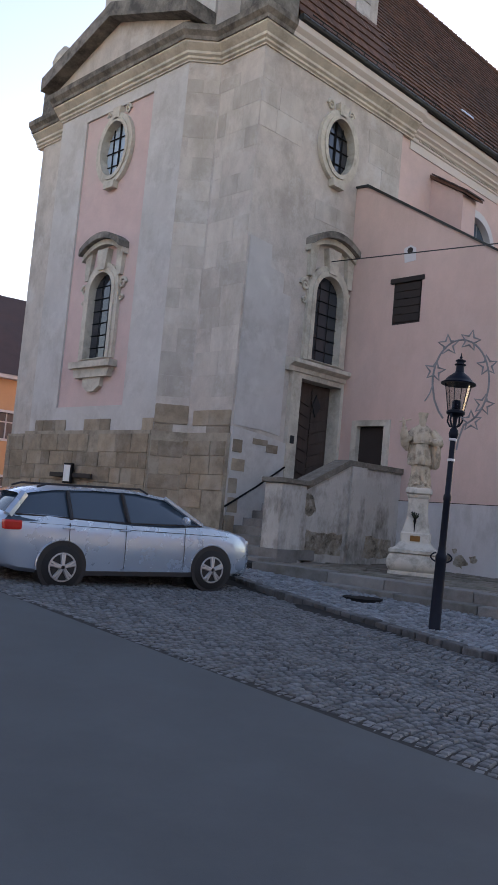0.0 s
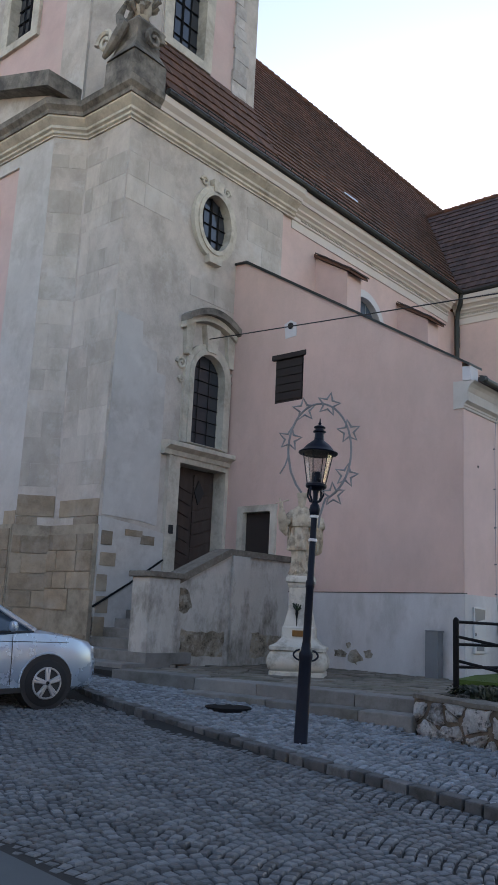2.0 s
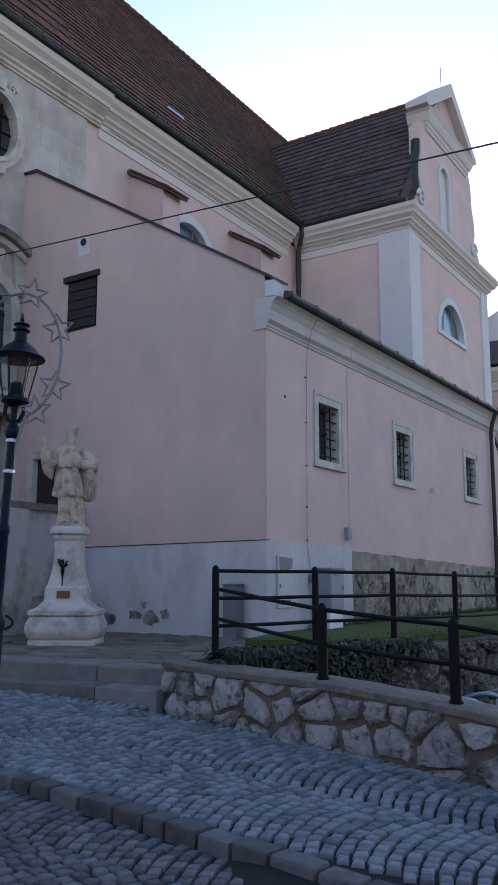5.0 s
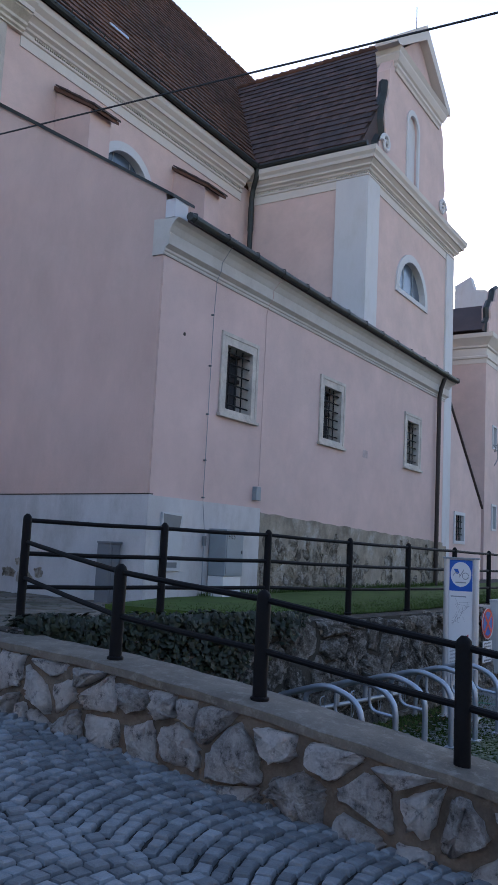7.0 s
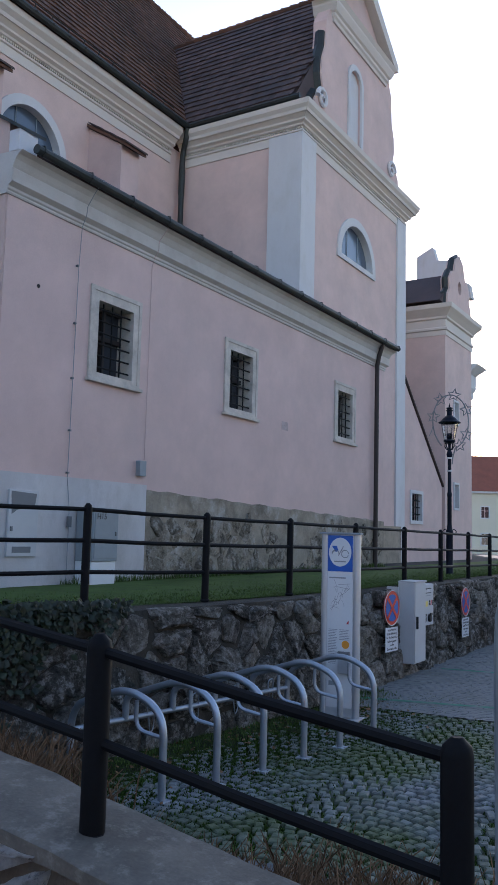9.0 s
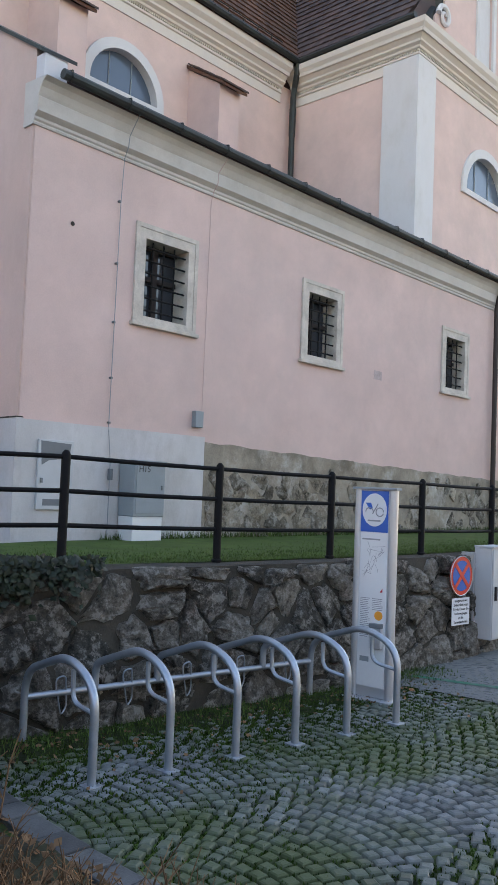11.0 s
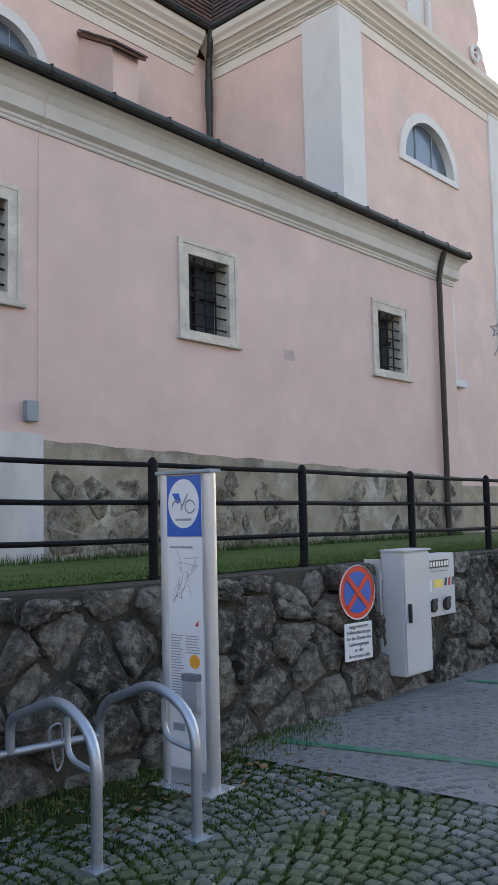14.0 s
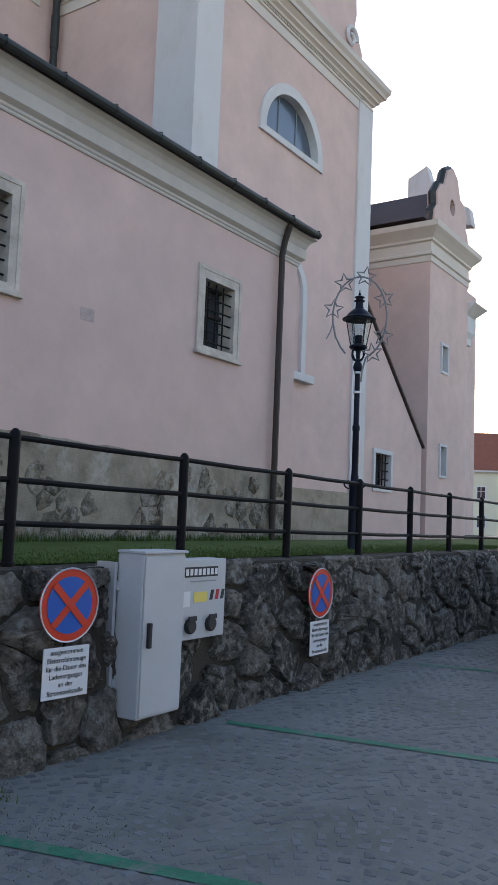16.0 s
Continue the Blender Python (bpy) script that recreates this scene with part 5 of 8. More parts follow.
            part("bar", tube(bmesh.new(), [(a, AY + 0.055, z), (b, AY + 0.055, z)], 0.014, 6), IRON, w)
        sash = bmesh.new()
        box(sash, (a + b) / 2 - 0.04, AY + 0.24, 4.14, (a + b) / 2 + 0.04, AY + 0.3, 5.24)
        for z in (4.14, 4.72, 5.17):
            box(sash, a, AY + 0.245, z, b, AY + 0.3, z + 0.07)
        part("sash", sash, SHUTTER, w)
    sh = part("shutter", boxes((end_x(12.3) + 0.02, 11.85, 7.0, end_x(12.3) + 0.1, 12.72, 8.1)), SHUTTER, annex, "black-brown wooden shutter")
    for i in range(5):
        part("slat", boxes((end_x(12.3) - 0.01, 11.9, 7.06 + 0.2 * i, end_x(12.3) + 0.03, 12.67, 7.24 + 0.2 * i), bevel=0.006), SHUTTER, sh)
    part("shutter_lintel", boxes((end_x(12.3) - 0.06, 11.78, 8.08, end_x(12.3) + 0.08, 12.8, 8.2)), SHUTTER, annex)
    d = part("side_door", boxes((end_x(13.1) + 0.12, 12.68, 2.35, end_x(13.1) + 0.2, 13.58, 4.4)), SHUTTER, annex, "black wooden side door")
    part("door_frame", ring_band(rect(12.5, 2.3, 13.76, 4.55), rect(12.68, 2.35, 13.58, 4.4), (END_O, 0, 0), (SKEW, 1, 0), (0, 0, 1), (-1, SKEW, 0), 0.05, 0.2), TRIM, annex)
    part("vent", tube(bmesh.new(), [(end_x(12.29) - 0.03, 12.29, 8.9), (end_x(12.29) + 0.1, 12.29, 8.9)], 0.08, 12), SHUTTER, annex)
    part("vent_patch", slab_of([(12.1, 8.62), (12.45, 8.6), (12.5, 8.98), (12.3, 9.05), (12.12, 8.95)], 0.01, (END_O - 0.008, 0, 0), **END), WHITE_TRIM, annex)


build_annex()

# ---- stone walls ----


def lerp_table(table, t):
    for (t0, v0), (t1, v1) in zip(table, table[1:]):
        if t <= t1:
            k = max(0.0, (t - t0) / (t1 - t0))
            return v0 + (v1 - v0) * k
    return table[-1][1]


def clip_cell(poly, px, py, qx, qy):
    """Keep the part of a polygon nearer to p than to q."""
    mx, my, nx, ny = (px + qx) / 2, (py + qy) / 2, qx - px, qy - py
    out = []
    for i, (ax, ay) in enumerate(poly):
        bx, by = poly[(i + 1) % len(poly)]
        da, db = (ax - mx) * nx + (ay - my) * ny, (bx - mx) * nx + (by - my) * ny
        if da <= 0:
            out.append((ax, ay))
        if (da < 0 < db) or (db < 0 < da):
            k = da / (da - db)
            out.append((ax + (bx - ax) * k, ay + (by - ay) * k))
    return out


def stone_cells(length, height_at, base, w, h, seed):
    """Irregular stone outlines packed on a strip of wall; (s, z) coordinates."""
    rnd = random.Random(seed)
    seeds = []
    rows = 12
    for r in range(rows):
        z = base + h * (r + 0.5)
        k = 0
        s = -rnd.uniform(0, w)
        while s < length + w:
            s += w * rnd.uniform(0.45, 1.7)
            seeds.append((s, z + rnd.uniform(-0.48, 0.48) * h))
    cells = []
    for i, (px, py) in enumerate(seeds):
        if px < 0 or px > length or py > height_at(px) + 0.05:
            continue
        top = height_at(px)
        poly = [(max(0, px - 2 * w), base), (min(length, px + 2 * w), base), (min(length, px + 2 * w), top), (max(0, px - 2 * w), top)]
        for j, (qx, qy) in enumerate(seeds):
            if j != i and abs(qx - px) < 2.4 * w and abs(qy - py) < 3 * h and qy < height_at(qx) + 0.08:
                poly = clip_cell(poly, px, py, qx, qy)
                if len(poly) < 3:
                    break
        if len(poly) >= 3:
            cells.append(poly)
    return cells


def stone_from(cell, gap, bulge, rnd, place):
    """One rounded stone over its outline; place maps (s, z, out) to the world."""
    cx, cy = sum(p[0] for p in cell) / len(cell), sum(p[1] for p in cell) / len(cell)
    pts = [p for p, q in zip(cell, cell[1:] + cell[:1]) if math.hypot(p[0] - q[0], p[1] - q[1]) > 0.015]
    for cut in (0.11, 0.25):
        pts = [(a[0] + (b[0] - a[0]) * k, a[1] + (b[1] - a[1]) * k) for a, b in zip(pts, pts[1:] + pts[:1]) for k in (cut, 1 - cut)]
    if len(pts) < 6:
        return None
    size = max(0.05, sum(math.hypot(a - cx, b - cy) for a, b in pts) / len(pts))
    shrink = max(0.45, 1 - gap / size)
    rings = []
    tilt_u, tilt_v = rnd.uniform(-0.18, 0.18), rnd.uniform(-0.18, 0.18)
    for scale, out in ((1.0, -0.05), (0.99, bulge * 0.35), (0.87, bulge * 0.95), (0.5, bulge * 1.1)):
        ring = []
        for a, b in pts:
            wob = rnd.uniform(0.82, 1.1)
            u, v = (a - cx) * shrink * scale * wob, (b - cy) * shrink * scale * wob
            extra = (u * tilt_u + v * tilt_v + rnd.uniform(-0.28, 0.28) * bulge) if out > 0 else 0.0
            ring.append(place(cx + u, cy + v, out + extra))
        rings.append(ring)
    n = len(pts)
    verts = [p for ring in rings for p in ring] + [place(cx, cy, bulge * rnd.uniform(1.0, 1.2))]
    faces = []
    for r in range(3):
        for k in range(n):
            faces.append((r * n + k, r * n + (k + 1) % n, (r + 1) * n + (k + 1) % n, (r + 1) * n + k))
    for k in range(n):
        faces.append((3 * n + k, 3 * n + (k + 1) % n, 4 * n))
    return verts, faces


def add_stone(data, material, parent, name="stone"):
    verts, faces = data
    c = Vector((sum(v[0] for v in verts) / len(verts), sum(v[1] for v in verts) / len(verts), sum(v[2] for v in verts) / len(verts)))
    me = bpy.data.meshes.new(name)
    me.from_pydata([(Vector(v) - c)[:] for v in verts], [], faces)
    me.materials.append(material)
    for p in me.polygons:
        p.use_smooth = True
    me.set_sharp_from_angle(angle=radians(55))
    ob = new(name, me)
    ob.location = c
    ob.parent = parent
    return ob


class Line:
    """A polyline in plan, walked by length."""

    def __init__(self, pts):
        self.pts = [Vector(p) for p in pts]
        self.cum = [0.0]
        for a, b in zip(self.pts, self.pts[1:]):
            self.cum.append(self.cum[-1] + (b - a).length)
        self.length = self.cum[-1]

    def at(self, s):
        s = min(max(s, 0.0), self.length)
        for i in range(len(self.pts) - 1):
            if s <= self.cum[i + 1] or i == len(self.pts) - 2:
                d = self.pts[i + 1] - self.pts[i]
                p = self.pts[i] + d * ((s - self.cum[i]) / d.length)
                d.normalize()
                return p, Vector((d.y, -d.x))


RET = Line([(12.45, 5.55), (13.3, 5.25), (14.2, 4.92), (15.7, 4.56), (17.35, 4.28), (19.0, 4.1), (20.7, 4.02), (22.6, 3.98), (26.0, 3.94), (32.0, 3.9), (44.0, 3.85)])
RET_TOP = 1.06


def build_retaining_wall():
    wall = thing("retaining_wall", "old dark rubble retaining wall of grey stones in mortar", "stone wall", kind="structure")

    def place(s, z, out):
        p, n = RET.at(s)
        lean = 0.10 * (RET_TOP - z)
        q = p + n * (out + lean)
        return (q.x, q.y, z)

    bm = bmesh.new()
    steps = 90
    rows = []
    for z, back in ((-0.5, 0), (RET_TOP, 0), (RET_TOP, -0.45), (-0.5, -0.45)):
        rows.append([bm.verts.new(place(RET.length * i / steps, z, back)) for i in range(steps + 1)])
    for a, b in zip(rows, rows[1:] + rows[:1]):
        for i in range(steps):
            bm.faces.new((a[i], a[i + 1], b[i + 1], b[i]))
    bm.faces.new([r[0] for r in rows])
    bm.faces.new([r[-1] for r in rows][::-1])
    part("wall_core", bm, RUBBLE_JOINT, wall)
    rnd = random.Random(21)
    far_v, far_f = [], []
    count = 0
    for cell in stone_cells(RET.length, lambda s: RET_TOP + 0.02 * math.sin(s * 3.1) + 0.02 * math.sin(s * 7.7), -0.32, 0.45, 0.3, 8):
        st = stone_from(cell, rnd.uniform(0.0, 0.03), rnd.uniform(0.025, 0.1), rnd, place)
        if not st:
            continue
        s = sum(p[0] for p in cell) / len(cell)
        if 1.5 < s < 15.5 and count < 300:
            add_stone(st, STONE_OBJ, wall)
            count += 1
        else:
            i = len(far_v)
            far_v += st[0]
            far_f += [tuple(i + k for k in f) for f in st[1]]
    me = bpy.data.meshes.new("stone_rest")
    me.from_pydata(far_v, [], far_f)
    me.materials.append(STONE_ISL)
    ob = new("stone_rest", me)
    ob.parent = wall
    tagged(ob, "further rubble stones of the wall", kind="stuff")


build_retaining_wall()

LOW = Line([(12.42, 6.18), (12.12, 5.1), (11.98, 4.1), (11.85, 2.8), (11.78, 1.5), (11.75, 0.4), (11.75, -0.15)])
LOW_TOP = [(-0.5, 0.5), (0.5, 0.62), (1.45, 0.75), (2.77, 0.92), (4.07, 1.02), (6.3, 1.05)]


def low_top(s):
    return lerp_table(LOW_TOP, LOW.at(s)[0].y)


def build_low_wall():
    wall = thing("garden_wall", "low wall of pale rubble stones with a concrete coping", "stone wall", kind="structure")

    def place(s, z, out):
        p, n = LOW.at(s)
        q = p + n * out
        return (q.x, q.y, z)

    bm = bmesh.new()
    steps = 40
    rows = []
    for low, back in ((True, 0), (False, 0), (False, -0.42), (True, -0.42)):
        rows.append([bm.verts.new(place(LOW.length * i / steps, -0.4 if low else low_top(LOW.length * i / steps) - 0.05, back)) for i in range(steps + 1)])
    for a, b in zip(rows, rows[1:] + rows[:1]):
        for i in range(steps):
            bm.faces.new((a[i], a[i + 1], b[i + 1], b[i]))
    bm.faces.new([r[0] for r in rows])
    bm.faces.new([r[-1] for r in rows][::-1])
    part("wall_core", bm, LOW_JOINT, wall)
    bm = bmesh.new()
    rows = []
    for up, out in ((-0.06, 0.03), (-0.005, 0.035), (0.0, 0.025), (0.008, -0.2), (0.0, -0.44), (-0.06, -0.45)):
        rows.append([bm.verts.new(place(LOW.length * i / steps, low_top(LOW.length * i / steps) + up + 0.004 * math.sin(i * 1.7), out + 0.008 * math.sin(i * 2.3 + up * 50))) for i in range(steps + 1)])
    for a, b in zip(rows, rows[1:] + rows[:1]):
        for i in range(steps):
            bm.faces.new((a[i], a[i + 1], b[i + 1], b[i]))
    bm.faces.new([r[0] for r in rows])
    bm.faces.new([r[-1] for r in rows][::-1])
    part("coping", bm, COPING, wall, "greyish brown concrete coping", smooth=True)
    rnd = random.Random(4)
    for cell in stone_cells(LOW.length, lambda s: low_top(s) - 0.055, -0.1, 0.33, 0.25, 15):
        st = stone_from(cell, rnd.uniform(0.01, 0.045), rnd.uniform(0.035, 0.085), rnd, place)
        if st:
            add_stone(st, STONE_LIGHT, wall)


build_low_wall()

# ---- railings ----


def railing(name, label, posts, rails, radius=0.041, first=0):
    """Round iron posts with knob tops, joined by bars. posts: (x, y, foot, top); rails: shares of the post's height from the top."""
    rail = thing(name, label, "railing")
    for x, y, z0, z1 in posts[first:]:
        bm = tube(bmesh.new(), [(x, y, z0 - 0.05), (x, y, z1 - 0.03), (x, y, z1 - 0.005), (x, y, z1 + 0.02)], [radius, radius, radius * 0.9, radius * 0.35], 12)
        part("post", bm, IRON, rail, smooth=True)
        part("foot_plate", lathe(bmesh.new(), [(radius * 1.3, z0 - 0.01), (radius * 1.3, z0 + 0.008), (radius * 1.05, z0 + 0.015)], (x, y, 0), 12), IRON, rail)
    for a, b in zip(posts, posts[1:]):
        for drop in rails:
            za, zb = a[3] - drop, b[3] - drop
            mid = ((a[0] + b[0]) / 2, (a[1] + b[1]) / 2, (za + zb) / 2 - 0.006)
            part("bar", tube(bmesh.new(), [(a[0], a[1], za), mid, (b[0], b[1], zb)], 0.021, 8), IRON, rail, smooth=True)
    return rail


UP = [(12.75, 5.73), (14.22, 5.28), (15.7, 4.9), (17.35, 4.62), (18.97, 4.43), (20.72, 4.3), (22.58, 4.26), (24.3, 4.22), (25.94, 4.2), (27.5, 4.2), (29.0, 4.2), (30.5, 4.2), (32.0, 4.2), (33.5, 4.18), (35.0, 4.16), (36.5, 4.15), (38.0, 4.15), (39.5, 4.15), (41.0, 4.15), (42.5, 4.15)]
railing("terrace_railing", "black iron railing with three bars on the terrace edge", [(x, y, 1.0 if x < 15 else 1.08 if x < 23 else 1.06, 2.06 if x < 16 else 2.04 - 0.009 * (x - 16)) for x, y in UP], (0.04, 0.34, 0.64))
railing("wall_railing", "black iron railing with two bars on the garden wall", [(12.74, 5.69, 1.0, 1.86), (12.12, 4.07, 1.03, 1.69), (12.0, 2.77, 0.93, 1.59), (11.95, 1.45, 0.74, 1.43), (11.92, 0.12, 0.58, 1.26)], (0.04, 0.36), 0.047, 1)

# ---- kerbs, steps and stairs ----


def stone_block(name, x0, x1, y0, y1, z0, z1, m, material, parent, bevel=0.012):
    """A bevelled block given in a local frame."""
    bm = boxes((x0, y0, z0, x1, y1, z1), bevel=bevel)
    bmesh.ops.transform(bm, matrix=m, verts=bm.verts)
    c = sum((v.co for v in bm.verts), Vector()) / len(bm.verts)
    bmesh.ops.translate(bm, vec=-c, verts=bm.verts)
    ob = part(name, bm, material, parent)
    ob.location = c
    return ob


def build_kerb():
    kerb = thing("kerb", "row of worn granite kerb stones along the pavement", "kerb", kind="structure")
    rnd = random.Random(9)
    y = -3.4
    while y < 16:
        ln = rnd.uniform(0.18, 0.33)
        ym = y + ln / 2
        x = kerb_x(ym)
        slope = (kerb_x(y + ln) - kerb_x(y)) / ln
        z = pavement_height(x + 0.1, ym) + rnd.uniform(-0.006, 0.01)
        lift = smooth01((ym + 2.6) / 2.0)
        rise = math.atan2(street(0, y + ln) - street(0, y), ln)
        m = Matrix.Translation((x, ym, z - 0.3 + 0.012 * lift)) @ Matrix.Rotation(-math.atan(slope), 4, "Z") @ Matrix.Rotation(rise, 4, "X")
        stone_block("kerb_stone", -0.02, 0.15 + rnd.uniform(0, 0.02), -ln / 2 + 0.011, ln / 2 - 0.011, 0, 0.3, m, KERB_M, kerb, 0.022)
        y += ln


build_kerb()


def build_steps():
    steps = thing("terrace_steps", "two long worn stone steps up to the terrace", "steps", kind="structure")
    d = (STEP_B - STEP_A)
    length = d.length
    ang = math.atan2(d.y, d.x)
    rnd = random.Random(2)
    for row, (off, top, start) in enumerate(((0.0, 0.95, -0.1), (-0.36, 0.80, 1.6))):
        s = start
        while s < length - 0.1:
            ln = min(rnd.uniform(1.1, 1.7), length - s)
            m = Matrix.Translation((STEP_A.x, STEP_A.y, 0)) @ Matrix.Rotation(ang, 4, "Z")
            z = top + (0.03 * (1 - s / length) if row == 0 else -0.03 * s / length)
            stone_block("step_stone", s + 0.004, s + ln - 0.004, off, off + 0.5, z - 0.35, z + rnd.uniform(-0.005, 0.005), m, STEP_M, steps, 0.02)
            s += ln


build_steps()


def build_stairs():
    st = thing("portal_stairs", "worn stone stairs to the portal between rendered parapet walls", "stairs", kind="structure")
    rnd = random.Random(6)
    n = 8
    for i in range(n):
        z = 1.02 + (2.35 - 1.02) * i / (n - 1)
        x = 12.75 + 0.3 * i
        y0 = 12.5 if i > 1 else 11.95
        if i < 2:
            x -= 0.25 * (2 - i)
        stone_block("step", x, x + 1.2 if i < n - 1 else 17.15, y0, 14.28, z - 0.22, z, Matrix.Identity(4), STEP_M, st, 0.018)
    part("stair_core", boxes((13.4, 12.5, 0.5, 17.15, 14.25, 1.3), (14.6, 12.5, 1.3, 17.15, 14.25, 2.1)), MORTAR, st)
    # front pier with its cap, sloping parapet, level parapet
    part("pier", boxes((12.82, 11.98, 0.6, 13.62, 12.48, 2.6), bevel=0.025), STAINED, st, "streaked grey rendered pier")
    part("pier_cap", boxes((12.76, 11.92, 2.6, 13.7, 12.54, 2.71), bevel=0.02), COPING, st)
    part("parapet", slab_of([(13.6, 0.6), (17.15, 0.6), (17.15, 3.18), (15.1, 3.18), (13.6, 2.5)], 0.35, (0, 12.05, 0), **SOUTH), STAINED, st, "patched grey rendered parapet")
    part("parapet_cap", slab_of([(13.55, 2.48), (15.1, 3.18), (17.19, 3.18), (17.19, 3.31), (15.05, 3.31), (13.55, 2.64)], 0.47, (0, 11.99, 0), **SOUTH), COPING, st, "dark weathered coping")
    part("pilaster_strip", boxes((15.15, 11.98, 0.6, 15.7, 12.05, 3.18), bevel=0.01), STAINED, st)
    # flaked patches with bare stone
    jag = random.Random(61)
    for loop in ([(13.75, 1.15), (15.0, 1.12), (15.02, 1.62), (14.5, 1.58), (13.78, 1.66)], [(15.85, 1.1), (16.9, 1.12), (16.9, 1.55), (15.9, 1.6)], [(13.62, 2.0), (13.85, 1.95), (14.05, 2.1), (13.95, 2.35), (13.62, 2.5)]):
        fine = []
        for (ax, az), (bx, bz) in zip(loop, loop[1:] + loop[:1]):
            fine.append((ax, az))
            for k in (0.2, 0.4, 0.6, 0.8):
                fine.append((ax + (bx - ax) * k + jag.uniform(-0.025, 0.025), az + (bz - az) * k + jag.uniform(-0.035, 0.035)))
        part("bare_patch", slab_of(fine, 0.01, (0, 12.044, 0), **SOUTH), BARE_STONE, st, "dark bare stone where render fell")
    part("handrail", tube(bmesh.new(), [(13.3, 14.2, 2.0), (14.2, 14.14, 2.52), (15.15, 14.14, 3.1)], 0.025, 8), IRON, st, "dark iron wall handrail")


build_stairs()

# ---- statue and pedestal ----


def build_statue():
    c = (14.47, 9.7)
    ped = thing("pedestal", "whitish lichened stone pedestal with swelling base", "pedestal", pose(c[0], c[1], 0, 0, 0, 31))

    def square(profile, label="", name="base"):
        bm = bmesh.new()
        rings = []
        for half, z in profile:
            r = min(0.12, half * 0.2)
            ring = []
            for sx, sy, a0 in ((1, 1, 0), (-1, 1, 90), (-1, -1, 180), (1, -1, 270)):
                for k in range(3):
                    a = radians(a0 + 45 * k)
                    ring.append(bm.verts.new((sx * (half - r) + r * math.cos(a), sy * (half - r) + r * math.sin(a), z)))
            rings.append(ring)
        k = len(rings[0])
        for a, b in zip(rings, rings[1:]):
            for j in range(k):
                bm.faces.new((a[j], a[(j + 1) % k], b[(j + 1) % k], b[j]))
        bm.faces.new(rings[0][::-1])
        bm.faces.new(rings[-1])
        return part(name, bm, PED_M, ped, label, smooth=True)

    square([(0.49, 0.9), (0.49, 1.02), (0.47, 1.04)], name="foot")
    square([(0.44, 1.02), (0.50, 1.07), (0.535, 1.17), (0.525, 1.27), (0.48, 1.36), (0.46, 1.38)], name="swelling_base")
    square([(0.46, 1.38), (0.50, 1.40), (0.50, 1.46), (0.46, 1.48)], name="ledge")
    square([(0.46, 1.47), (0.38, 1.52), (0.32, 1.59), (0.30, 1.62), (0.30, 1.79), (0.275, 1.82)], name="plate_block")
    square([(0.28, 1.81), (0.25, 1.92), (0.215, 2.08), (0.195, 2.3), (0.20, 2.52)], name="shaft")
    square([(0.2, 2.5), (0.225, 2.54), (0.225, 2.58), (0.26, 2.61), (0.26, 2.67), (0.235, 2.72)], name="cap")
    part("rear_block", boxes((0.02, -0.46, 0.9, 0.5, 0.46, 1.44), bevel=0.025), PED_M, ped)
    part("name_plate", boxes((-0.314, -0.1, 1.64, -0.29, 0.1, 1.75), bevel=0.006), BRASS, ped, "brass plate")
    part("flower_vase", lathe(bmesh.new(), [(0.008, 1.82), (0.01, 1.95), (0.03, 2.04), (0.025, 2.1)], (-0.275, 0.03, 0), 10), IRON, ped)
    bm = bmesh.new()
    rnd = random.Random(12)
    for i in range(12):
        a = rnd.uniform(0, 6.28)
        tube(bm, [(-0.275, 0.03, 2.08), (-0.275 + 0.08 * math.cos(a), 0.03 + 0.08 * math.sin(a), 2.14 + rnd.uniform(0, 0.1))], 0.012, 5)
    part("posy", bm, IVY_M, ped, "small dark dried posy")
    # the figure: one mesh
    bm = bmesh.new()
    sides = 56

    def blob(profile, centre, sq=(1, 1), fold=0.0, lean=(0, 0), seed=0):
        rings = []
        z_lo, z_hi = profile[0][1], profile[-1][1]
        for r, z in profile:
            t = (z - z_lo) / max(0.01, z_hi - z_lo)
            ring = []
            for k in range(sides):
                a = 2 * math.pi * k / sides
                f = 1 + fold * (1 - 0.6 * t) * (0.6 * math.sin(9 * a + seed + 2 * t) + 0.4 * math.sin(5 * a + 1.3 * seed + 4 * t) - 0.35 * abs(math.sin(4.5 * a + seed)))
                ring.append(bm.verts.new((centre[0] + r * sq[0] * f * math.cos(a) + lean[0] * t, centre[1] + r * sq[1] * f * math.sin(a) + lean[1] * t, z)))
            rings.append(ring)
        for a, b in zip(rings, rings[1:]):
            for k in range(sides):
                bm.faces.new((a[k], a[(k + 1) % sides], b[(k + 1) % sides], b[k]))
        bm.faces.new(rings[0][::-1])
        bm.faces.new(rings[-1])

    blob([(0.23, 2.7), (0.23, 2.75), (0.215, 2.78)], (0, 0))
    # cassock, rochet with a flared hem, shoulder cape
    blob([(0.2, 2.76), (0.19, 2.82), (0.175, 3.0), (0.17, 3.2), (0.16, 3.35)], (0, 0.0), (0.85, 1.05), 0.34, (0, 0.02), 1)
    blob([(0.2, 3.2), (0.235, 3.22), (0.225, 3.34), (0.195, 3.5), (0.17, 3.66), (0.165, 3.75)], (0, 0.01), (0.85, 1.05), 0.36, (0, 0.02), 3)
    blob([(0.17, 3.66), (0.215, 3.68), (0.22, 3.76), (0.21, 3.88), (0.175, 3.99), (0.11, 4.06), (0.06, 4.09), (0.055, 4.13)], (0, 0.02), (0.8, 1.08), 0.2, (0, 0.02), 5)
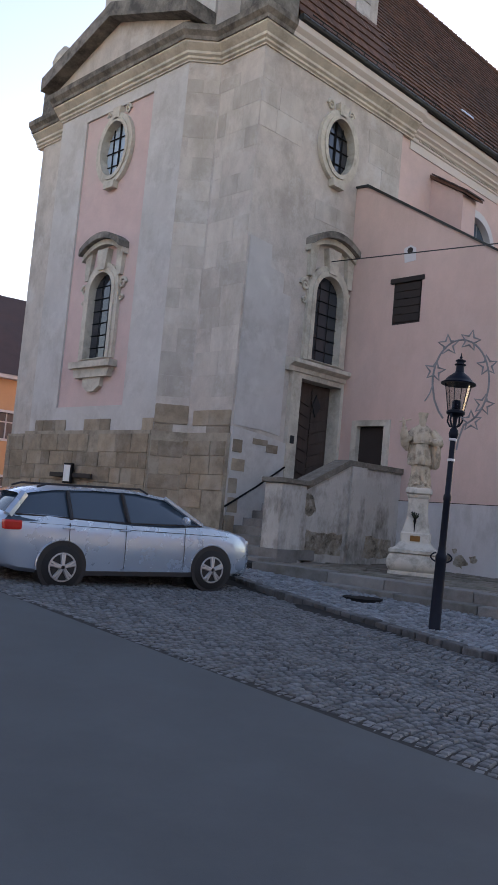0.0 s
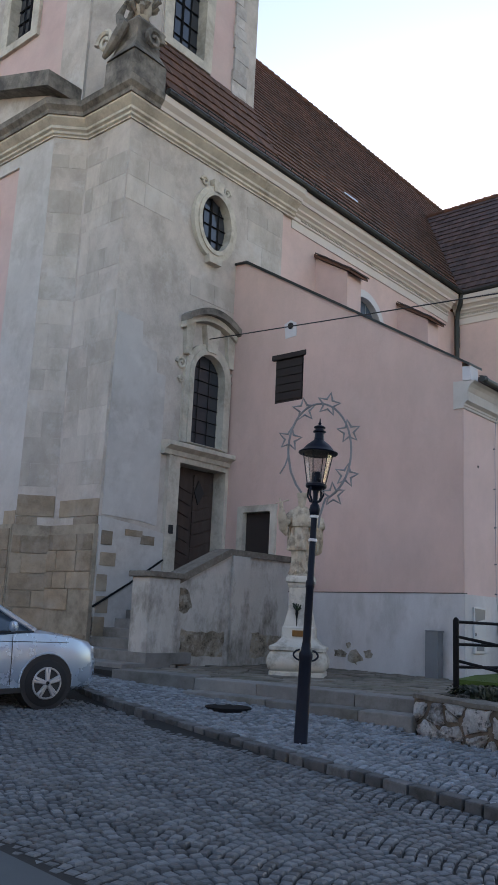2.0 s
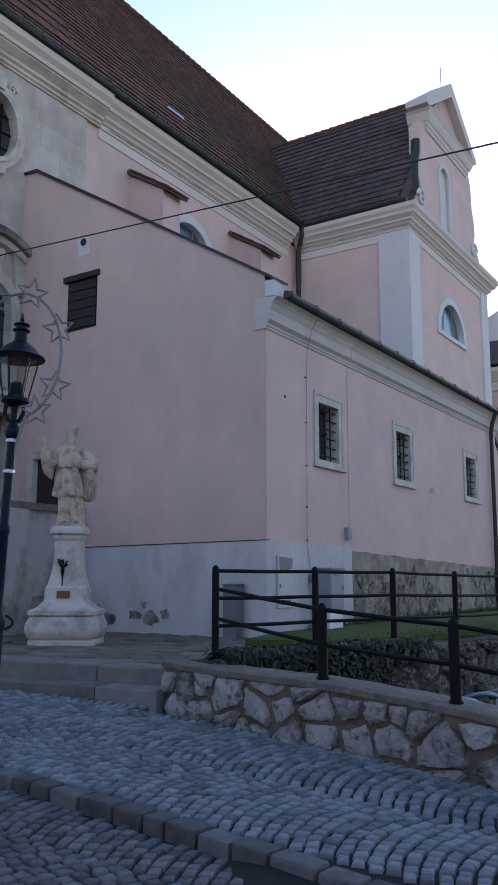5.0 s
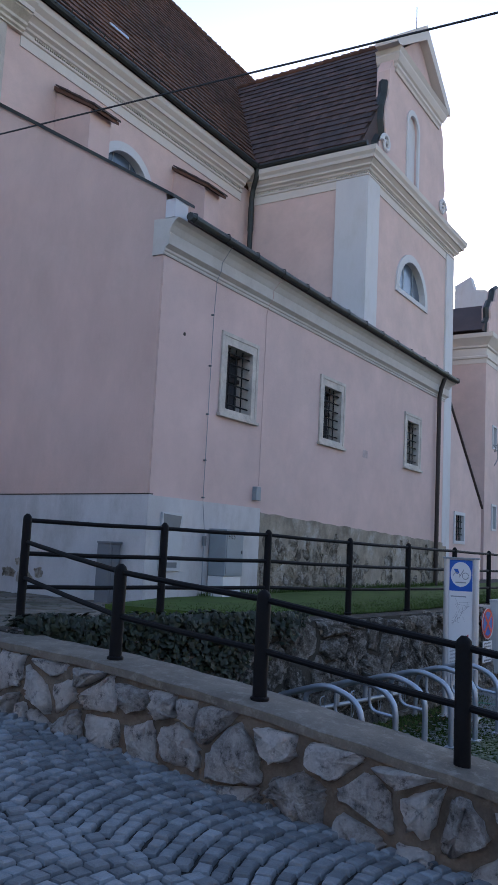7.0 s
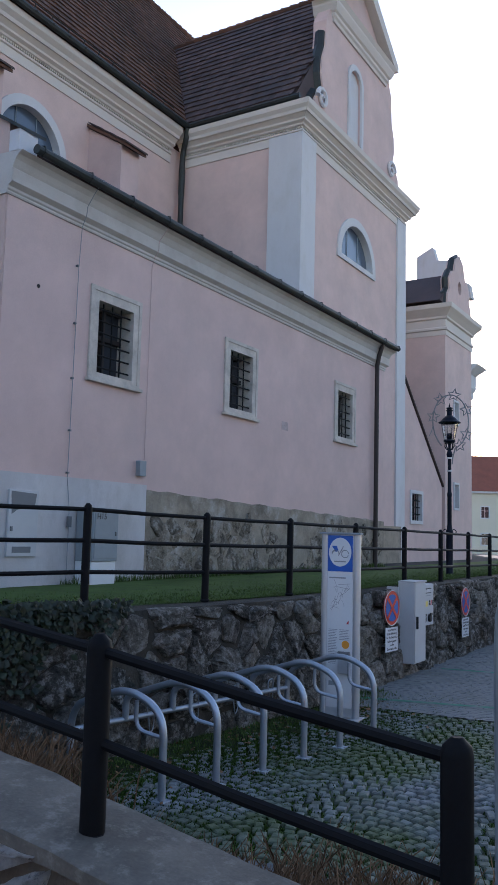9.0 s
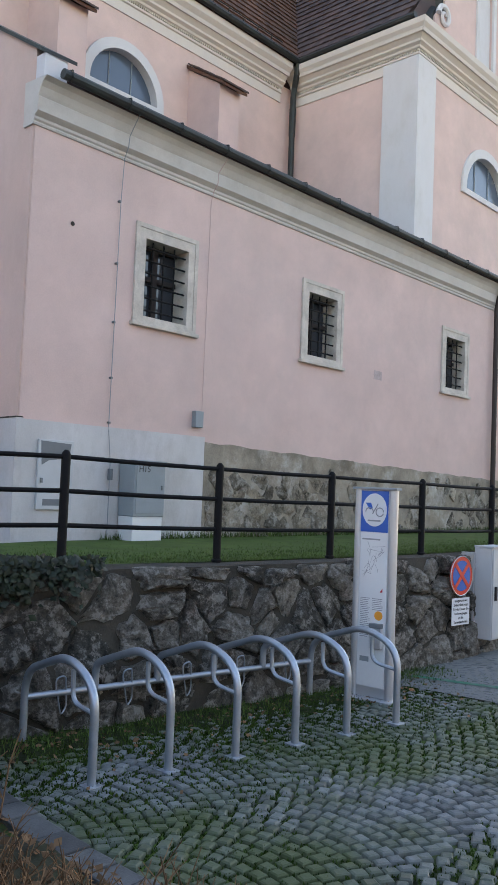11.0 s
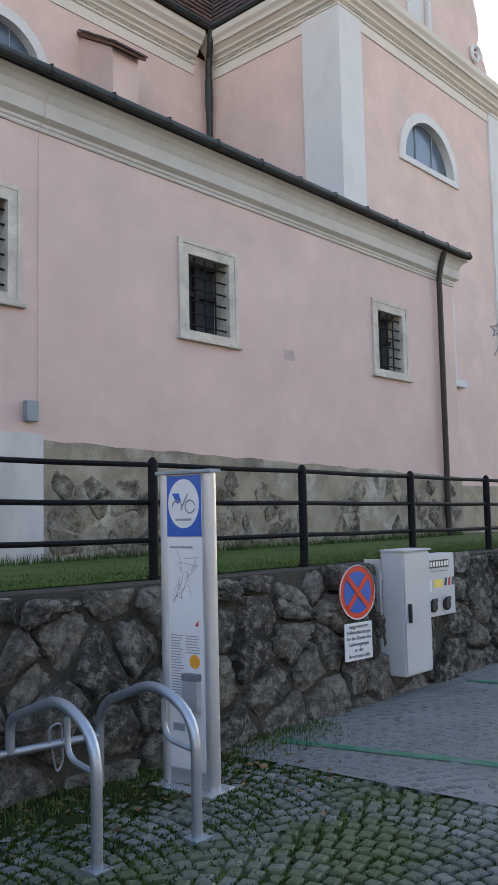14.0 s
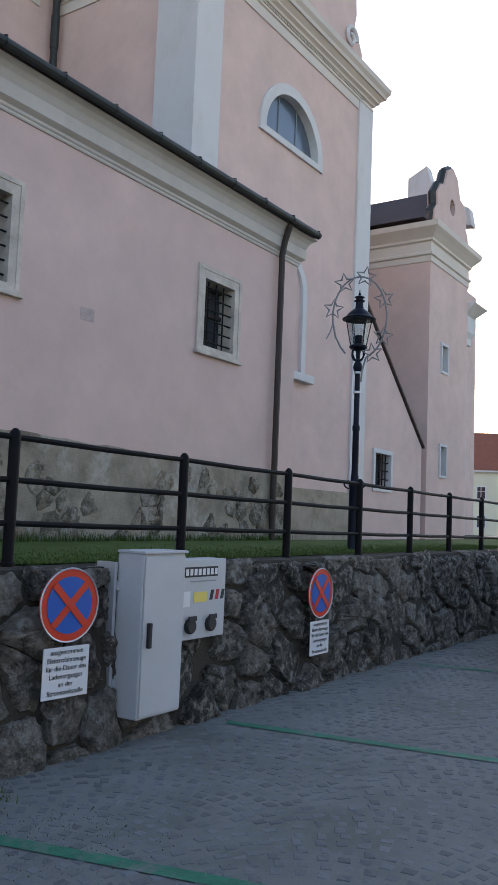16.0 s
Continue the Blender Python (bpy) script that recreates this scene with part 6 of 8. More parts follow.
    # cloak hanging from the lower arm
    blob([(0.05, 3.14), (0.13, 3.2), (0.15, 3.34), (0.13, 3.5), (0.14, 3.66), (0.1, 3.8)], (0.04, -0.25), (0.95, 0.75), 0.5, (-0.03, 0.02), 2)
    blob([(0.04, 3.3), (0.1, 3.36), (0.12, 3.55), (0.08, 3.75)], (0.1, 0.2), (0.9, 0.7), 0.45, (0, 0), 4)
    # head with beard and a four-cornered cap
    blob([(0.035, 4.05), (0.062, 4.1), (0.08, 4.16), (0.085, 4.22), (0.075, 4.28)], (-0.02, 0.03), (1.05, 0.92), 0.05)
    blob([(0.02, 4.02), (0.05, 4.07), (0.05, 4.13)], (-0.075, 0.03), (0.8, 1.0), 0.15)
    blob([(0.083, 4.245), (0.092, 4.26), (0.09, 4.285), (0.105, 4.34), (0.1, 4.35)], (-0.015, 0.03), (1, 1), 0.09)
    # raised arm in a wide sleeve, holding a small cross
    tube(bm, [(0.0, 0.17, 3.96), (-0.05, 0.29, 3.8), (-0.1, 0.36, 3.74), (-0.16, 0.4, 3.86), (-0.2, 0.41, 4.0)], [0.09, 0.105, 0.12, 0.085, 0.05], 12)
    tube(bm, [(-0.2, 0.41, 3.98), (-0.22, 0.42, 4.08), (-0.24, 0.41, 4.13)], [0.035, 0.04, 0.02], 8)
    tube(bm, [(-0.08, 0.37, 3.78), (-0.06, 0.36, 3.62), (-0.03, 0.31, 3.5)], [0.11, 0.085, 0.02], 10)
    tube(bm, [(-0.22, 0.52, 4.1), (-0.25, 0.28, 4.17)], 0.014, 6)
    tube(bm, [(-0.23, 0.45, 4.2), (-0.235, 0.43, 4.06)], 0.014, 6)
    # lower arm bent across, gathering the cloak
    tube(bm, [(0.0, -0.15, 3.96), (0.0, -0.29, 3.8), (-0.07, -0.31, 3.7), (-0.2, -0.2, 3.71), (-0.24, -0.14, 3.74)], [0.09, 0.105, 0.11, 0.08, 0.04], 12)
    for k in range(3):
        tube(bm, [(-0.15 + 0.05 * k, -0.26 - 0.03 * k, 3.68), (-0.14 + 0.06 * k, -0.3 - 0.02 * k, 3.45), (-0.1 + 0.06 * k, -0.28 - 0.04 * k, 3.24)], [0.05, 0.045, 0.012], 8)
    # shoes under the hem
    for y in (-0.09, 0.08):
        tube(bm, [(-0.08, y, 2.8), (-0.2, y * 1.2, 2.8), (-0.24, y * 1.2, 2.79)], [0.05, 0.045, 0.02], 8)
    bmesh.ops.scale(bm, vec=(1.0, 1.0, 0.95), space=Matrix.Translation((0, 0, -2.7)), verts=bm.verts)
    bmesh.ops.rotate(bm, cent=(0, 0, 0), matrix=Matrix.Rotation(radians(38), 3, "Z"), verts=bm.verts)
    st = part("statue", bm, STATUE_M, None, smooth=True)
    st.location = (c[0], c[1], 0)
    tagged(st, "weathered sandstone robed figure raising one arm on a pedestal", "statue")


build_statue()

# ---- street lamps with star garlands ----


def build_lamp():
    lamp = thing("street_lamp", "dark blue-black cast iron lantern post with clear glass", "street lamp", group="lantern lamps")

    def turned(name, profile, material=LAMP_PAINT, sides=16, label=""):
        return part(name, lathe(bmesh.new(), profile, sides=sides), material, lamp, label, smooth=True)

    turned("base", [(0.1, -0.1), (0.1, 0.02), (0.086, 0.05), (0.078, 1.02), (0.088, 1.06), (0.088, 1.1), (0.066, 1.14), (0.056, 1.24)])
    turned("pole", [(0.052, 1.2), (0.05, 1.92), (0.058, 1.94), (0.058, 2.0), (0.044, 2.03), (0.041, 2.86), (0.06, 2.88), (0.074, 2.94), (0.06, 3.0), (0.045, 3.02), (0.03, 3.06), (0.034, 3.16), (0.05, 3.24)])
    for z in (2.52, 2.83):
        turned("collar", [(0.05, z), (0.058, z + 0.005), (0.058, z + 0.035), (0.05, z + 0.04)], ALU, label="bright steel clamp band")
    for s in (-1, 1):
        bm = bmesh.new()
        pts = [(s * (0.08 + 0.075 * math.sin(math.pi * i / 10) ** 0.7), 0, 1.02 + 0.13 * i / 10) for i in range(11)]
        tube(bm, pts, 0.012, 6)
        part("bracket", bm, LAMP_PAINT, lamp)
    for k in range(4):
        a = math.pi / 2 * k + 0.78
        ca, sa = math.cos(a), math.sin(a)
        path = [(0.03 * ca, 0.03 * sa, 3.05), (0.08 * ca, 0.08 * sa, 3.06), (0.125 * ca, 0.125 * sa, 3.13), (0.12 * ca, 0.12 * sa, 3.21), (0.09 * ca, 0.09 * sa, 3.26)]
        part("bracket", tube(bmesh.new(), path, 0.014, 6), LAMP_PAINT, lamp)
    turned("lantern_base", [(0.05, 3.2), (0.125, 3.235), (0.14, 3.25), (0.14, 3.28), (0.12, 3.295)], sides=12)
    glass_ob = turned("lantern_glass", [(0.118, 3.29), (0.198, 3.72), (0.193, 3.72), (0.113, 3.29)], CLEAR, sides=6, label="clear tapering glass")
    glass_ob.visible_shadow = False
    for k in range(6):
        a = math.pi / 3 * k
        part("lantern_rib", tube(bmesh.new(), [(0.12 * math.cos(a), 0.12 * math.sin(a), 3.28), (0.203 * math.cos(a), 0.203 * math.sin(a), 3.73)], 0.007, 5), LAMP_PAINT, lamp)
    turned("bulb_holder", [(0.062, 3.28), (0.066, 3.31), (0.066, 3.43), (0.052, 3.45)])
    turned("roof", [(0.21, 3.7), (0.255, 3.7), (0.262, 3.712), (0.25, 3.725), (0.21, 3.745), (0.19, 3.775), (0.15, 3.82), (0.1, 3.86), (0.068, 3.885), (0.062, 3.91), (0.058, 3.99), (0.085, 4.0), (0.085, 4.012), (0.056, 4.02), (0.056, 4.05), (0.078, 4.06), (0.076, 4.072), (0.04, 4.09), (0.018, 4.1), (0.022, 4.125), (0.01, 4.14), (0.006, 4.19)], sides=24)
    return lamp


def star_garland():
    """Open ring of tube with six outlined stars, strapped to a lamp; it lies in the local x-z plane."""
    g = thing("star_garland", "silver-grey tube ring with six outlined stars strapped to a lamp", "decoration", group="star garlands")
    c, rx, rz = (0.0, 3.72), 0.41, 0.66
    pts = []
    for i in range(31):
        a = radians(-74 + 262 * i / 30)
        pts.append((c[0] + rx * math.cos(a), -0.1 - 0.05 * math.sin(i * 0.2), c[1] + rz * math.sin(a)))
    pts = [(0.05, -0.05, 2.7), (0.06, -0.07, 2.86)] + pts + [(-0.36, -0.1, 3.4), (-0.28, -0.09, 3.24), (-0.2, -0.08, 3.14)]
    part("ring", tube(bmesh.new(), pts, 0.015, 6), STAR_M, g)
    part("tail", tube(bmesh.new(), [(-0.41, -0.1, 3.6), (-0.44, -0.1, 3.48), (-0.5, -0.1, 3.36)], 0.011, 5), STAR_M, g)
    for a, spin in ((-60, 8), (-27, -6), (27, 12), (79, -8), (126, 10), (170, -5)):
        sx, sz = c[0] + rx * math.cos(radians(a)), c[1] + rz * math.sin(radians(a))
        loop = []
        for k in range(10):
            r = 0.155 if k % 2 == 0 else 0.066
            b = radians(90 + 36 * k + spin)
            loop.append((sx + r * math.cos(b), -0.13 - 0.02 * math.sin(b), sz + r * math.sin(b)))
        part("star", tube(bmesh.new(), loop, 0.0165, 6, closed=True), STAR_M, g)
    return g


lamp_one, star_one = build_lamp(), star_garland()
spots = [((10.31, 6.5, 0.5), -44, 3.0), ((27.6, 5.1, 0.98), -60, 0.0), ((43.4, 7.4, 0.9), -60, 0.0)]
for i, (p, turn, lean) in enumerate(spots):
    m = Matrix.Translation(p) @ Matrix.Rotation(radians(lean), 4, "Y") @ pose(0, 0, 0, 0, 0, turn) @ Matrix.Diagonal((0.97, 0.97, 0.958, 1.0))
    if i:
        copy_thing(lamp_one, m)
        copy_thing(star_one, m)
    else:
        lamp_one.matrix_world = m
        star_one.matrix_world = m

# ---- parked cars ----
CAR_GREEN = mat("dark_green_car_paint", (0.008, 0.022, 0.014), 0.25, metal=0.3, vary=0.02, scale=2, fine=30, bump=0, coat=0.8)


def build_car(label, paint, m):
    car = thing("estate_car", label, "car")
    # stations from the nose: x, bottom, bonnet or belt height, half width
    st = [(0.0, 0.32, 0.64, 0.54), (0.05, 0.24, 0.75, 0.70), (0.18, 0.2, 0.84, 0.80), (0.5, 0.19, 0.92, 0.85), (0.9, 0.19, 0.98, 0.86), (1.15, 0.19, 0.99, 0.865), (1.6, 0.19, 0.96, 0.87), (2.3, 0.19, 0.97, 0.87), (3.0, 0.19, 1.01, 0.87), (3.6, 0.2, 1.05, 0.86), (4.0, 0.24, 1.06, 0.83), (4.22, 0.3, 1.04, 0.78), (4.3, 0.36, 0.98, 0.70)]
    bm = bmesh.new()
    rings = []
    for x, z0, z1, w in st:
        h = z1 - z0
        sec = [(0, z0), (w - 0.1, z0), (w - 0.02, z0 + 0.06), (w, z0 + h * 0.35), (w + 0.012, z0 + h * 0.62), (w - 0.005, z0 + h * 0.8), (w - 0.03, z1 - 0.02), (w - 0.1, z1 + 0.01), (0, z1 + 0.05)]
        sec = sec + [(-a, b) for a, b in reversed(sec[1:-1])]
        rings.append([bm.verts.new((x, a, b)) for a, b in sec])
    k = len(rings[0])
    for a, b in zip(rings, rings[1:]):
        for j in range(k):
            bm.faces.new((a[j], a[(j + 1) % k], b[(j + 1) % k], b[j]))
    bm.faces.new(rings[0])
    bm.faces.new(rings[-1][::-1])
    body = part("body", bm, paint, car, smooth=True)
    # cabin: glass house, painted roof and pillars
    top = [(0.98, 1.0, 0.79), (1.35, 1.24, 0.73), (1.72, 1.42, 0.66), (2.2, 1.47, 0.63), (2.9, 1.47, 0.62), (3.5, 1.44, 0.61), (3.85, 1.38, 0.61), (4.08, 1.2, 0.66), (4.24, 1.0, 0.72)]
    bm = bmesh.new()
    rings = []
    for x, z, w in top:
        rings.append([bm.verts.new((x, a, b)) for a, b in ((-0.835, 0.95), (-w, z - 0.05), (-w + 0.08, z), (0, z + 0.02), (w - 0.08, z), (w, z - 0.05), (0.835, 0.95))])
    for a, b in zip(rings, rings[1:]):
        for j in range(6):
            bm.faces.new((a[j], a[j + 1], b[j + 1], b[j]))
    bm.faces.new(rings[0])
    bm.faces.new(rings[-1][::-1])
    part("glasshouse", bm, CAR_GLASS, body, "car glass with blue sky reflection in its colour", smooth=True)
    bm = bmesh.new()
    rings = []
    for x, z, w in ((1.66, 1.405, 0.685), (2.2, 1.485, 0.645), (2.9, 1.486, 0.635), (3.5, 1.457, 0.625), (3.86, 1.4, 0.625), (4.02, 1.34, 0.63)):
        rings.append([bm.verts.new((x, a, b)) for a, b in ((-w, z - 0.05), (-w + 0.09, z), (0, z + 0.02), (w - 0.09, z), (w, z - 0.05))])
    for a, b in zip(rings, rings[1:]):
        for j in range(4):
            bm.faces.new((a[j], a[j + 1], b[j + 1], b[j]))
    part("roof", bm, paint, body, smooth=True)
    for s in (-1, 1):
        part("roof_rail", tube(bmesh.new(), [(1.95, s * 0.6, 1.44), (2.1, s * 0.6, 1.51), (3.6, s * 0.58, 1.49), (3.75, s * 0.58, 1.44)], 0.016, 6), BLACK_PLASTIC, body)
        for (xa, za, ya), (xb, zb, yb), r in (((1.04, 1.0, 0.8), (1.7, 1.4, 0.685), 0.035), ((2.36, 0.99, 0.85), (2.42, 1.42, 0.655), 0.035), ((3.28, 1.0, 0.85), (3.3, 1.4, 0.645), 0.03), ((4.2, 1.02, 0.76), (3.95, 1.33, 0.64), 0.07)):
            part("pillar", tube(bmesh.new(), [(xa, s * ya, za), (xb, s * yb, zb)], r, 6), BLACK_PLASTIC if r < 0.06 and xa > 2 and xa < 4 else paint, body)
        part("window_trim", tube(bmesh.new(), [(1.08, s * 0.85, 0.99), (2.4, s * 0.862, 0.985), (4.1, s * 0.8, 1.04)], 0.012, 6), BLACK_PLASTIC, body)
        part("mirror", lathe(bmesh.new(), [(0.02, -0.07), (0.075, -0.05), (0.09, 0.0), (0.07, 0.06), (0.02, 0.075)], (1.42, s * 0.95, 1.06), 12, (0.7, 1.1)), paint, body, smooth=True)
        part("head_lamp", boxes((0.1, s * 0.5, 0.68, 0.4, s * 0.765, 0.79), bevel=0.03), HEAD_GLASS, body, "clear headlamp")
        part("fog_lamp", boxes((0.04, s * 0.46, 0.36, 0.12, s * 0.64, 0.43), bevel=0.015), HEAD_GLASS, body)
        part("tail_lamp", boxes((4.0, s * 0.66, 0.82, 4.26, s * 0.85, 0.96), bevel=0.03), TAIL_RED, body, "red tail lamp")
        for x in (2.35, 3.25):
            part("door_handle", boxes((x - 0.02, s * 0.875, 0.86, x + 0.16, s * 0.9, 0.885), bevel=0.008), paint, body)
        for x in (1.38, 2.4, 3.3):
            part("door_seam", tube(bmesh.new(), [(x, s * 0.874, 0.3), (x, s * 0.886, 0.6), (x, s * 0.87, 0.95)], 0.005, 4), BLACK_PLASTIC, body)
        part("sill_strip", boxes((1.2, s * 0.855, 0.19, 3.1, s * 0.872, 0.26), bevel=0.006), BLACK_PLASTIC, body)
        # dark tube drawn for the shading of the shoulder crease
        part("shoulder_crease_shade", tube(bmesh.new(), [(0.55, s * 0.846, 0.84), (1.3, s * 0.868, 0.862), (2.4, s * 0.872, 0.885), (3.9, s * 0.838, 0.93)], 0.004, 4), BLACK_PLASTIC, body)
        for x in (0.86, 3.38):
            bm = bmesh.new()
            pts = [(x + 0.385 * math.cos(radians(a)), s * 0.868, 0.32 + 0.385 * math.sin(radians(a))) for a in range(-8, 190, 9)]
            tube(bm, pts, 0.013, 6)
            part("wheel_arch", bm, paint, body)
            # black cylinder flush with the body stands for the shaded arch gap
            bm = bmesh.new()
            tube(bm, [(x, s * 0.6, 0.32), (x, s * 0.884, 0.32)], 0.372, 28)
            part("wheel_gap_shade", bm, BLACK_PLASTIC, body)
            w = part("wheel", tube(bmesh.new(), [(x, s * 0.7, 0.31), (x, s * 0.72, 0.31), (x, s * 0.885, 0.31), (x, s * 0.9, 0.31)], [0.28, 0.31, 0.31, 0.285], 32), TYRE, car, smooth=True)
            part("rim", tube(bmesh.new(), [(x, s * 0.86, 0.31), (x, s * 0.905, 0.31), (x, s * 0.902, 0.31)], [0.215, 0.205, 0.19], 28), BLACK_PLASTIC, w)
            for q in range(5):
                a = radians(72 * q + 17)
                for da in (-0.13, 0.13):
                    part("spoke", tube(bmesh.new(), [(x + 0.03 * math.cos(a), s * 0.915, 0.31 + 0.03 * math.sin(a)), (x + 0.2 * math.cos(a + da), s * 0.912, 0.31 + 0.2 * math.sin(a + da))], [0.03, 0.022], 6), RIM, w)
            part("rim_ring", tube(bmesh.new(), [(x + 0.2 * math.cos(i * 0.2244), s * 0.905, 0.31 + 0.2 * math.sin(i * 0.2244)) for i in range(28)], 0.014, 6, closed=True), RIM, w)
    part("grille", boxes((-0.01, -0.42, 0.6, 0.06, 0.42, 0.7), bevel=0.01), BLACK_PLASTIC, body)
    part("bumper_grille", boxes((0.0, -0.5, 0.28, 0.08, 0.5, 0.4), bevel=0.01), BLACK_PLASTIC, body)
    part("number_plate", boxes((-0.015, -0.26, 0.46, 0.02, 0.26, 0.56), bevel=0.004), PAPER, body)
    part("rear_bumper", boxes((4.2, -0.7, 0.3, 4.34, 0.7, 0.52), bevel=0.03), BLACK_PLASTIC, body)
    # nose points to the church side; wheels rest on the slope
    car.matrix_world = m


build_car("silver-blue estate car parked on the cobbles", CAR_PAINT, pose(10.2, 10.68, street(9, 10.6) + 0.01, 0, 1.2, 169))
build_car("dark green car parked by the stone wall", CAR_GREEN, pose(26.9, 1.95, top_height(29, 2) + 0.01, 0, 0, 0))

# ---- bicycle stand, information pillar ----
RACK_FEET = ((14.92, 3.33), (15.51, 3.22), (16.10, 3.12), (16.70, 3.03), (17.25, 2.92), (17.86, 2.82))


def rounded(pts, r, n=5):
    """A line with its corners rounded."""
    pts = [Vector(p) for p in pts]
    out = [pts[0]]
    for a, b, c in zip(pts, pts[1:], pts[2:]):
        u, v = (a - b), (c - b)
        k = min(r, u.length * 0.45, v.length * 0.45)
        p, q = b + u.normalized() * k, b + v.normalized() * k
        for i in range(n + 1):
            t = i / n
            out.append(p.lerp(b, t).lerp(b.lerp(q, t), t))
    return out + [pts[-1]]


def build_rack():
    rack = thing("bicycle_rack", "galvanised steel bicycle rack of six bent tube hoops", "bicycle rack")
    n = len(RACK_FEET)
    back = []
    for i, (x, y) in enumerate(RACK_FEET):
        z = top_height(x, y)
        bx, by = x + 0.19, y + 1.12
        back.append((bx, by))
        leg = -0.02 if i == 0 else 0.36
        path = [(x, y, z - 0.02), (x, y, 0.43), (x + 0.06, y + 0.4, 0.57), (bx, by, 0.33), (bx, by, z - 0.02 if i in (0, n - 1) else 0.12)]
        hoop = part("hoop", tube(bmesh.new(), rounded(path, 0.2, 6), 0.031, 12), GALV, rack, smooth=True)
        part("foot_plate", boxes((x - 0.06, y - 0.06, z - 0.02, x + 0.06, y + 0.06, z + 0.008), bevel=0.003), GALV, hoop)
        loop = [(x + 0.035, y + 0.3, 0.49), (x + 0.035, y + 0.3, 0.27), (x + 0.02, y + 0.02, 0.24)]
        part("frame_loop", tube(bmesh.new(), rounded(loop, 0.1, 5), 0.017, 8), GALV, hoop, smooth=True)
        if i < n - 1:
            hx, hy = bx + 0.3, by - 0.06
            part("chain_eye", tube(bmesh.new(), rounded([(hx - 0.05, hy, 0.14), (hx - 0.06, hy, 0.24), (hx + 0.02, hy - 0.02, 0.26), (hx + 0.05, hy, 0.0), (hx + 0.0, hy, -0.06), (hx - 0.04, hy, 0.12)], 0.05, 4), 0.007, 6), GALV, rack)
    a, b = back[0], back[-1]
    part("cross_tube", tube(bmesh.new(), [(a[0], a[1], 0.12), (b[0], b[1], 0.12)], 0.027, 12), GALV, rack, smooth=True)


build_rack()


def text_part(words, size, m, material, parent, name="writing", align="CENTER"):
    cu = bpy.data.curves.new("writing", "FONT")
    cu.body, cu.size, cu.align_x, cu.align_y, cu.extrude = words, size, align, "CENTER", 0.0006
    tmp = bpy.data.objects.new("writing", cu)
    scene.collection.objects.link(tmp)
    me = bpy.data.meshes.new_from_object(tmp.evaluated_get(bpy.context.evaluated_depsgraph_get()))
    bpy.data.objects.remove(tmp)
    me.materials.clear()
    me.materials.append(material)
    ob = new(name, me)
    ob.parent = parent
    ob.matrix_basis = m
    return ob


def build_pillar():
    """Local frame: x across the panel, y out of it to the front (negative), z up."""
    x, y = 18.45, 3.48
    z = top_height(x, y)
    p = thing("information_pillar", "tall aluminium bike-hire information pillar with a printed panel", "information pillar", pose(x, y, z, 0, 0, -84))
    H = 2.06
    part("foot_plate", boxes((-0.26, -0.13, -0.02, 0.26, 0.13, 0.012), bevel=0.004), ALU, p)
    for s in (-1, 1):
        part("side_profile", tube(bmesh.new(), [(s * 0.19, 0, 0), (s * 0.19, 0, H)], [0.045, 0.045], 14), ALU, p, smooth=True)
    part("core", boxes((-0.19, -0.03, 0.02, 0.19, 0.03, H), bevel=0.003), ALU, p)
    part("top_cap", boxes((-0.245, -0.06, H, 0.245, 0.06, H + 0.025), bevel=0.006), GREY_BOX2, p)
    sheet = part("panel_sheet", boxes((-0.15, -0.038, 0.12, 0.15, -0.03, H - 0.01)), PAPER, p, "white printed panel")
    part("blue_field", boxes((-0.15, -0.042, H - 0.42, 0.15, -0.038, H - 0.01)), BLUE, sheet)
    part("disc", slab_of(ellipse(0, H - 0.2, 0.135, 0.165, 32), 0.003, (0, -0.045, 0), **SOUTH), PAPER, sheet)
    bm = bmesh.new()
    for c, r in ((0.06, 0.042), (-0.055, 0.042)):
        tube(bm, [(c + r * math.cos(i * 0.35), -0.047, H - 0.22 + r * math.sin(i * 0.35)) for i in range(18 if c > 0 else 10)][::-1 if c > 0 else 1], 0.005, 4)
    tube(bm, [(-0.02, -0.047, H - 0.24), (0.02, -0.047, H - 0.17), (0.04, -0.047, H - 0.135)], 0.005, 4)
    part("emblem", bm, INK_GREY, sheet)
    part("emblem_leaf", slab_of([(-0.1, H - 0.13), (-0.05, H - 0.2), (-0.02, H - 0.18), (-0.04, H - 0.13)], 0.002, (0, -0.048, 0), **SOUTH), BLUE, sheet)
    part("emblem_bar", boxes((-0.07, -0.047, H - 0.315, 0.07, -0.044, H - 0.3)), INK_GREY, sheet)
    rnd = random.Random(31)
    bm = bmesh.new()
    for i in range(16):
        cx, cz, a = rnd.uniform(-0.08, 0.08), 1.36 + rnd.uniform(-0.13, 0.14), rnd.uniform(0, 3.1)
        ln = rnd.uniform(0.03, 0.09)
        tube(bm, [(cx - ln * math.cos(a), -0.039, cz - ln * math.sin(a)), (cx + 0.01, -0.039, cz), (cx + ln * math.cos(a), -0.039, cz + ln * math.sin(a))], 0.0018, 4)
    tagged(part("map_lines", bm, INK_GREY, sheet), kind="stuff")
    bm = bmesh.new()
    for i in range(22):
        box(bm, -0.13, -0.0395, 0.98 - 0.018 * i, -0.02 - rnd.uniform(0, 0.03), -0.038, 0.986 - 0.018 * i)
    for i in range(7):
        box(bm, 0.0, -0.0395, 0.98 - 0.018 * i, 0.12 - rnd.uniform(0, 0.03), -0.038, 0.986 - 0.018 * i)
    tagged(part("text_lines", bm, INK_GREY, sheet), kind="stuff")
    part("heading_bar", boxes((-0.13, -0.0395, 1.56, 0.07, -0.038, 1.575)), INK_GREY, sheet)
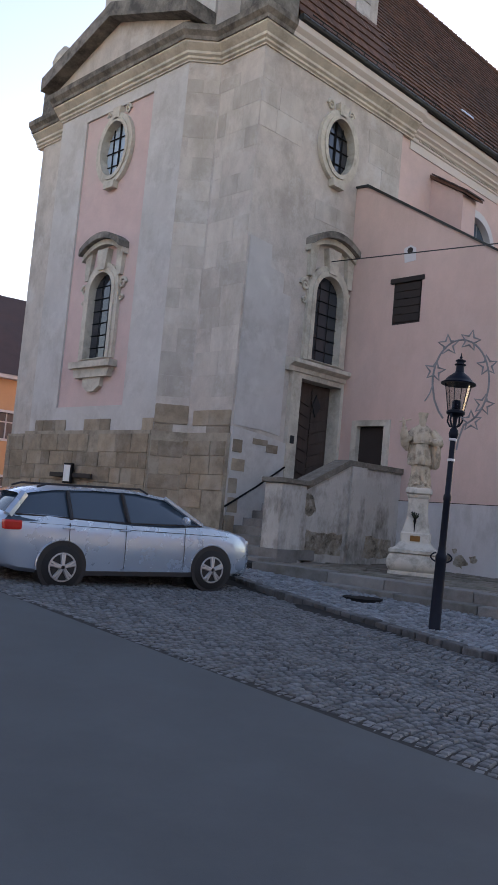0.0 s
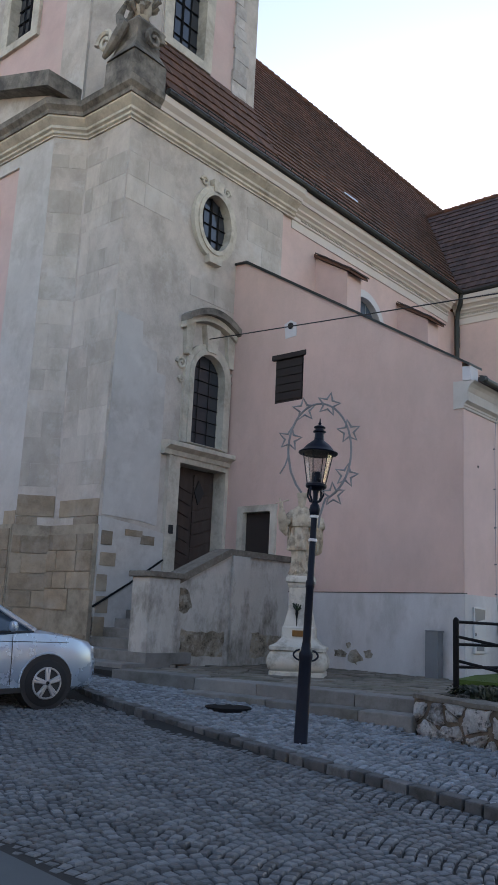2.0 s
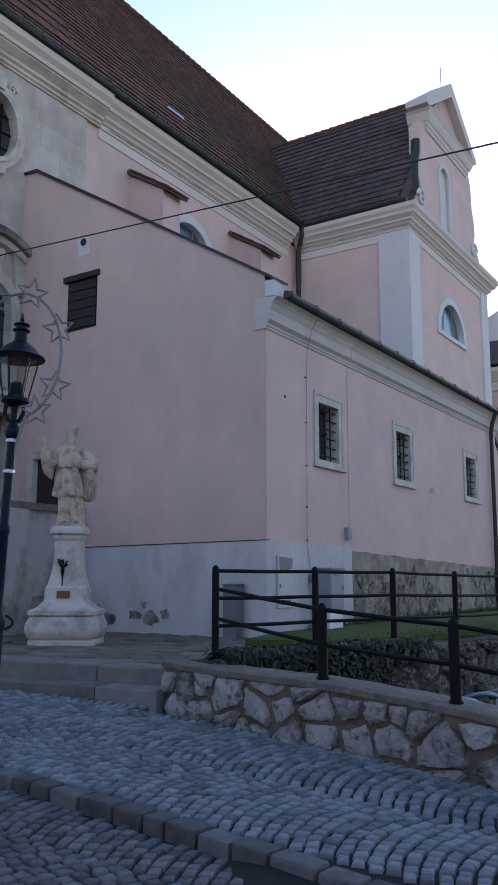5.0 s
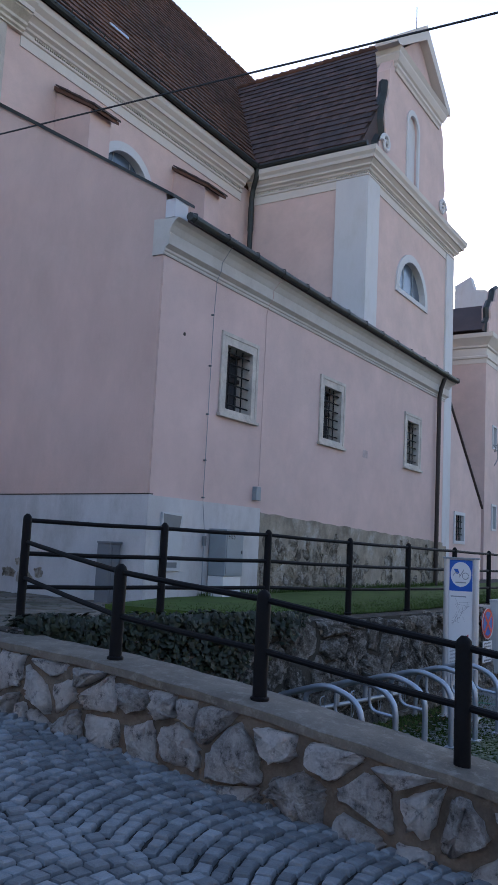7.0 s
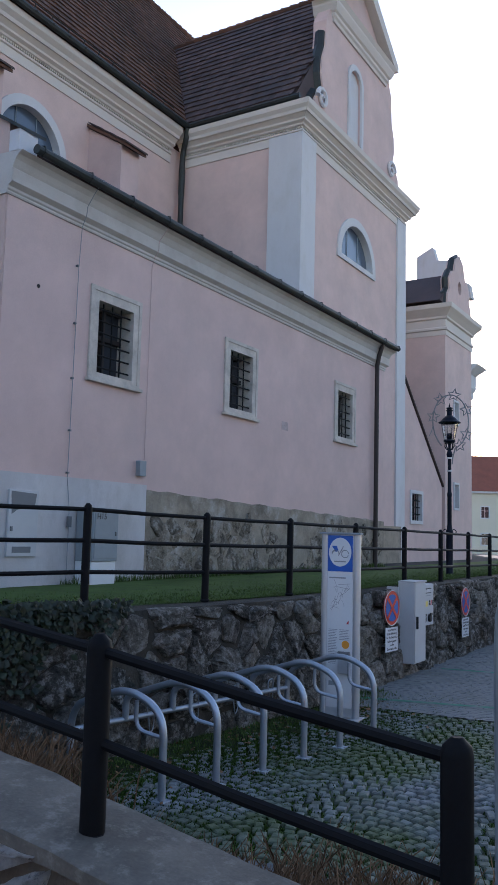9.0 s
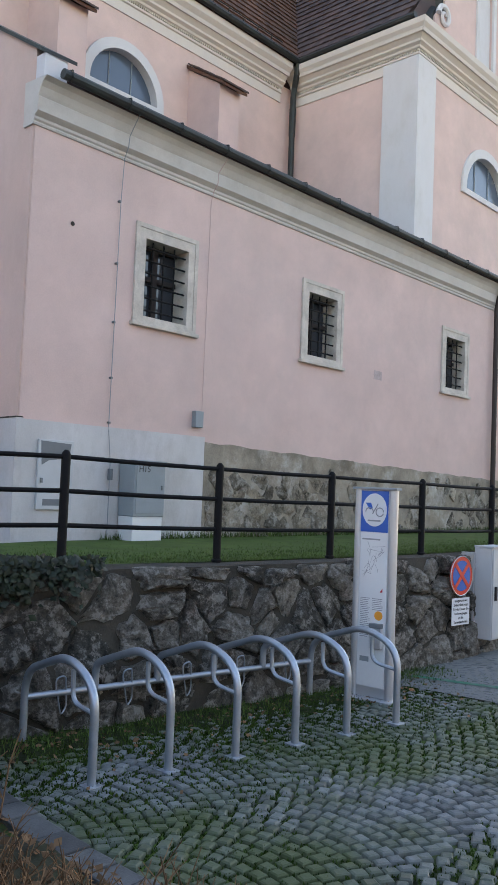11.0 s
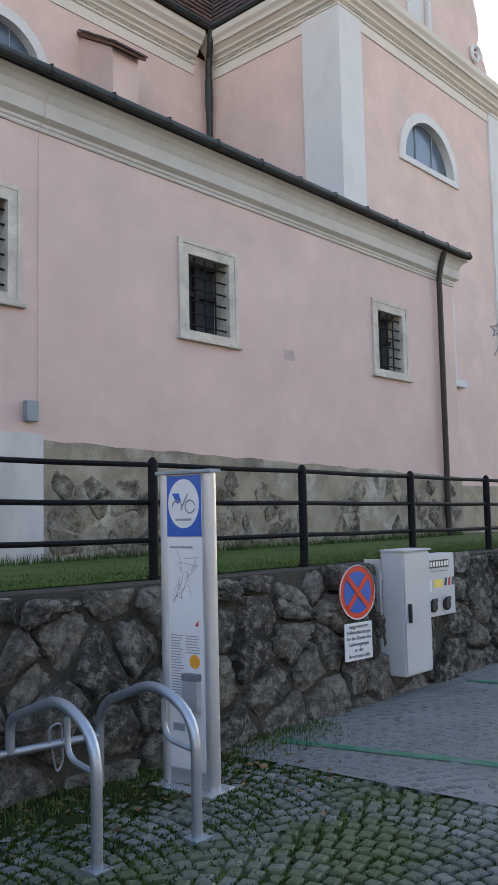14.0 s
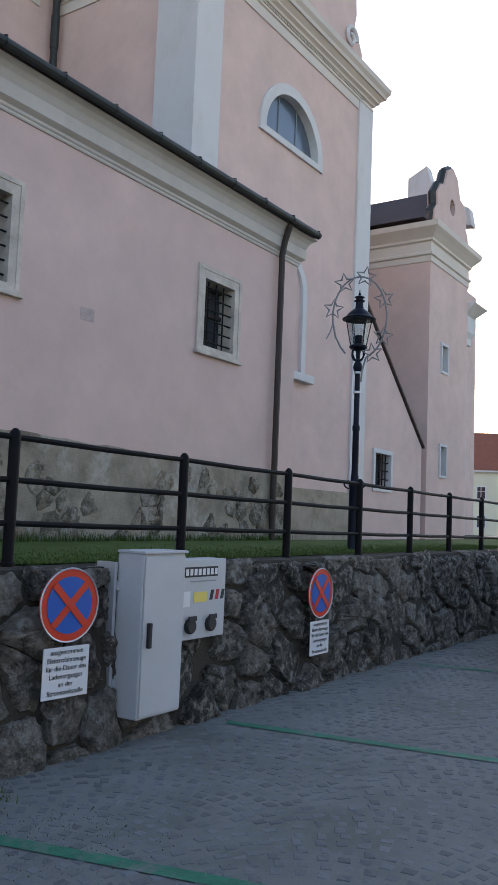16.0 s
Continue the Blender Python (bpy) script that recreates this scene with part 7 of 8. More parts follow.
    part("red_mark", slab_of([(0.08, 1.05), (0.11, 1.05), (0.11, 1.09)], 0.002, (0, -0.04, 0), **SOUTH), INK_RED, sheet)
    part("orange_disc", slab_of(ellipse(0.075, 0.82, 0.045, 0.045, 20), 0.002, (0, -0.041, 0), **SOUTH), ORANGE, sheet)
    box_ob = part("leaflet_box", boxes((0.0, -0.085, 0.5, 0.125, -0.038, 0.74), bevel=0.008), ALU, p, "clear leaflet holder")
    part("box_rim", boxes((-0.003, -0.09, 0.7, 0.128, -0.036, 0.745), bevel=0.004), DARK_BOX, box_ob)
    part("green_mark", boxes((-0.12, -0.0395, 0.36, -0.02, -0.038, 0.41)), GREY_BOX2, sheet)


build_pillar()


def build_sign(x, y, z, turn, parent_label):
    """Round blue sign with red ring and cross, and its plate below; in the plane of the wall."""
    s = thing("no_stopping_sign", parent_label, "traffic sign", pose(x, y, z, 0, 0, turn), group="no stopping signs")
    r = 0.24
    disc = part("disc", slab_of(ellipse(0, 0, r, r, 40), 0.012, (0, 0, 0), **SOUTH), RED, s, "red-ringed blue disc", )
    part("blue_field", slab_of(ellipse(0, 0, r * 0.78, r * 0.78, 36), 0.003, (0, -0.004, 0), **SOUTH), BLUE, disc)
    for i, a in enumerate((45, -45)):
        c, sn = math.cos(radians(a)), math.sin(radians(a))
        q = [(u * c - v * sn, u * sn + v * c) for u, v in rect(-r * 0.8, -0.024, r * 0.8, 0.024)]
        part("cross_bar", slab_of(q, 0.003, (0, -0.0075 - 0.003 * i, 0), **SOUTH), RED, disc)
    part("rim", tube(bmesh.new(), [(r * math.cos(i * 0.157), -0.004, r * math.sin(i * 0.157)) for i in range(40)], 0.006, 5, closed=True), ALU, disc)
    plate = part("plate", boxes((-0.19, 0, -0.6, 0.19, 0.008, -0.27), bevel=0.004), PAPER, s, "white plate with black writing")
    lines = ("ausgenommen", "Elektrofahrzeuge", "f\u00fcr die Dauer des", "Ladevorganges", "an der", "Stromtankstelle")
    for i, w in enumerate(lines):
        text_part(w, 0.047, pose(0, -0.003, -0.302 - 0.052 * i, 90, 0, 0), INK, plate)
    part("bracket", boxes((-0.02, 0.012, -0.55, 0.02, 0.26, -0.5), bevel=0.004), ALU, s)
    part("bracket", boxes((-0.02, 0.012, 0.05, 0.02, 0.26, 0.1), bevel=0.004), ALU, s)


build_sign(20.82, 3.78, 0.84, -5, "blue and red no-stopping sign with white plate on the stone wall")
build_sign(24.2, 3.74, 0.74, 0, "blue and red no-stopping sign further along the stone wall")


def build_cabinet():
    c = thing("charging_cabinet", "light grey steel charging cabinet hung on the stone wall", "electric cabinet")
    x0, x1, y0, y1, z0, z1 = 21.42, 21.90, 3.66, 3.92, 0.0, 1.17
    body = part("body", boxes((x0, y0 + 0.015, z0, x1, y1, z1), bevel=0.01), GREY_BOX, c)
    part("door", boxes((x0 + 0.012, y0, z0 + 0.02, x1 - 0.012, y0 + 0.013, z1 - 0.02), bevel=0.005), GREY_BOX, c)
    part("lid", boxes((x0 - 0.012, y0 - 0.01, z1, x1 + 0.012, y1, z1 + 0.02), bevel=0.006), GREY_BOX, c)
    part("handle", boxes((x0 + 0.05, y0 - 0.03, 0.5, x0 + 0.085, y0, 0.68), bevel=0.008), BLACK_PLASTIC, c, "black handle")
    part("back_rail", boxes((x0 - 0.05, y1 - 0.02, 0.05, x0 - 0.02, y1 + 0.16, 1.1), bevel=0.004), ALU, c)
    part("stay", boxes((x0 - 0.03, y1 - 0.03, 0.2, x1 + 0.03, y1 + 0.2, 0.26), (x0 - 0.03, y1 - 0.03, 0.9, x1 + 0.03, y1 + 0.14, 0.96)), ALU, c)
    p = thing("socket_panel", "light grey charging socket panel beside the cabinet", "socket panel")
    px0, px1 = 21.92, 22.60
    part("body", boxes((px0, 3.78, 0.48, px1, 3.97, 1.11), bevel=0.01), GREY_BOX, p)
    part("maker_strip", boxes((px0 + 0.1, 3.775, 0.97, px1 - 0.12, 3.78, 1.05)), INK, p, "black maker's strip")
    for i in range(8):
        part("strip_mark", boxes((px0 + 0.13 + 0.055 * i, 3.7725, 0.985, px0 + 0.165 + 0.055 * i, 3.775, 1.035)), PAPER, p)
    part("text_bar", boxes((px0 + 0.2, 3.776, 0.93, px1 - 0.14, 3.78, 0.94)), INK_GREY, p)
    part("label", boxes((px0 + 0.06, 3.776, 0.74, px0 + 0.2, 3.78, 0.86)), PAPER, p)
    part("label", boxes((px0 + 0.25, 3.776, 0.77, px0 + 0.42, 3.78, 0.85)), YELLOW, p)
    for i in range(3):
        q = rect(px0 + 0.46 + 0.075 * i, 0.78, px0 + 0.5 + 0.075 * i, 0.86)
        part("emblem", slab_of([(a + (b - 0.78) * 0.25, b) for a, b in q], 0.003, (0, 3.777, 0), **SOUTH), INK_RED if i == 1 else INK, p)
    for i in range(2):
        sx = px0 + 0.2 + 0.27 * i
        sock = part("socket", tube(bmesh.new(), [(sx, 3.78, 0.59), (sx, 3.75, 0.59), (sx, 3.74, 0.59)], [0.06, 0.06, 0.05], 16), BLACK_PLASTIC, p, "black charging socket")
        part("socket_lid", boxes((sx - 0.05, 3.735, 0.63, sx + 0.05, 3.75, 0.67), bevel=0.005), BLACK_PLASTIC, sock)
    part("stay", boxes((px0 + 0.1, 3.97, 0.6, px1 - 0.1, 4.1, 0.66)), ALU, p)


build_cabinet()


def wall_box(name, label, x0, x1, y0, y1, z0, z1, material, foot=None):
    b = thing(name, label, "utility box")
    part("body", boxes((x0, y0, z0, x1, y1, z1), bevel=0.012), material, b)
    part("lid", boxes((x0 - 0.015, y0 - 0.02, z1, x1 + 0.015, y1, z1 + 0.03), bevel=0.008), material, b)
    part("door", boxes((x0 + 0.03, y0 - 0.01, z0 + 0.04, x1 - 0.03, y0, z1 - 0.04), bevel=0.004), material, b)
    part("lock", boxes((x1 - 0.08, y0 - 0.025, (z0 + z1) / 2, x1 - 0.05, y0 - 0.01, (z0 + z1) / 2 + 0.06), bevel=0.003), DARK_BOX, b)
    if foot is not None:
        part("plinth", boxes((x0 + 0.01, y0 + 0.02, foot, x1 - 0.01, y1, z0), bevel=0.01), PAPER, b, "pale concrete foot")
    return b


kast = wall_box("utility_box", "blue-grey street utility box on a pale concrete foot", 18.5, 19.04, 7.3, 7.62, 1.38, 2.1, GREY_BOX2, 1.0)
text_part("H15", 0.12, pose(18.66, 7.285, 2.01, 90, 0, 0), INK, kast)
wall_box("utility_box", "dark grey meter box with a lid below the end wall", 16.68, 16.9, 8.1, 8.36, 0.94, 1.82, DARK_BOX)


def build_wall_details():
    part("wall_hole", tube(bmesh.new(), [(17.58, AY - 0.006, 5.12), (17.58, AY + 0.05, 5.12)], 0.03, 10), SHUTTER, annex, "small dark hole in the render")
    d = thing("wall_cabinet", "flush light steel cabinet with peeling grey sticker in the plinth", "meter cabinet")
    part("door", boxes((17.21, 7.60, 1.45, 17.73, 7.64, 2.32), bevel=0.008), GREY_BOX, d)
    part("sticker", slab_of([(17.26, 2.0), (17.36, 2.06), (17.66, 2.1), (17.69, 2.28), (17.24, 2.3)], 0.003, (0, 7.597, 0), **SOUTH), DARK_BOX, d, "scuffed dark grey sticker")
    part("vent_strip", boxes((17.3, 7.594, 1.5, 17.62, 7.6, 1.58)), DARK_BOX, d)
    part("lock", boxes((17.25, 7.585, 1.78, 17.28, 7.6, 1.84)), DARK_BOX, d)
    b = thing("junction_box", "small blue-grey junction box on the pink wall", "junction box")
    part("body", boxes((19.84, 7.58, 2.68, 20.0, 7.67, 2.92), bevel=0.008), GREY_BOX2, b)
    w = thing("lightning_conductor", "thin wire clipped down the pink wall", "wire")
    part("wire", tube(bmesh.new(), [(18.36, 7.26, 6.85), (18.345, 7.38, 6.72), (18.34, 7.54, 6.5), (18.335, 7.55, 6.36), (18.33, 7.62, 6.2), (18.32, 7.64, 5.6), (18.3, 7.645, 2.55), (18.32, 7.6, 2.1), (18.32, 7.6, 1.0)], 0.006, 5), GREY_BOX2, w)
    for z in (5.6, 4.75, 3.95, 3.2, 2.6):
        part("clip", boxes((18.285, 7.625, z, 18.315, 7.67, z + 0.025)), DARK_BOX, w)
    part("test_clamp", boxes((18.3, 7.57, 1.85, 18.35, 7.62, 2.0)), DARK_BOX, w)
    c = thing("wall_cable", "thin cable running up the pink wall to the eaves", "cable")
    part("cable", tube(bmesh.new(), [(19.92, 7.65, 2.9), (20.03, 7.655, 2.95), (20.04, 7.655, 6.1), (20.05, 7.62, 6.25), (20.06, 7.545, 6.38), (20.06, 7.545, 6.52), (20.1, 7.4, 6.73)], 0.005, 5), PINK_OLD, c)
    o = thing("overhead_cable", "black cable spanning from the church across the street", "cable")
    pts = []
    for i in range(21):
        t = 36.0 * i / 20
        pts.append((16.14 - 0.0529 * t, 14.02 - 0.995 * t, 8.59 - 0.0845 * t))
    part("cable", tube(bmesh.new(), pts, 0.014, 6), INK, o)
    n = thing("notice_board", "small framed notice and bench rail on the stone plinth", "notice")
    part("rail", boxes((12.48, 18.6, 2.42, 12.56, 20.6, 2.54), bevel=0.01), SHUTTER, n)
    part("notice", boxes((12.42, 19.5, 2.3, 12.5, 19.8, 2.75), bevel=0.01), PAPER, n)
    part("notice_frame", boxes((12.44, 19.45, 2.25, 12.52, 19.85, 2.8), bevel=0.01), IRON, n)
    m = thing("manhole_cover", "round iron manhole cover set in the pavement", "manhole cover")
    z = pavement_height(11.3, 8.6)
    part("cover", lathe(bmesh.new(), [(0.33, z - 0.05), (0.33, z + 0.004), (0.3, z + 0.007), (0.29, z + 0.003)], (11.2, 8.45, 0), 28), IRON, m)
    part("patch_mark", slab_of(rect(0, 0, 0.26, 0.17), 0.004, (24.55, 7.664, 3.98), (1, 0, 0), (0, 0, 1), (0, -1, 0)), PATCH_M, annex, "greyish repair patch")
    # fallen plaster at the foot of the end wall
    rnd = random.Random(17)
    for cy, cz, r in ((11.6, 1.3, 0.3), (11.2, 1.18, 0.16), (10.55, 1.28, 0.16), (10.2, 1.22, 0.2), (9.85, 1.3, 0.12), (10.35, 1.45, 0.08)):
        loop = [(cy + r * rnd.uniform(0.6, 1.2) * math.cos(a * 0.6283), cz + 0.75 * r * rnd.uniform(0.6, 1.2) * math.sin(a * 0.6283)) for a in range(10)]
        loop = [q for a, b in zip(loop, loop[1:] + loop[:1]) for q in (a, ((a[0] + b[0]) / 2 + rnd.uniform(-0.25, 0.25) * r, (a[1] + b[1]) / 2 + rnd.uniform(-0.15, 0.15) * r))]
        part("bare_patch", slab_of(loop, 0.008, (END_O - 0.035, 0, 0), **END), BARE_STONE, annex, "bare patch where plaster fell")


build_wall_details()


def build_tube_frame():
    """A tall bent steel tube beside the path at the end of the garden wall."""
    f = thing("tube_frame", "galvanised bent steel tube barrier beside the path", "barrier")
    ax, ay = 11.13, -0.825
    bx, by = 11.21, -0.2
    z = top_height(ax, ay)
    path = [(ax, ay, z - 0.02), (ax, ay, 1.84), (bx, by, 1.87), (bx, by, z - 0.02)]
    part("hoop", tube(bmesh.new(), rounded(path, 0.24, 10), 0.029, 16), GALV, f, smooth=True)
    for x, y in ((ax, ay), (bx, by)):
        part("foot_plate", lathe(bmesh.new(), [(0.08, z - 0.02), (0.08, z + 0.01), (0.045, z + 0.02)], (x, y, 0), 14), GALV, f)


build_tube_frame()

# ---- houses ----


def build_house(name, label, m, w, d, h, roof_h, wall_mat, roof_mat, cols, rows, win=(0.9, 1.3)):
    """Local frame: the front lies along x from 0 to w at y = 0 and faces -y."""
    hs = thing(name, label, "house", m)
    holes, spots_w = [], []
    for r in range(rows):
        for c in range(cols):
            u = w * (c + 0.5) / cols
            v = 1.0 + (h - 1.2) * r / rows + 0.2
            holes.append(rect(u - win[0] / 2, v, u + win[0] / 2, v + win[1]))
            spots_w.append((u, v))
    part("front_wall", slab_of(rect(0, -1, w, h), 0.4, (0, 0, 0), holes=holes, **SOUTH), wall_mat, hs)
    part("side_wall", boxes((0, 0.4, -1, 0.4, d, h), (w - 0.4, 0.4, -1, w, d, h), (0.4, d - 0.4, -1, w - 0.4, d, h)), wall_mat, hs)
    part("roof", slab_of([(-0.5, h - 0.05), (d / 2, h + roof_h), (d + 0.5, h - 0.05)], w + 0.6, (w + 0.3, 0, 0), (0, 1, 0), (0, 0, 1), (1, 0, 0)), roof_mat, hs)
    part("eave_board", boxes((-0.3, -0.45, h - 0.25, w + 0.3, 0, h - 0.02)), WHITE_TRIM, hs)
    for u, v in spots_w:
        wd = part("window", slab_of(rect(u - win[0] / 2, v, u + win[0] / 2, v + win[1]), 0.04, (0, 0.2, 0), **SOUTH), PANE, hs)
        part("frame", ring_band(rect(u - win[0] / 2 - 0.12, v - 0.12, u + win[0] / 2 + 0.12, v + win[1] + 0.12), rect(u - win[0] / 2, v, u + win[0] / 2, v + win[1]), (0, 0, 0), (1, 0, 0), (0, 0, 1), (0, -1, 0), 0.05, 0.15), WHITE_TRIM, wd)
        part("casement", boxes((u - 0.03, 0.14, v, u + 0.03, 0.2, v + win[1]), (u - win[0] / 2, 0.14, v + win[1] * 0.62, u + win[0] / 2, 0.2, v + win[1] * 0.62 + 0.06)), WHITE_TRIM, wd)
    return hs


build_house("house", "cream yellow house with red tiled roof far down the street", pose(100, 46, 0, 0, 0, -62), 40, 12, 7.6, 4.8, YELLOW_WALL, ROOF_RED, 12, 2)
build_house("house", "orange rendered house with dark roof behind the church front", pose(5.5, 40, 0, 0, 0, -8), 19, 10, 7.6, 5.0, ORANGE_WALL, ROOF_DARK, 7, 2)
# unseen row, added to close the place; it also blocks some southern sky
build_house("house", "unseen plain cream house row added to close the south side", pose(45, -26, 0, 0, 0, 180), 70, 10, 6.5, 4, YELLOW_WALL, ROOF_RED, 18, 2)

# never in view: added to block low western sky and darken west-facing walls
build_house("house", "unseen plain cream house row added as western sky blocker", pose(-15, -22, 0, 0, 0, 90), 62, 10, 8.0, 4.5, YELLOW_WALL, ROOF_RED, 16, 2)

# ---- plants ----


def leaf_cloud(name, label, category, points, size, material, kind="stuff", seed=1, tall=False):
    """Many small leaves as one object; points are (x, y, z, nx, ny, nz)."""
    rnd = random.Random(seed)
    verts, faces = [], []
    for x, y, z, nx, ny, nz in points:
        n = Vector((nx + rnd.uniform(-0.6, 0.6), ny + rnd.uniform(-0.6, 0.6), nz + rnd.uniform(-0.6, 0.6))).normalized()
        a = n.orthogonal().normalized()
        a = Matrix.Rotation(rnd.uniform(0, 6.28), 3, n) @ a
        b = n.cross(a)
        s = size * rnd.uniform(0.6, 1.3)
        p = Vector((x, y, z))
        i = len(verts)
        verts += [(p - a * s)[:], (p + b * s * 0.75)[:], (p + a * s * 1.1 + n * s * 0.2)[:], (p - b * s * 0.75)[:]]
        faces.append((i, i + 1, i + 2, i + 3))
    me = bpy.data.meshes.new(name)
    me.from_pydata(verts, [], faces)
    me.materials.append(material)
    return tagged(new(name, me), label, category, kind=kind)


def build_plants():
    rnd = random.Random(77)
    pts = []
    for i in range(5200):
        s = rnd.uniform(0.1, 2.9) if rnd.random() < 0.9 else rnd.uniform(2.5, 3.5)
        drop = abs(rnd.gauss(0, 0.36)) * (1.0 if s < 2.6 else 0.4)
        p, n = RET.at(s)
        z = RET_TOP + 0.12 - drop
        if z < 0.1 + 0.25 * math.sin(s * 4) ** 2:
            continue
        out = rnd.uniform(0.02, 0.2)
        q = p + n * out
        pts.append((q.x, q.y, z, n.x, n.y, 0.4))
    for i in range(900):
        s = rnd.uniform(0.1, 2.6)
        p, n = RET.at(s)
        q = p - n * rnd.uniform(0, 0.35)
        pts.append((q.x, q.y, 1.08 + rnd.uniform(0, 0.1), 0, 0, 1))
    leaf_cloud("ivy", "dark green ivy hanging over the stone wall", "ivy", pts, 0.035, IVY_M, seed=5)
    # dry brush in the bed between the walls
    bm = bmesh.new()
    for i in range(1900):
        x, y = rnd.uniform(12.22, 13.9), rnd.uniform(0.0, 4.6)
        z = ground_height(14, 2) + 0.03 + 0.32 * (1 - (x - 12.05) / 2.05) ** 1.5
        h = rnd.uniform(0.08, 0.42) * (1.2 if y > 3.2 or y < 1.4 else 0.7)
        a = rnd.uniform(0, 6.28)
        l = rnd.uniform(0.05, 0.22)
        p0 = Vector((x, y, z))
        p1 = p0 + Vector((l * 0.4 * math.cos(a), l * 0.4 * math.sin(a), h * 0.6))
        p2 = p0 + Vector((l * math.cos(a), l * math.sin(a), h))
        tube(bm, [p0, p1, p2], [0.005, 0.004, 0.002], 3)
        if i % 2 == 0:
            b = a + rnd.uniform(-1, 1)
            tube(bm, [p1, p1 + Vector((0.1 * math.cos(b), 0.1 * math.sin(b), 0.1))], [0.003, 0.0015], 3)
    for i in range(3600):
        tall = rnd.random() < 0.45
        x, y = (rnd.gauss(12.85, 0.3), rnd.gauss(0.95, 0.45)) if tall else (rnd.gauss(13.2, 0.5), rnd.gauss(3.85, 0.45))
        if not (12.2 < x < 14.1 and 0.0 < y < 4.7):
            continue
        h = rnd.uniform(0.12, 0.36) if tall else rnd.uniform(0.2, 0.5)
        a, l = rnd.uniform(0, 6.28), rnd.uniform(0.05, 0.3)
        p0 = Vector((x, y, ground_height(14, 2) + 0.2))
        p1 = p0 + Vector((l * 0.4 * math.cos(a), l * 0.4 * math.sin(a), h * 0.6))
        p2 = p0 + Vector((l * math.cos(a), l * math.sin(a), h))
        tube(bm, [p0, p1, p2], [0.006, 0.005, 0.003], 3)
        for b in (a + 0.9, a - 0.8):
            tube(bm, [p1, p1 + Vector((0.11 * math.cos(b), 0.11 * math.sin(b), 0.12))], [0.003, 0.0015], 3)
    tagged(part("dry_brush", bm, TWIG_M), "dry brown twigs and stalks in the bed", "dry plants", kind="stuff")
    # soil of the bed
    bm = bmesh.new()
    nx, ny = 10, 26
    g = [[bm.verts.new((12.05 + 2.05 * i / nx, -0.05 + 4.95 * j / ny, ground_height(14, 2) + 0.03 + 0.32 * (1 - i / nx) ** 1.5 + 0.04 * math.sin(i * 2.1 + j * 1.3))) for j in range(ny + 1)] for i in range(nx + 1)]
    for i in range(nx):
        for j in range(ny):
            bm.faces.new((g[i][j], g[i + 1][j], g[i + 1][j + 1], g[i][j + 1]))
    tagged(part("planting_bed", bm, SOIL_M, smooth=True), "bare soil bed between the walls", "planting bed", kind="structure")
    pts = []
    for i in range(2600):
        x, y = rnd.uniform(12.2, 14.1), rnd.uniform(0.0, 4.8)
        pts.append((x, y, ground_height(14, 2) + 0.06 + 0.32 * (1 - (x - 12.05) / 2.05) ** 1.5 + rnd.uniform(0, 0.06), 0, 0, 1))
    leaf_cloud("leaf_litter", "brown leaf litter and low weeds on the bed", "leaf litter", pts, 0.028, TWIG_M, seed=8)
    # grass blades on the lawn, weeds at the wall foot and moss between the setts
    verts, faces = [], []

    def blade(x, y, z, h, w=0.006):
        a, l = rnd.uniform(0, 6.28), rnd.uniform(0.2, 0.6) * h
        dx, dy = math.cos(a), math.sin(a)
        i = len(verts)
        verts.extend([(x - dy * w, y + dx * w, z), (x + dy * w, y - dx * w, z), (x + dx * l, y + dy * l, z + h)])
        faces.append((i, i + 1, i + 2))

    for i in range(26000):
        x = rnd.uniform(15.8, 34)
        lo = lerp_table([(15.8, 5.05), (17.35, 4.65), (19.0, 4.45), (20.7, 4.35), (60, 4.32)], x)
        y = lo + abs(rnd.gauss(0, 0.7))
        if y < 7.55:
            blade(x, y, 1.055, rnd.uniform(0.012, 0.032))
    for i in range(2500):
        blade(rnd.uniform(18.2, 30), 7.6 - abs(rnd.gauss(0, 0.05)), 1.05, rnd.uniform(0.05, 0.16))
    for i in range(7000):
        s = rnd.uniform(2.2, 8.0)
        p, n = RET.at(s)
        q = p + n * (0.15 + abs(rnd.gauss(0, 0.22)))
        blade(q.x, q.y, top_height(q.x, q.y) - 0.01, rnd.uniform(0.015, 0.07))
    me = bpy.data.meshes.new("grass")
    me.from_pydata(verts, [], faces)
    me.materials.append(BLADE_M)
    tagged(new("grass", me), "green grass blades and wall-foot weeds", "grass", kind="stuff")
    verts, faces = [], []
    for i in range(42000):
        s = rnd.uniform(1.6, 8.2)
        p, n = RET.at(s)
        q = p + n * (0.12 + abs(rnd.gauss(0, 0.75)))
        if q.x > 14.45 and noise.noise((q.x * 1.3, q.y * 1.3, 0.0)) > -0.35:
            blade(q.x, q.y, top_height(q.x, q.y) - 0.012, rnd.uniform(0.008, 0.03), 0.011)
    for i in range(42000):
        x, y = rnd.uniform(14.4, 19.2), rnd.uniform(-0.5, 3.6)
        if noise.noise((x * 0.9, y * 0.9, 3.0)) > -0.12:
            blade(x, y, top_height(x, y) - 0.022, rnd.uniform(0.01, 0.028), 0.009)
    me = bpy.data.meshes.new("moss")
    me.from_pydata(verts, [], faces)
    me.materials.append(MOSS_M)
    tagged(new("moss", me), "dark green moss between the setts by the wall", "moss", kind="stuff")
    pts = []
    for i in range(420):
        s = rnd.uniform(2.4, 7.5)
        p, n = RET.at(s)
        q = p + n * (0.12 + abs(rnd.gauss(0, 0.5)))
        pts.append((q.x, q.y, top_height(q.x, q.y) + 0.012, 0, 0, 1))
    bm = bmesh.new()
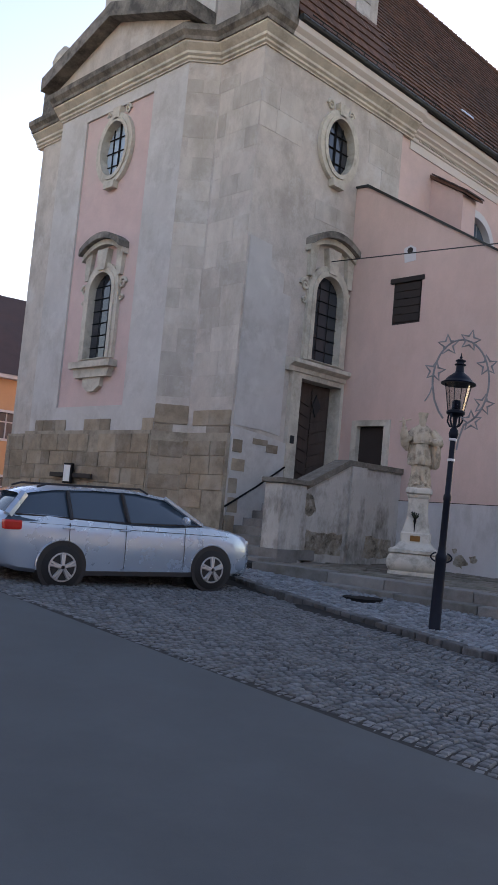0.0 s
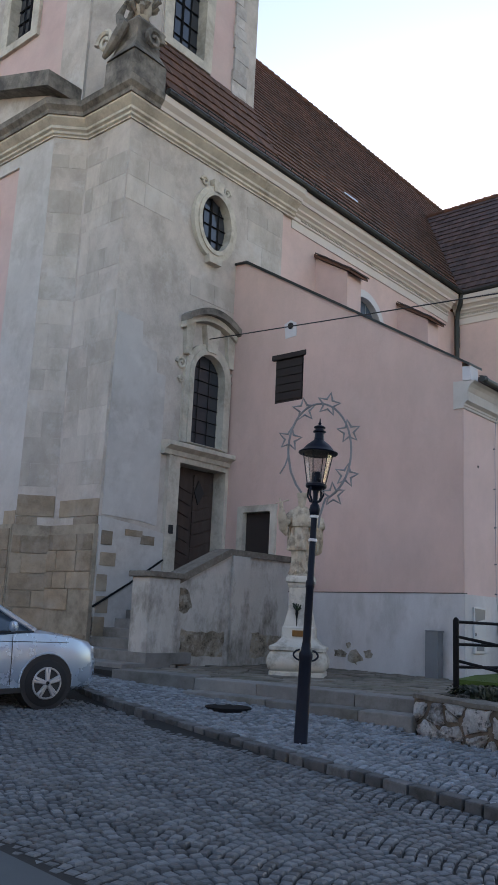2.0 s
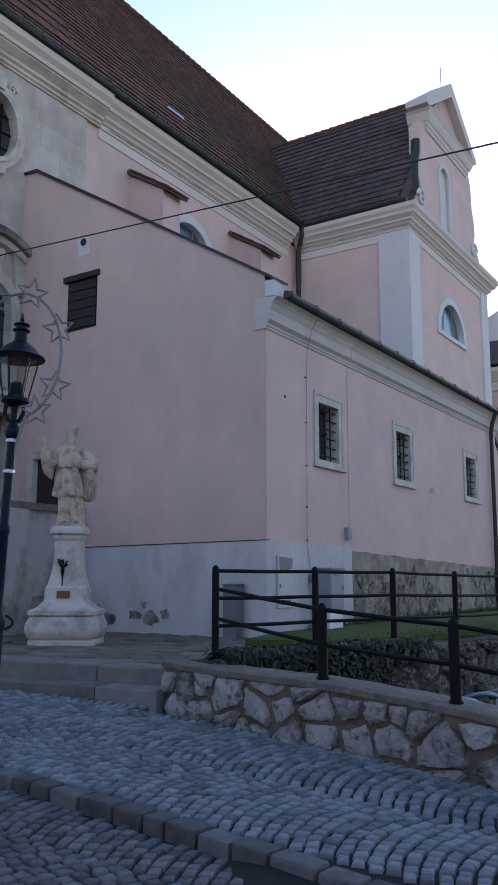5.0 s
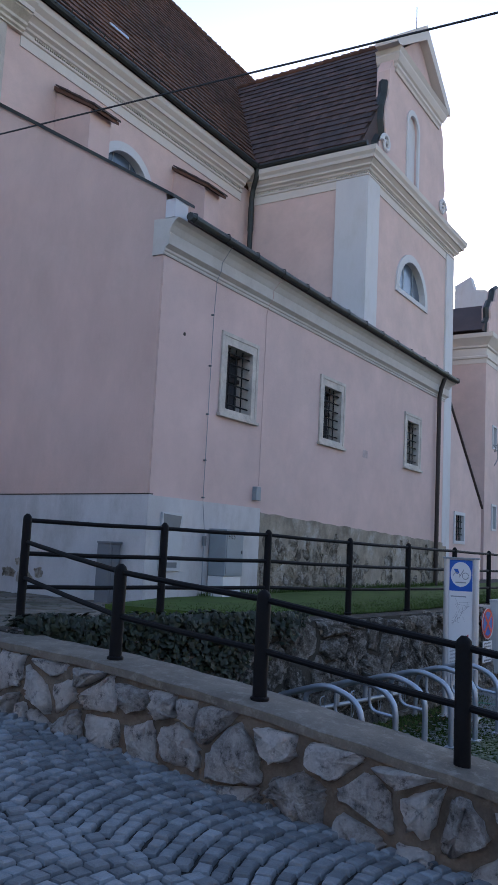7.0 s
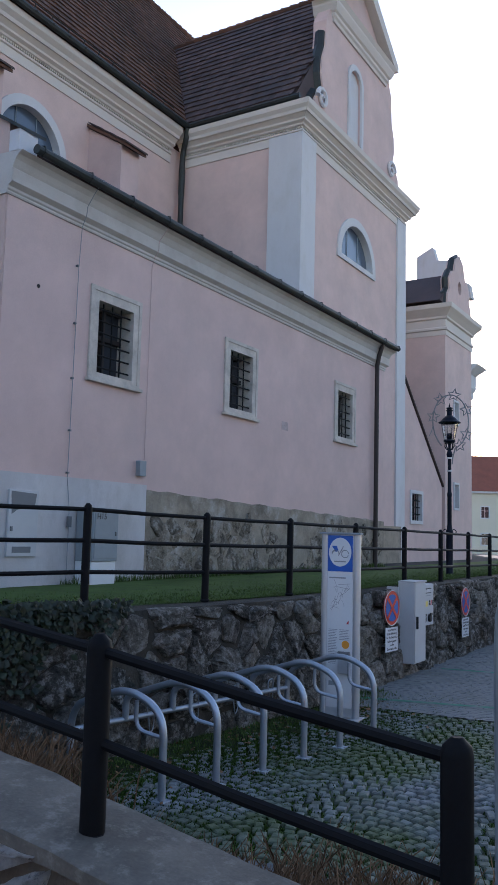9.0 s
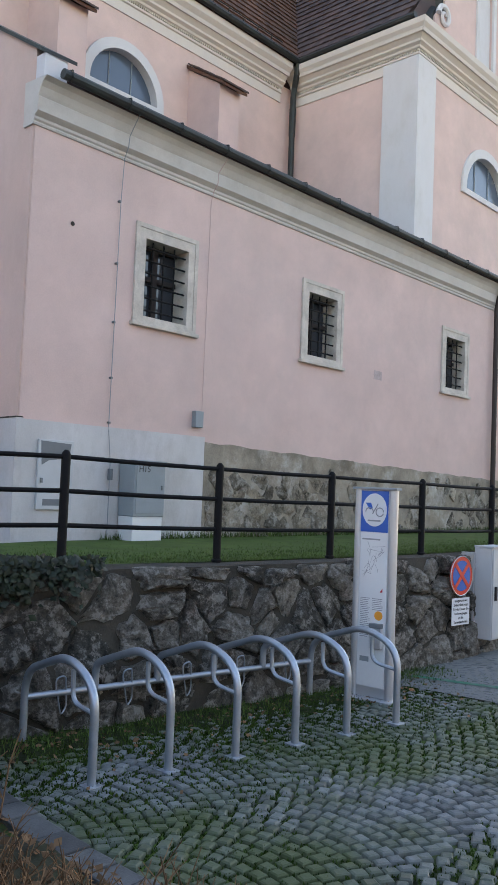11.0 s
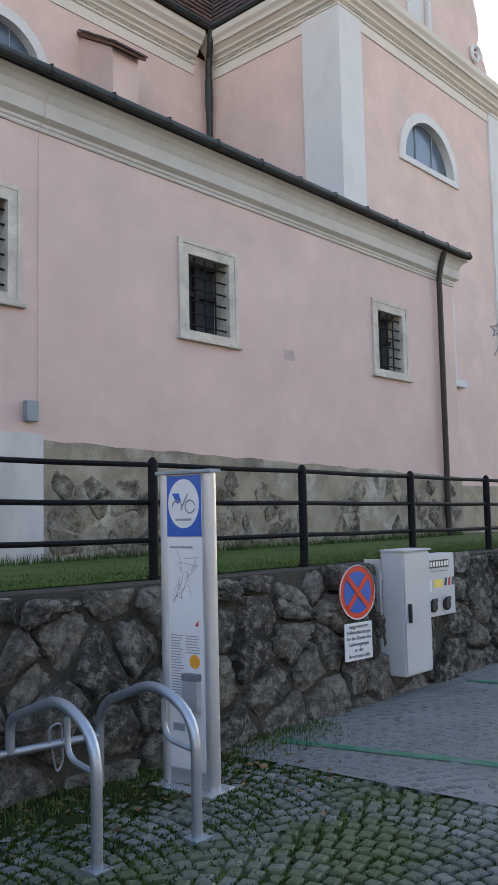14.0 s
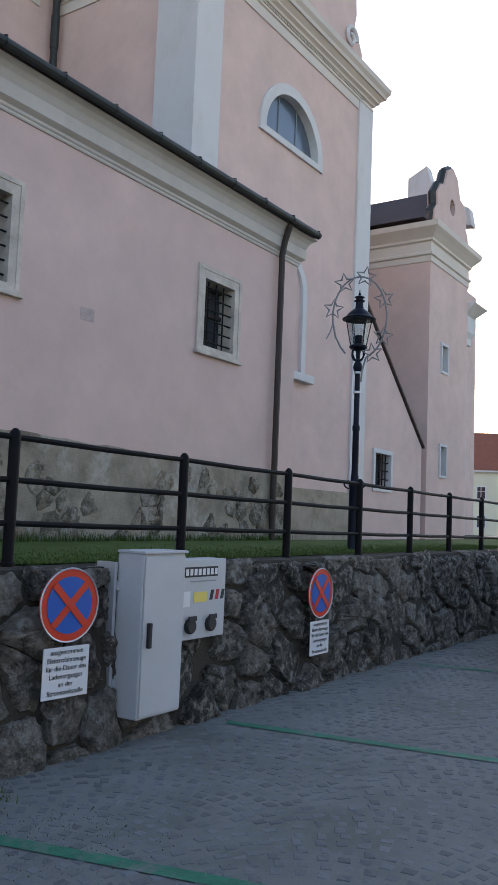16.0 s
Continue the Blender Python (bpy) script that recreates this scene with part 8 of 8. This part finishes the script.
    rows = []
    for i in range(81):
        s = 1.5 + 6.4 * i / 80
        p, n = RET.at(s)
        reach = (0.75 + 0.35 * noise.noise((s * 1.1, 0.0, 7.0)) + 0.2 * noise.noise((s * 4.0, 1.0, 7.0))) * min(1.0, (8.0 - s) / 1.2)
        row = []
        for j in range(11):
            q = p + n * (0.02 + reach * j / 10)
            h = 0.022 * (1 - (j / 10) ** 2) + 0.014 * noise.noise((q.x * 6, q.y * 6, 2.0)) - 0.01
            row.append(bm.verts.new((q.x, q.y, top_height(q.x, q.y) + h)))
        rows.append(row)
    for a, b in zip(rows, rows[1:]):
        for j in range(10):
            bm.faces.new((a[j], a[j + 1], b[j + 1], b[j]))
    tagged(part("moss_mat", bm, MOSS_MAT, smooth=True), "dark moss and earth matted at the foot of the wall", "moss", kind="stuff")
    leaf_cloud("fallen_leaves", "scattered brown leaves on the cobbles", "fallen leaves", pts, 0.022, TWIG_M, seed=9)


build_plants()

# ---- masonry blocks of the church plinth ----


def unit_block(name, bevel=0.03):
    me = bpy.data.meshes.new(name)
    bm = bmesh.new()
    r = bmesh.ops.create_cube(bm, size=1)
    bmesh.ops.bevel(bm, geom=[e for e in bm.edges], offset=bevel, segments=1, affect="EDGES")
    bmesh.ops.recalc_face_normals(bm, faces=bm.faces)
    bm.to_mesh(me)
    bm.free()
    return me


def build_plinth():
    me = unit_block("stone_block")
    me.materials.append(BLOCK)
    rnd = random.Random(44)
    runs = [((X0, 14.3), (X0, 15.86)), ((X0, 15.86), (BAY, 16.46)), ((BAY, 16.46), (BAY, 22.45)), ((BAY, 22.45), (X0, 23.05)), ((X0, 23.05), (X0, 24.6))]
    for (ax, ay), (bx, by) in runs:
        a, b = Vector((ax, ay)), Vector((bx, by))
        d = b - a
        length = d.length
        d.normalize()
        n = Vector((-d.y, d.x))
        part("plinth_core", slab_of(rect(-0.03, 0.3, length + 0.03, 3.72), 0.3, (a.x + n.x * 0.1, a.y + n.y * 0.1, 0), (d.x, d.y, 0), (0, 0, 1), (n.x, n.y, 0)), MORTAR, church)
        z = 0.62
        row = 0
        while z < 3.95:
            h = rnd.uniform(0.36, 0.5)
            low = z + h < 3.8
            proud = 0.1 if low else 0.0
            s = -0.0 - (0.25 if row % 2 else 0)
            while s < length:
                w = rnd.uniform(0.45, 0.95)
                s0, s1 = max(0.0, s), min(length, s + w)
                s += w
                if s1 - s0 < 0.12:
                    continue
                if not low and rnd.random() < 0.35:
                    continue
                if low and rnd.random() < 0.12:
                    continue
                c = a + d * ((s0 + s1) / 2) + n * (proud - 0.04 + rnd.uniform(-0.008, 0.012))
                ob = new("stone_block", me)
                ob.parent = church
                ob.matrix_basis = Matrix.LocRotScale((c.x, c.y, z + h / 2), Euler((0, 0, math.atan2(d.y, d.x))), (s1 - s0 - 0.014, 0.13, h - 0.014))
            z += h
            row += 1
    # the rendered south return of the plinth, with a few bare blocks
    part("plinth_core", slab_of([(X0, 0.3), (15.2, 0.3), (15.2, 3.7), (14.3, 3.82), (X0, 3.9)], 0.3, (0, Y0 - 0.08, 0), **SOUTH), RENDER_GREY, church, "stained rendered plinth")
    for x, z, w, h in ((13.55, 3.45, 0.3, 0.3), (13.62, 3.0, 0.42, 0.28), (14.3, 3.62, 0.5, 0.14), (14.72, 3.5, 0.4, 0.2), (13.5, 2.5, 0.28, 0.35), (13.55, 2.05, 0.32, 0.35), (13.5, 1.6, 0.3, 0.4)):
        ob = new("stone_block", me)
        ob.parent = church
        ob.matrix_basis = Matrix.LocRotScale((x, Y0 - 0.05, z), None, (w, 0.09, h))


build_plinth()


def build_ashlar():
    """Faint large facing stones on the tower wall, a few millimetres proud."""
    me = unit_block("facing_stone", 0.02)
    me.materials.append(ASHLAR_OBJ)
    rnd = random.Random(3)
    count = 0
    z = 4.6
    row = 0
    while z < 12.8:
        h = rnd.uniform(0.5, 0.62)
        for wall in ("s", "w", "c"):
            length = {"s": 5.7, "w": 1.5, "c": 0.85}[wall]
            s = -rnd.uniform(0, 0.5)
            while s < length:
                w = rnd.uniform(0.6, 1.3)
                s0, s1 = max(0.02, s), min(length, s + w)
                s += w
                if s1 - s0 < 0.2 or rnd.random() < 0.22 or count >= 300:
                    continue
                zm = min(z + h, 12.85)
                if wall == "s":
                    x0, x1 = X0 + s0, X0 + s1
                    if x1 > 15.05 and x0 < 17.75 and z < 9.6 and zm > 2:
                        continue
                    if x1 > 15.4 and x0 < 17.2 and zm > 10.4:
                        continue
                    loc, rz, sx = ((x0 + x1) / 2, Y0 + 0.02, (z + zm) / 2), 0, x1 - x0
                    if x0 < 15.05 and z < 10.9 and zm > 3.9:
                        continue
                elif wall == "w":
                    loc, rz, sx = (X0 + 0.02, Y0 + (s0 + s1) / 2, (z + zm) / 2), math.pi / 2, s1 - s0
                else:
                    k = (s0 + s1) / 2 / 0.85
                    loc, rz, sx = (X0 + (BAY - X0) * k + 0.014, 15.86 + 0.6 * k + 0.014, (z + zm) / 2), math.atan2(0.6, BAY - X0), s1 - s0
                ob = new("facing_stone", me)
                ob.parent = church
                ob.matrix_basis = Matrix.LocRotScale(loc, Euler((0, 0, rz)), (sx - 0.006, 0.05 + rnd.uniform(0, 0.01), zm - z - 0.006))
                count += 1
        z += h
        row += 1


ASHLAR_OBJ = mat("limestone_facing_block", (0.47, 0.425, 0.375), 0.88, vary=0.22, scale=1.9, fine=55, bump=0.5, island="object", spread=0.15, stain=(0.27, 0.235, 0.19), stain_amount=0.5, stain_scale=1.1, streak=0.5, fleck=(0.55, 0.53, 0.5), fleck_amount=0.6, fleck_scale=0.9)
build_ashlar()

# ---- rubble in the bare plinth of the annex ----


def build_bare_plinth():
    rnd = random.Random(14)

    def place(s, z, out):
        return (20.15 + s, AY - 0.035 - out, z)

    n = 0
    for cell in stone_cells(9.8, lambda s: 2.2, 0.95, 0.36, 0.22, 71):
        cz = sum(p[1] for p in cell) / len(cell)
        cs = sum(p[0] for p in cell) / len(cell)
        plastered = 4.6 + 0.3 * math.sin(cz * 6) < cs < 7.4 + 0.4 * math.sin(cz * 5)
        if cz > 2.0 + 0.08 * math.sin(cs * 3.0) or rnd.random() > (0.22 if plastered and cz > 1.25 else 0.93):
            continue
        st = stone_from(cell, rnd.uniform(-0.006, 0.008), rnd.uniform(0.008, 0.02), rnd, place)
        if st:
            add_stone(st, BARE_STONE, annex, "rubble_stone")


build_bare_plinth()

# ---- paving ----
SETT_MESHES = {}


def sett_template(seed):
    rnd = random.Random(seed)
    j = lambda: rnd.uniform(-0.07, 0.07)
    base = [(-0.5 + j(), -0.5 + j()), (0.5 + j(), -0.5 + j()), (0.5 + j(), 0.5 + j()), (-0.5 + j(), 0.5 + j())]
    v = [(a, b, -0.5) for a, b in base] + [(a, b, -0.27) for a, b in base] + [(a * 0.9, b * 0.9, -0.08) for a, b in base] + [(a * 0.66, b * 0.66, rnd.uniform(-0.02, 0.05)) for a, b in base]
    f = [(r + k, r + (k + 1) % 4, r + 4 + (k + 1) % 4, r + 4 + k) for r in (0, 4, 8) for k in range(4)] + [(12, 13, 14, 15)]
    return v, f


SETT_SHAPES = [sett_template(i) for i in range(12)]


def lay_setts(name, label, inside, x0, x1, y0, y1, size, width, sag, near, mat_obj, mat_isl, height, seed, along="y", depth=0.08, even=1.0):
    """Setts in segmental arcs. The arcs stack along y (or x). near(x, y) picks the stretch laid stone by stone."""
    rnd = random.Random(seed)
    parent = thing(name, label, "paving", kind="structure")
    key = mat_obj.name
    if key not in SETT_MESHES:
        row = []
        for v, f in SETT_SHAPES[:8]:
            me = bpy.data.meshes.new("sett")
            me.from_pydata(v, [], f)
            me.materials.append(mat_obj)
            row.append(me)
        SETT_MESHES[key] = row
    verts, faces = [], []
    u0, u1, w0, w1 = (x0, x1, y0, y1) if along == "y" else (y0, y1, x0, x1)
    cols = int(math.ceil((u1 - u0) / width))
    single = 0
    for c in range(cols):
        uc = u0 + width * (c + 0.5)
        per = int(round(width * 1.06 / size))
        rows = int((w1 - w0 + 2 * sag) / size) + 1
        for r in range(rows):
            for k in range(per):
                t = (k + 0.5 + 0.3 * ((r % 2) - 0.5)) / per * 2 - 1
                if abs(t) > 1.02:
                    continue
                u = uc + t * width / 2 + rnd.uniform(-0.006, 0.006)
                w = w0 - sag + r * size + sag * (1 - t * t) + rnd.uniform(-0.006, 0.006)
                x, y = (u, w) if along == "y" else (w, u)
                if not inside(x, y):
                    continue
                ang = math.atan2(-2 * sag * t / (width / 2), 1.0)
                if along != "y":
                    ang = -ang
                sx, sy = size * rnd.uniform(0.73, 0.87) / math.cos(ang), size * rnd.uniform(0.76, 0.87) * math.cos(ang)
                z = height(x, y) + rnd.uniform(-0.007, 0.006) * even
                tx, ty = rnd.uniform(-0.035, 0.035) * even, rnd.uniform(-0.035, 0.035) * even
                if single < 300 and near(x, y):
                    ob = new("sett", SETT_MESHES[key][rnd.randrange(8)])
                    ob.parent = parent
                    ob.matrix_basis = Matrix.LocRotScale((x, y, z), Euler((tx, ty, ang)), (sx, sy, depth))
                    single += 1
                    continue
                sv, sf = SETT_SHAPES[rnd.randrange(12)]
                ca, sa = math.cos(ang), math.sin(ang)
                i = len(verts)
                for a, b, d in sv:
                    px, py = a * sx, b * sy
                    verts.append((x + px * ca - py * sa, y + px * sa + py * ca, z + d * depth + px * ty * -1 + py * tx))
                faces.extend([tuple(i + q for q in face) for face in sf])
    me = bpy.data.meshes.new("sett_rest")
    me.from_pydata(verts, [], faces)
    me.materials.append(mat_isl)
    ob = new("sett_rest", me)
    ob.parent = parent
    tagged(ob, "further setts of the same paving", kind="stuff")


def step_x(y):
    """Foot of the terrace steps."""
    t = (STEP_A.y - y) / (STEP_A.y - STEP_B.y)
    return STEP_A.x + (STEP_B.x - STEP_A.x) * t - (0.33 if y < 9.8 else 0.0)


def in_pavement(x, y):
    if x < kerb_x(y) + 0.2:
        return False
    if y > 6.2:
        return x < min(step_x(y), 12.6) - 0.03
    if y > -0.1:
        return x < 12.0
    return x < 12.3


def in_park(x, y):
    if x > 19.2 + 0.12 * math.sin(y):
        return False
    if y > -0.2 and x < 14.32:
        return False
    if x < 12.3:
        return False
    return y < lerp_table([(12.0, 5.2), (14.2, 4.8), (15.7, 4.45), (17.35, 4.15), (19.0, 3.98), (20.7, 3.9), (44, 3.75)], x)


def in_slab(x, y):
    return x >= 19.2 + 0.12 * math.sin(y) and y < lerp_table([(12.0, 5.2), (19.0, 3.98), (20.7, 3.9), (44, 3.75)], x)


lay_setts("road_setts", "dark worn granite setts laid in arcs on the street", lambda x, y: 5.54 + 0.03 * math.sin(y * 1.7) < x < kerb_x(y) - 0.03, 5.4, 10.6, -4, 16, 0.105, 1.2, 0.16, lambda x, y: 6.6 < x < 9.3 and 1.6 < y < 3.6, SETT_ROAD_OBJ, SETT_ROAD_ISL, street, 1)
lay_setts("pavement_setts", "grey granite setts laid in arcs on the pavement", in_pavement, 9.7, 12.6, -3.5, 14, 0.105, 1.1, 0.13, lambda x, y: 2.0 < y < 3.9, SETT_OBJ, SETT_ISL, pavement_height, 2)
lay_setts("car_park_setts", "mossy granite setts laid in arcs in the car park", in_park, 12.3, 19.4, -4, 5.4, 0.104, 1.3, 0.21, lambda x, y: 15.5 < x < 18.2 and 0.9 < y < 2.9, SETT_PARK_OBJ, SETT_PARK_ISL, top_height, 3, along="x")
lay_setts("bay_setts", "worn setts nearly flush with cement in the charging bay", in_slab, 19.0, 34.0, -5, 4.2, 0.108, 1.4, 0.3, lambda x, y: 19.5 < x < 22.3 and 0.6 < y < 2.8, BAY_OBJ, BAY_ISL, lambda x, y: top_height(x, y) + 0.0095, 4, along="x", even=0.3)


def build_bay():
    bm = bmesh.new()
    xs = [19.2 + 0.7 * i for i in range(36)]
    ys = [-8, -4, -2, 0, 1, 2, 3, 3.6, 4.3]
    g = [[bm.verts.new((x if i else x + 0.12 * math.sin(y), y, top_height(x, y) + 0.0085)) for y in ys] for i, x in enumerate(xs)]
    for i in range(len(xs) - 1):
        for j in range(len(ys) - 1):
            bm.faces.new((g[i][j], g[i + 1][j], g[i + 1][j + 1], g[i][j + 1]))
    tagged(part("charging_bay", bm, CONCRETE, smooth=True), "grey cement-washed charging bay surface", "pavement", kind="structure")
    for k, ((ax, ay), (bx, by)) in enumerate((((19.62, 3.72), (20.55, 0.2)), ((22.45, 3.6), (23.2, -0.4)), ((26.2, 3.5), (27.0, 0.0)))):
        d = Vector((bx - ax, by - ay)).normalized()
        n = Vector((-d.y, d.x)) * 0.055
        m_z = top_height(ax, ay) + 0.012
        bm = bmesh.new()
        rows = []
        for i in range(21):
            p = Vector((ax, ay)).lerp(Vector((bx, by)), i / 20)
            rows.append([bm.verts.new((p.x + n.x * s, p.y + n.y * s, top_height(p.x, p.y) + 0.014)) for s in (-1, 1)])
        for a, b in zip(rows, rows[1:]):
            bm.faces.new((a[0], a[1], b[1], b[0]))
        tagged(part("bay_line", bm, GREEN_PAINT), "worn green painted bay line on the paving", "road marking", kind="structure")


build_bay()


def build_edging():
    e = thing("bed_edging", "row of flat grey edging stones round the bed", "edging", kind="structure")
    rnd = random.Random(19)
    y = -0.1
    while y < 4.7:
        ln = rnd.uniform(0.22, 0.36)
        x = 14.12 + 0.09 * max(0.0, y - 2.2) ** 1.4
        m = Matrix.Translation((x, y + ln / 2, top_height(14.5, y) - 0.2)) @ Matrix.Rotation(-0.08 * max(0, y - 2), 4, "Z")
        stone_block("edging_stone", 0, 0.2, -ln / 2 + 0.008, ln / 2 - 0.008, 0, 0.215 + rnd.uniform(-0.006, 0.008), m, KERB_M, e, 0.012)
        y += ln


build_edging()


def build_flags():
    """Irregular flagstones on the terrace."""
    fl = thing("terrace_flags", "irregular mossy brown flagstones on the terrace", "paving", kind="structure")
    rnd = random.Random(23)

    seeds = [(12.0 + 0.33 * i + rnd.uniform(-0.1, 0.1), 5.2 + 0.3 * j + rnd.uniform(-0.1, 0.1)) for i in range(17) for j in range(23)]
    for i, (px, py) in enumerate(seeds):
        ok = px > step_x(py) + 0.75 and py > lerp_table([(12.6, 5.6), (13.6, 5.45), (15.7, 5.0), (18, 5)], px) + 0.1 and px < 17.0 and not (py > 11.8) and not (px > 15.7 and py < 7.3)
        if not ok:
            continue
        poly = [(px - 0.5, py - 0.5), (px + 0.5, py - 0.5), (px + 0.5, py + 0.5), (px - 0.5, py + 0.5)]
        for j, (qx, qy) in enumerate(seeds):
            if j != i and abs(qx - px) < 0.9 and abs(qy - py) < 0.9:
                poly = clip_cell(poly, px, py, qx, qy)
        if len(poly) < 3:
            continue
        bm = bmesh.new()
        cx, cy = sum(p[0] for p in poly) / len(poly), sum(p[1] for p in poly) / len(poly)
        z = TERRACE_Z + rnd.uniform(0.01, 0.03)
        lo = [bm.verts.new(((a - cx) * 0.95, (b - cy) * 0.95, -0.05)) for a, b in poly]
        md = [bm.verts.new(((a - cx) * 0.94, (b - cy) * 0.94, -0.008)) for a, b in poly]
        hi = [bm.verts.new(((a - cx) * 0.85, (b - cy) * 0.85, rnd.uniform(0, 0.006))) for a, b in poly]
        k = len(poly)
        for r0, r1 in ((lo, md), (md, hi)):
            for q in range(k):
                bm.faces.new((r0[q], r0[(q + 1) % k], r1[(q + 1) % k], r1[q]))
        bm.faces.new(hi)
        ob = part("flagstone", bm, FLAG_M, fl)
        ob.location = (cx, cy, z)


build_flags()
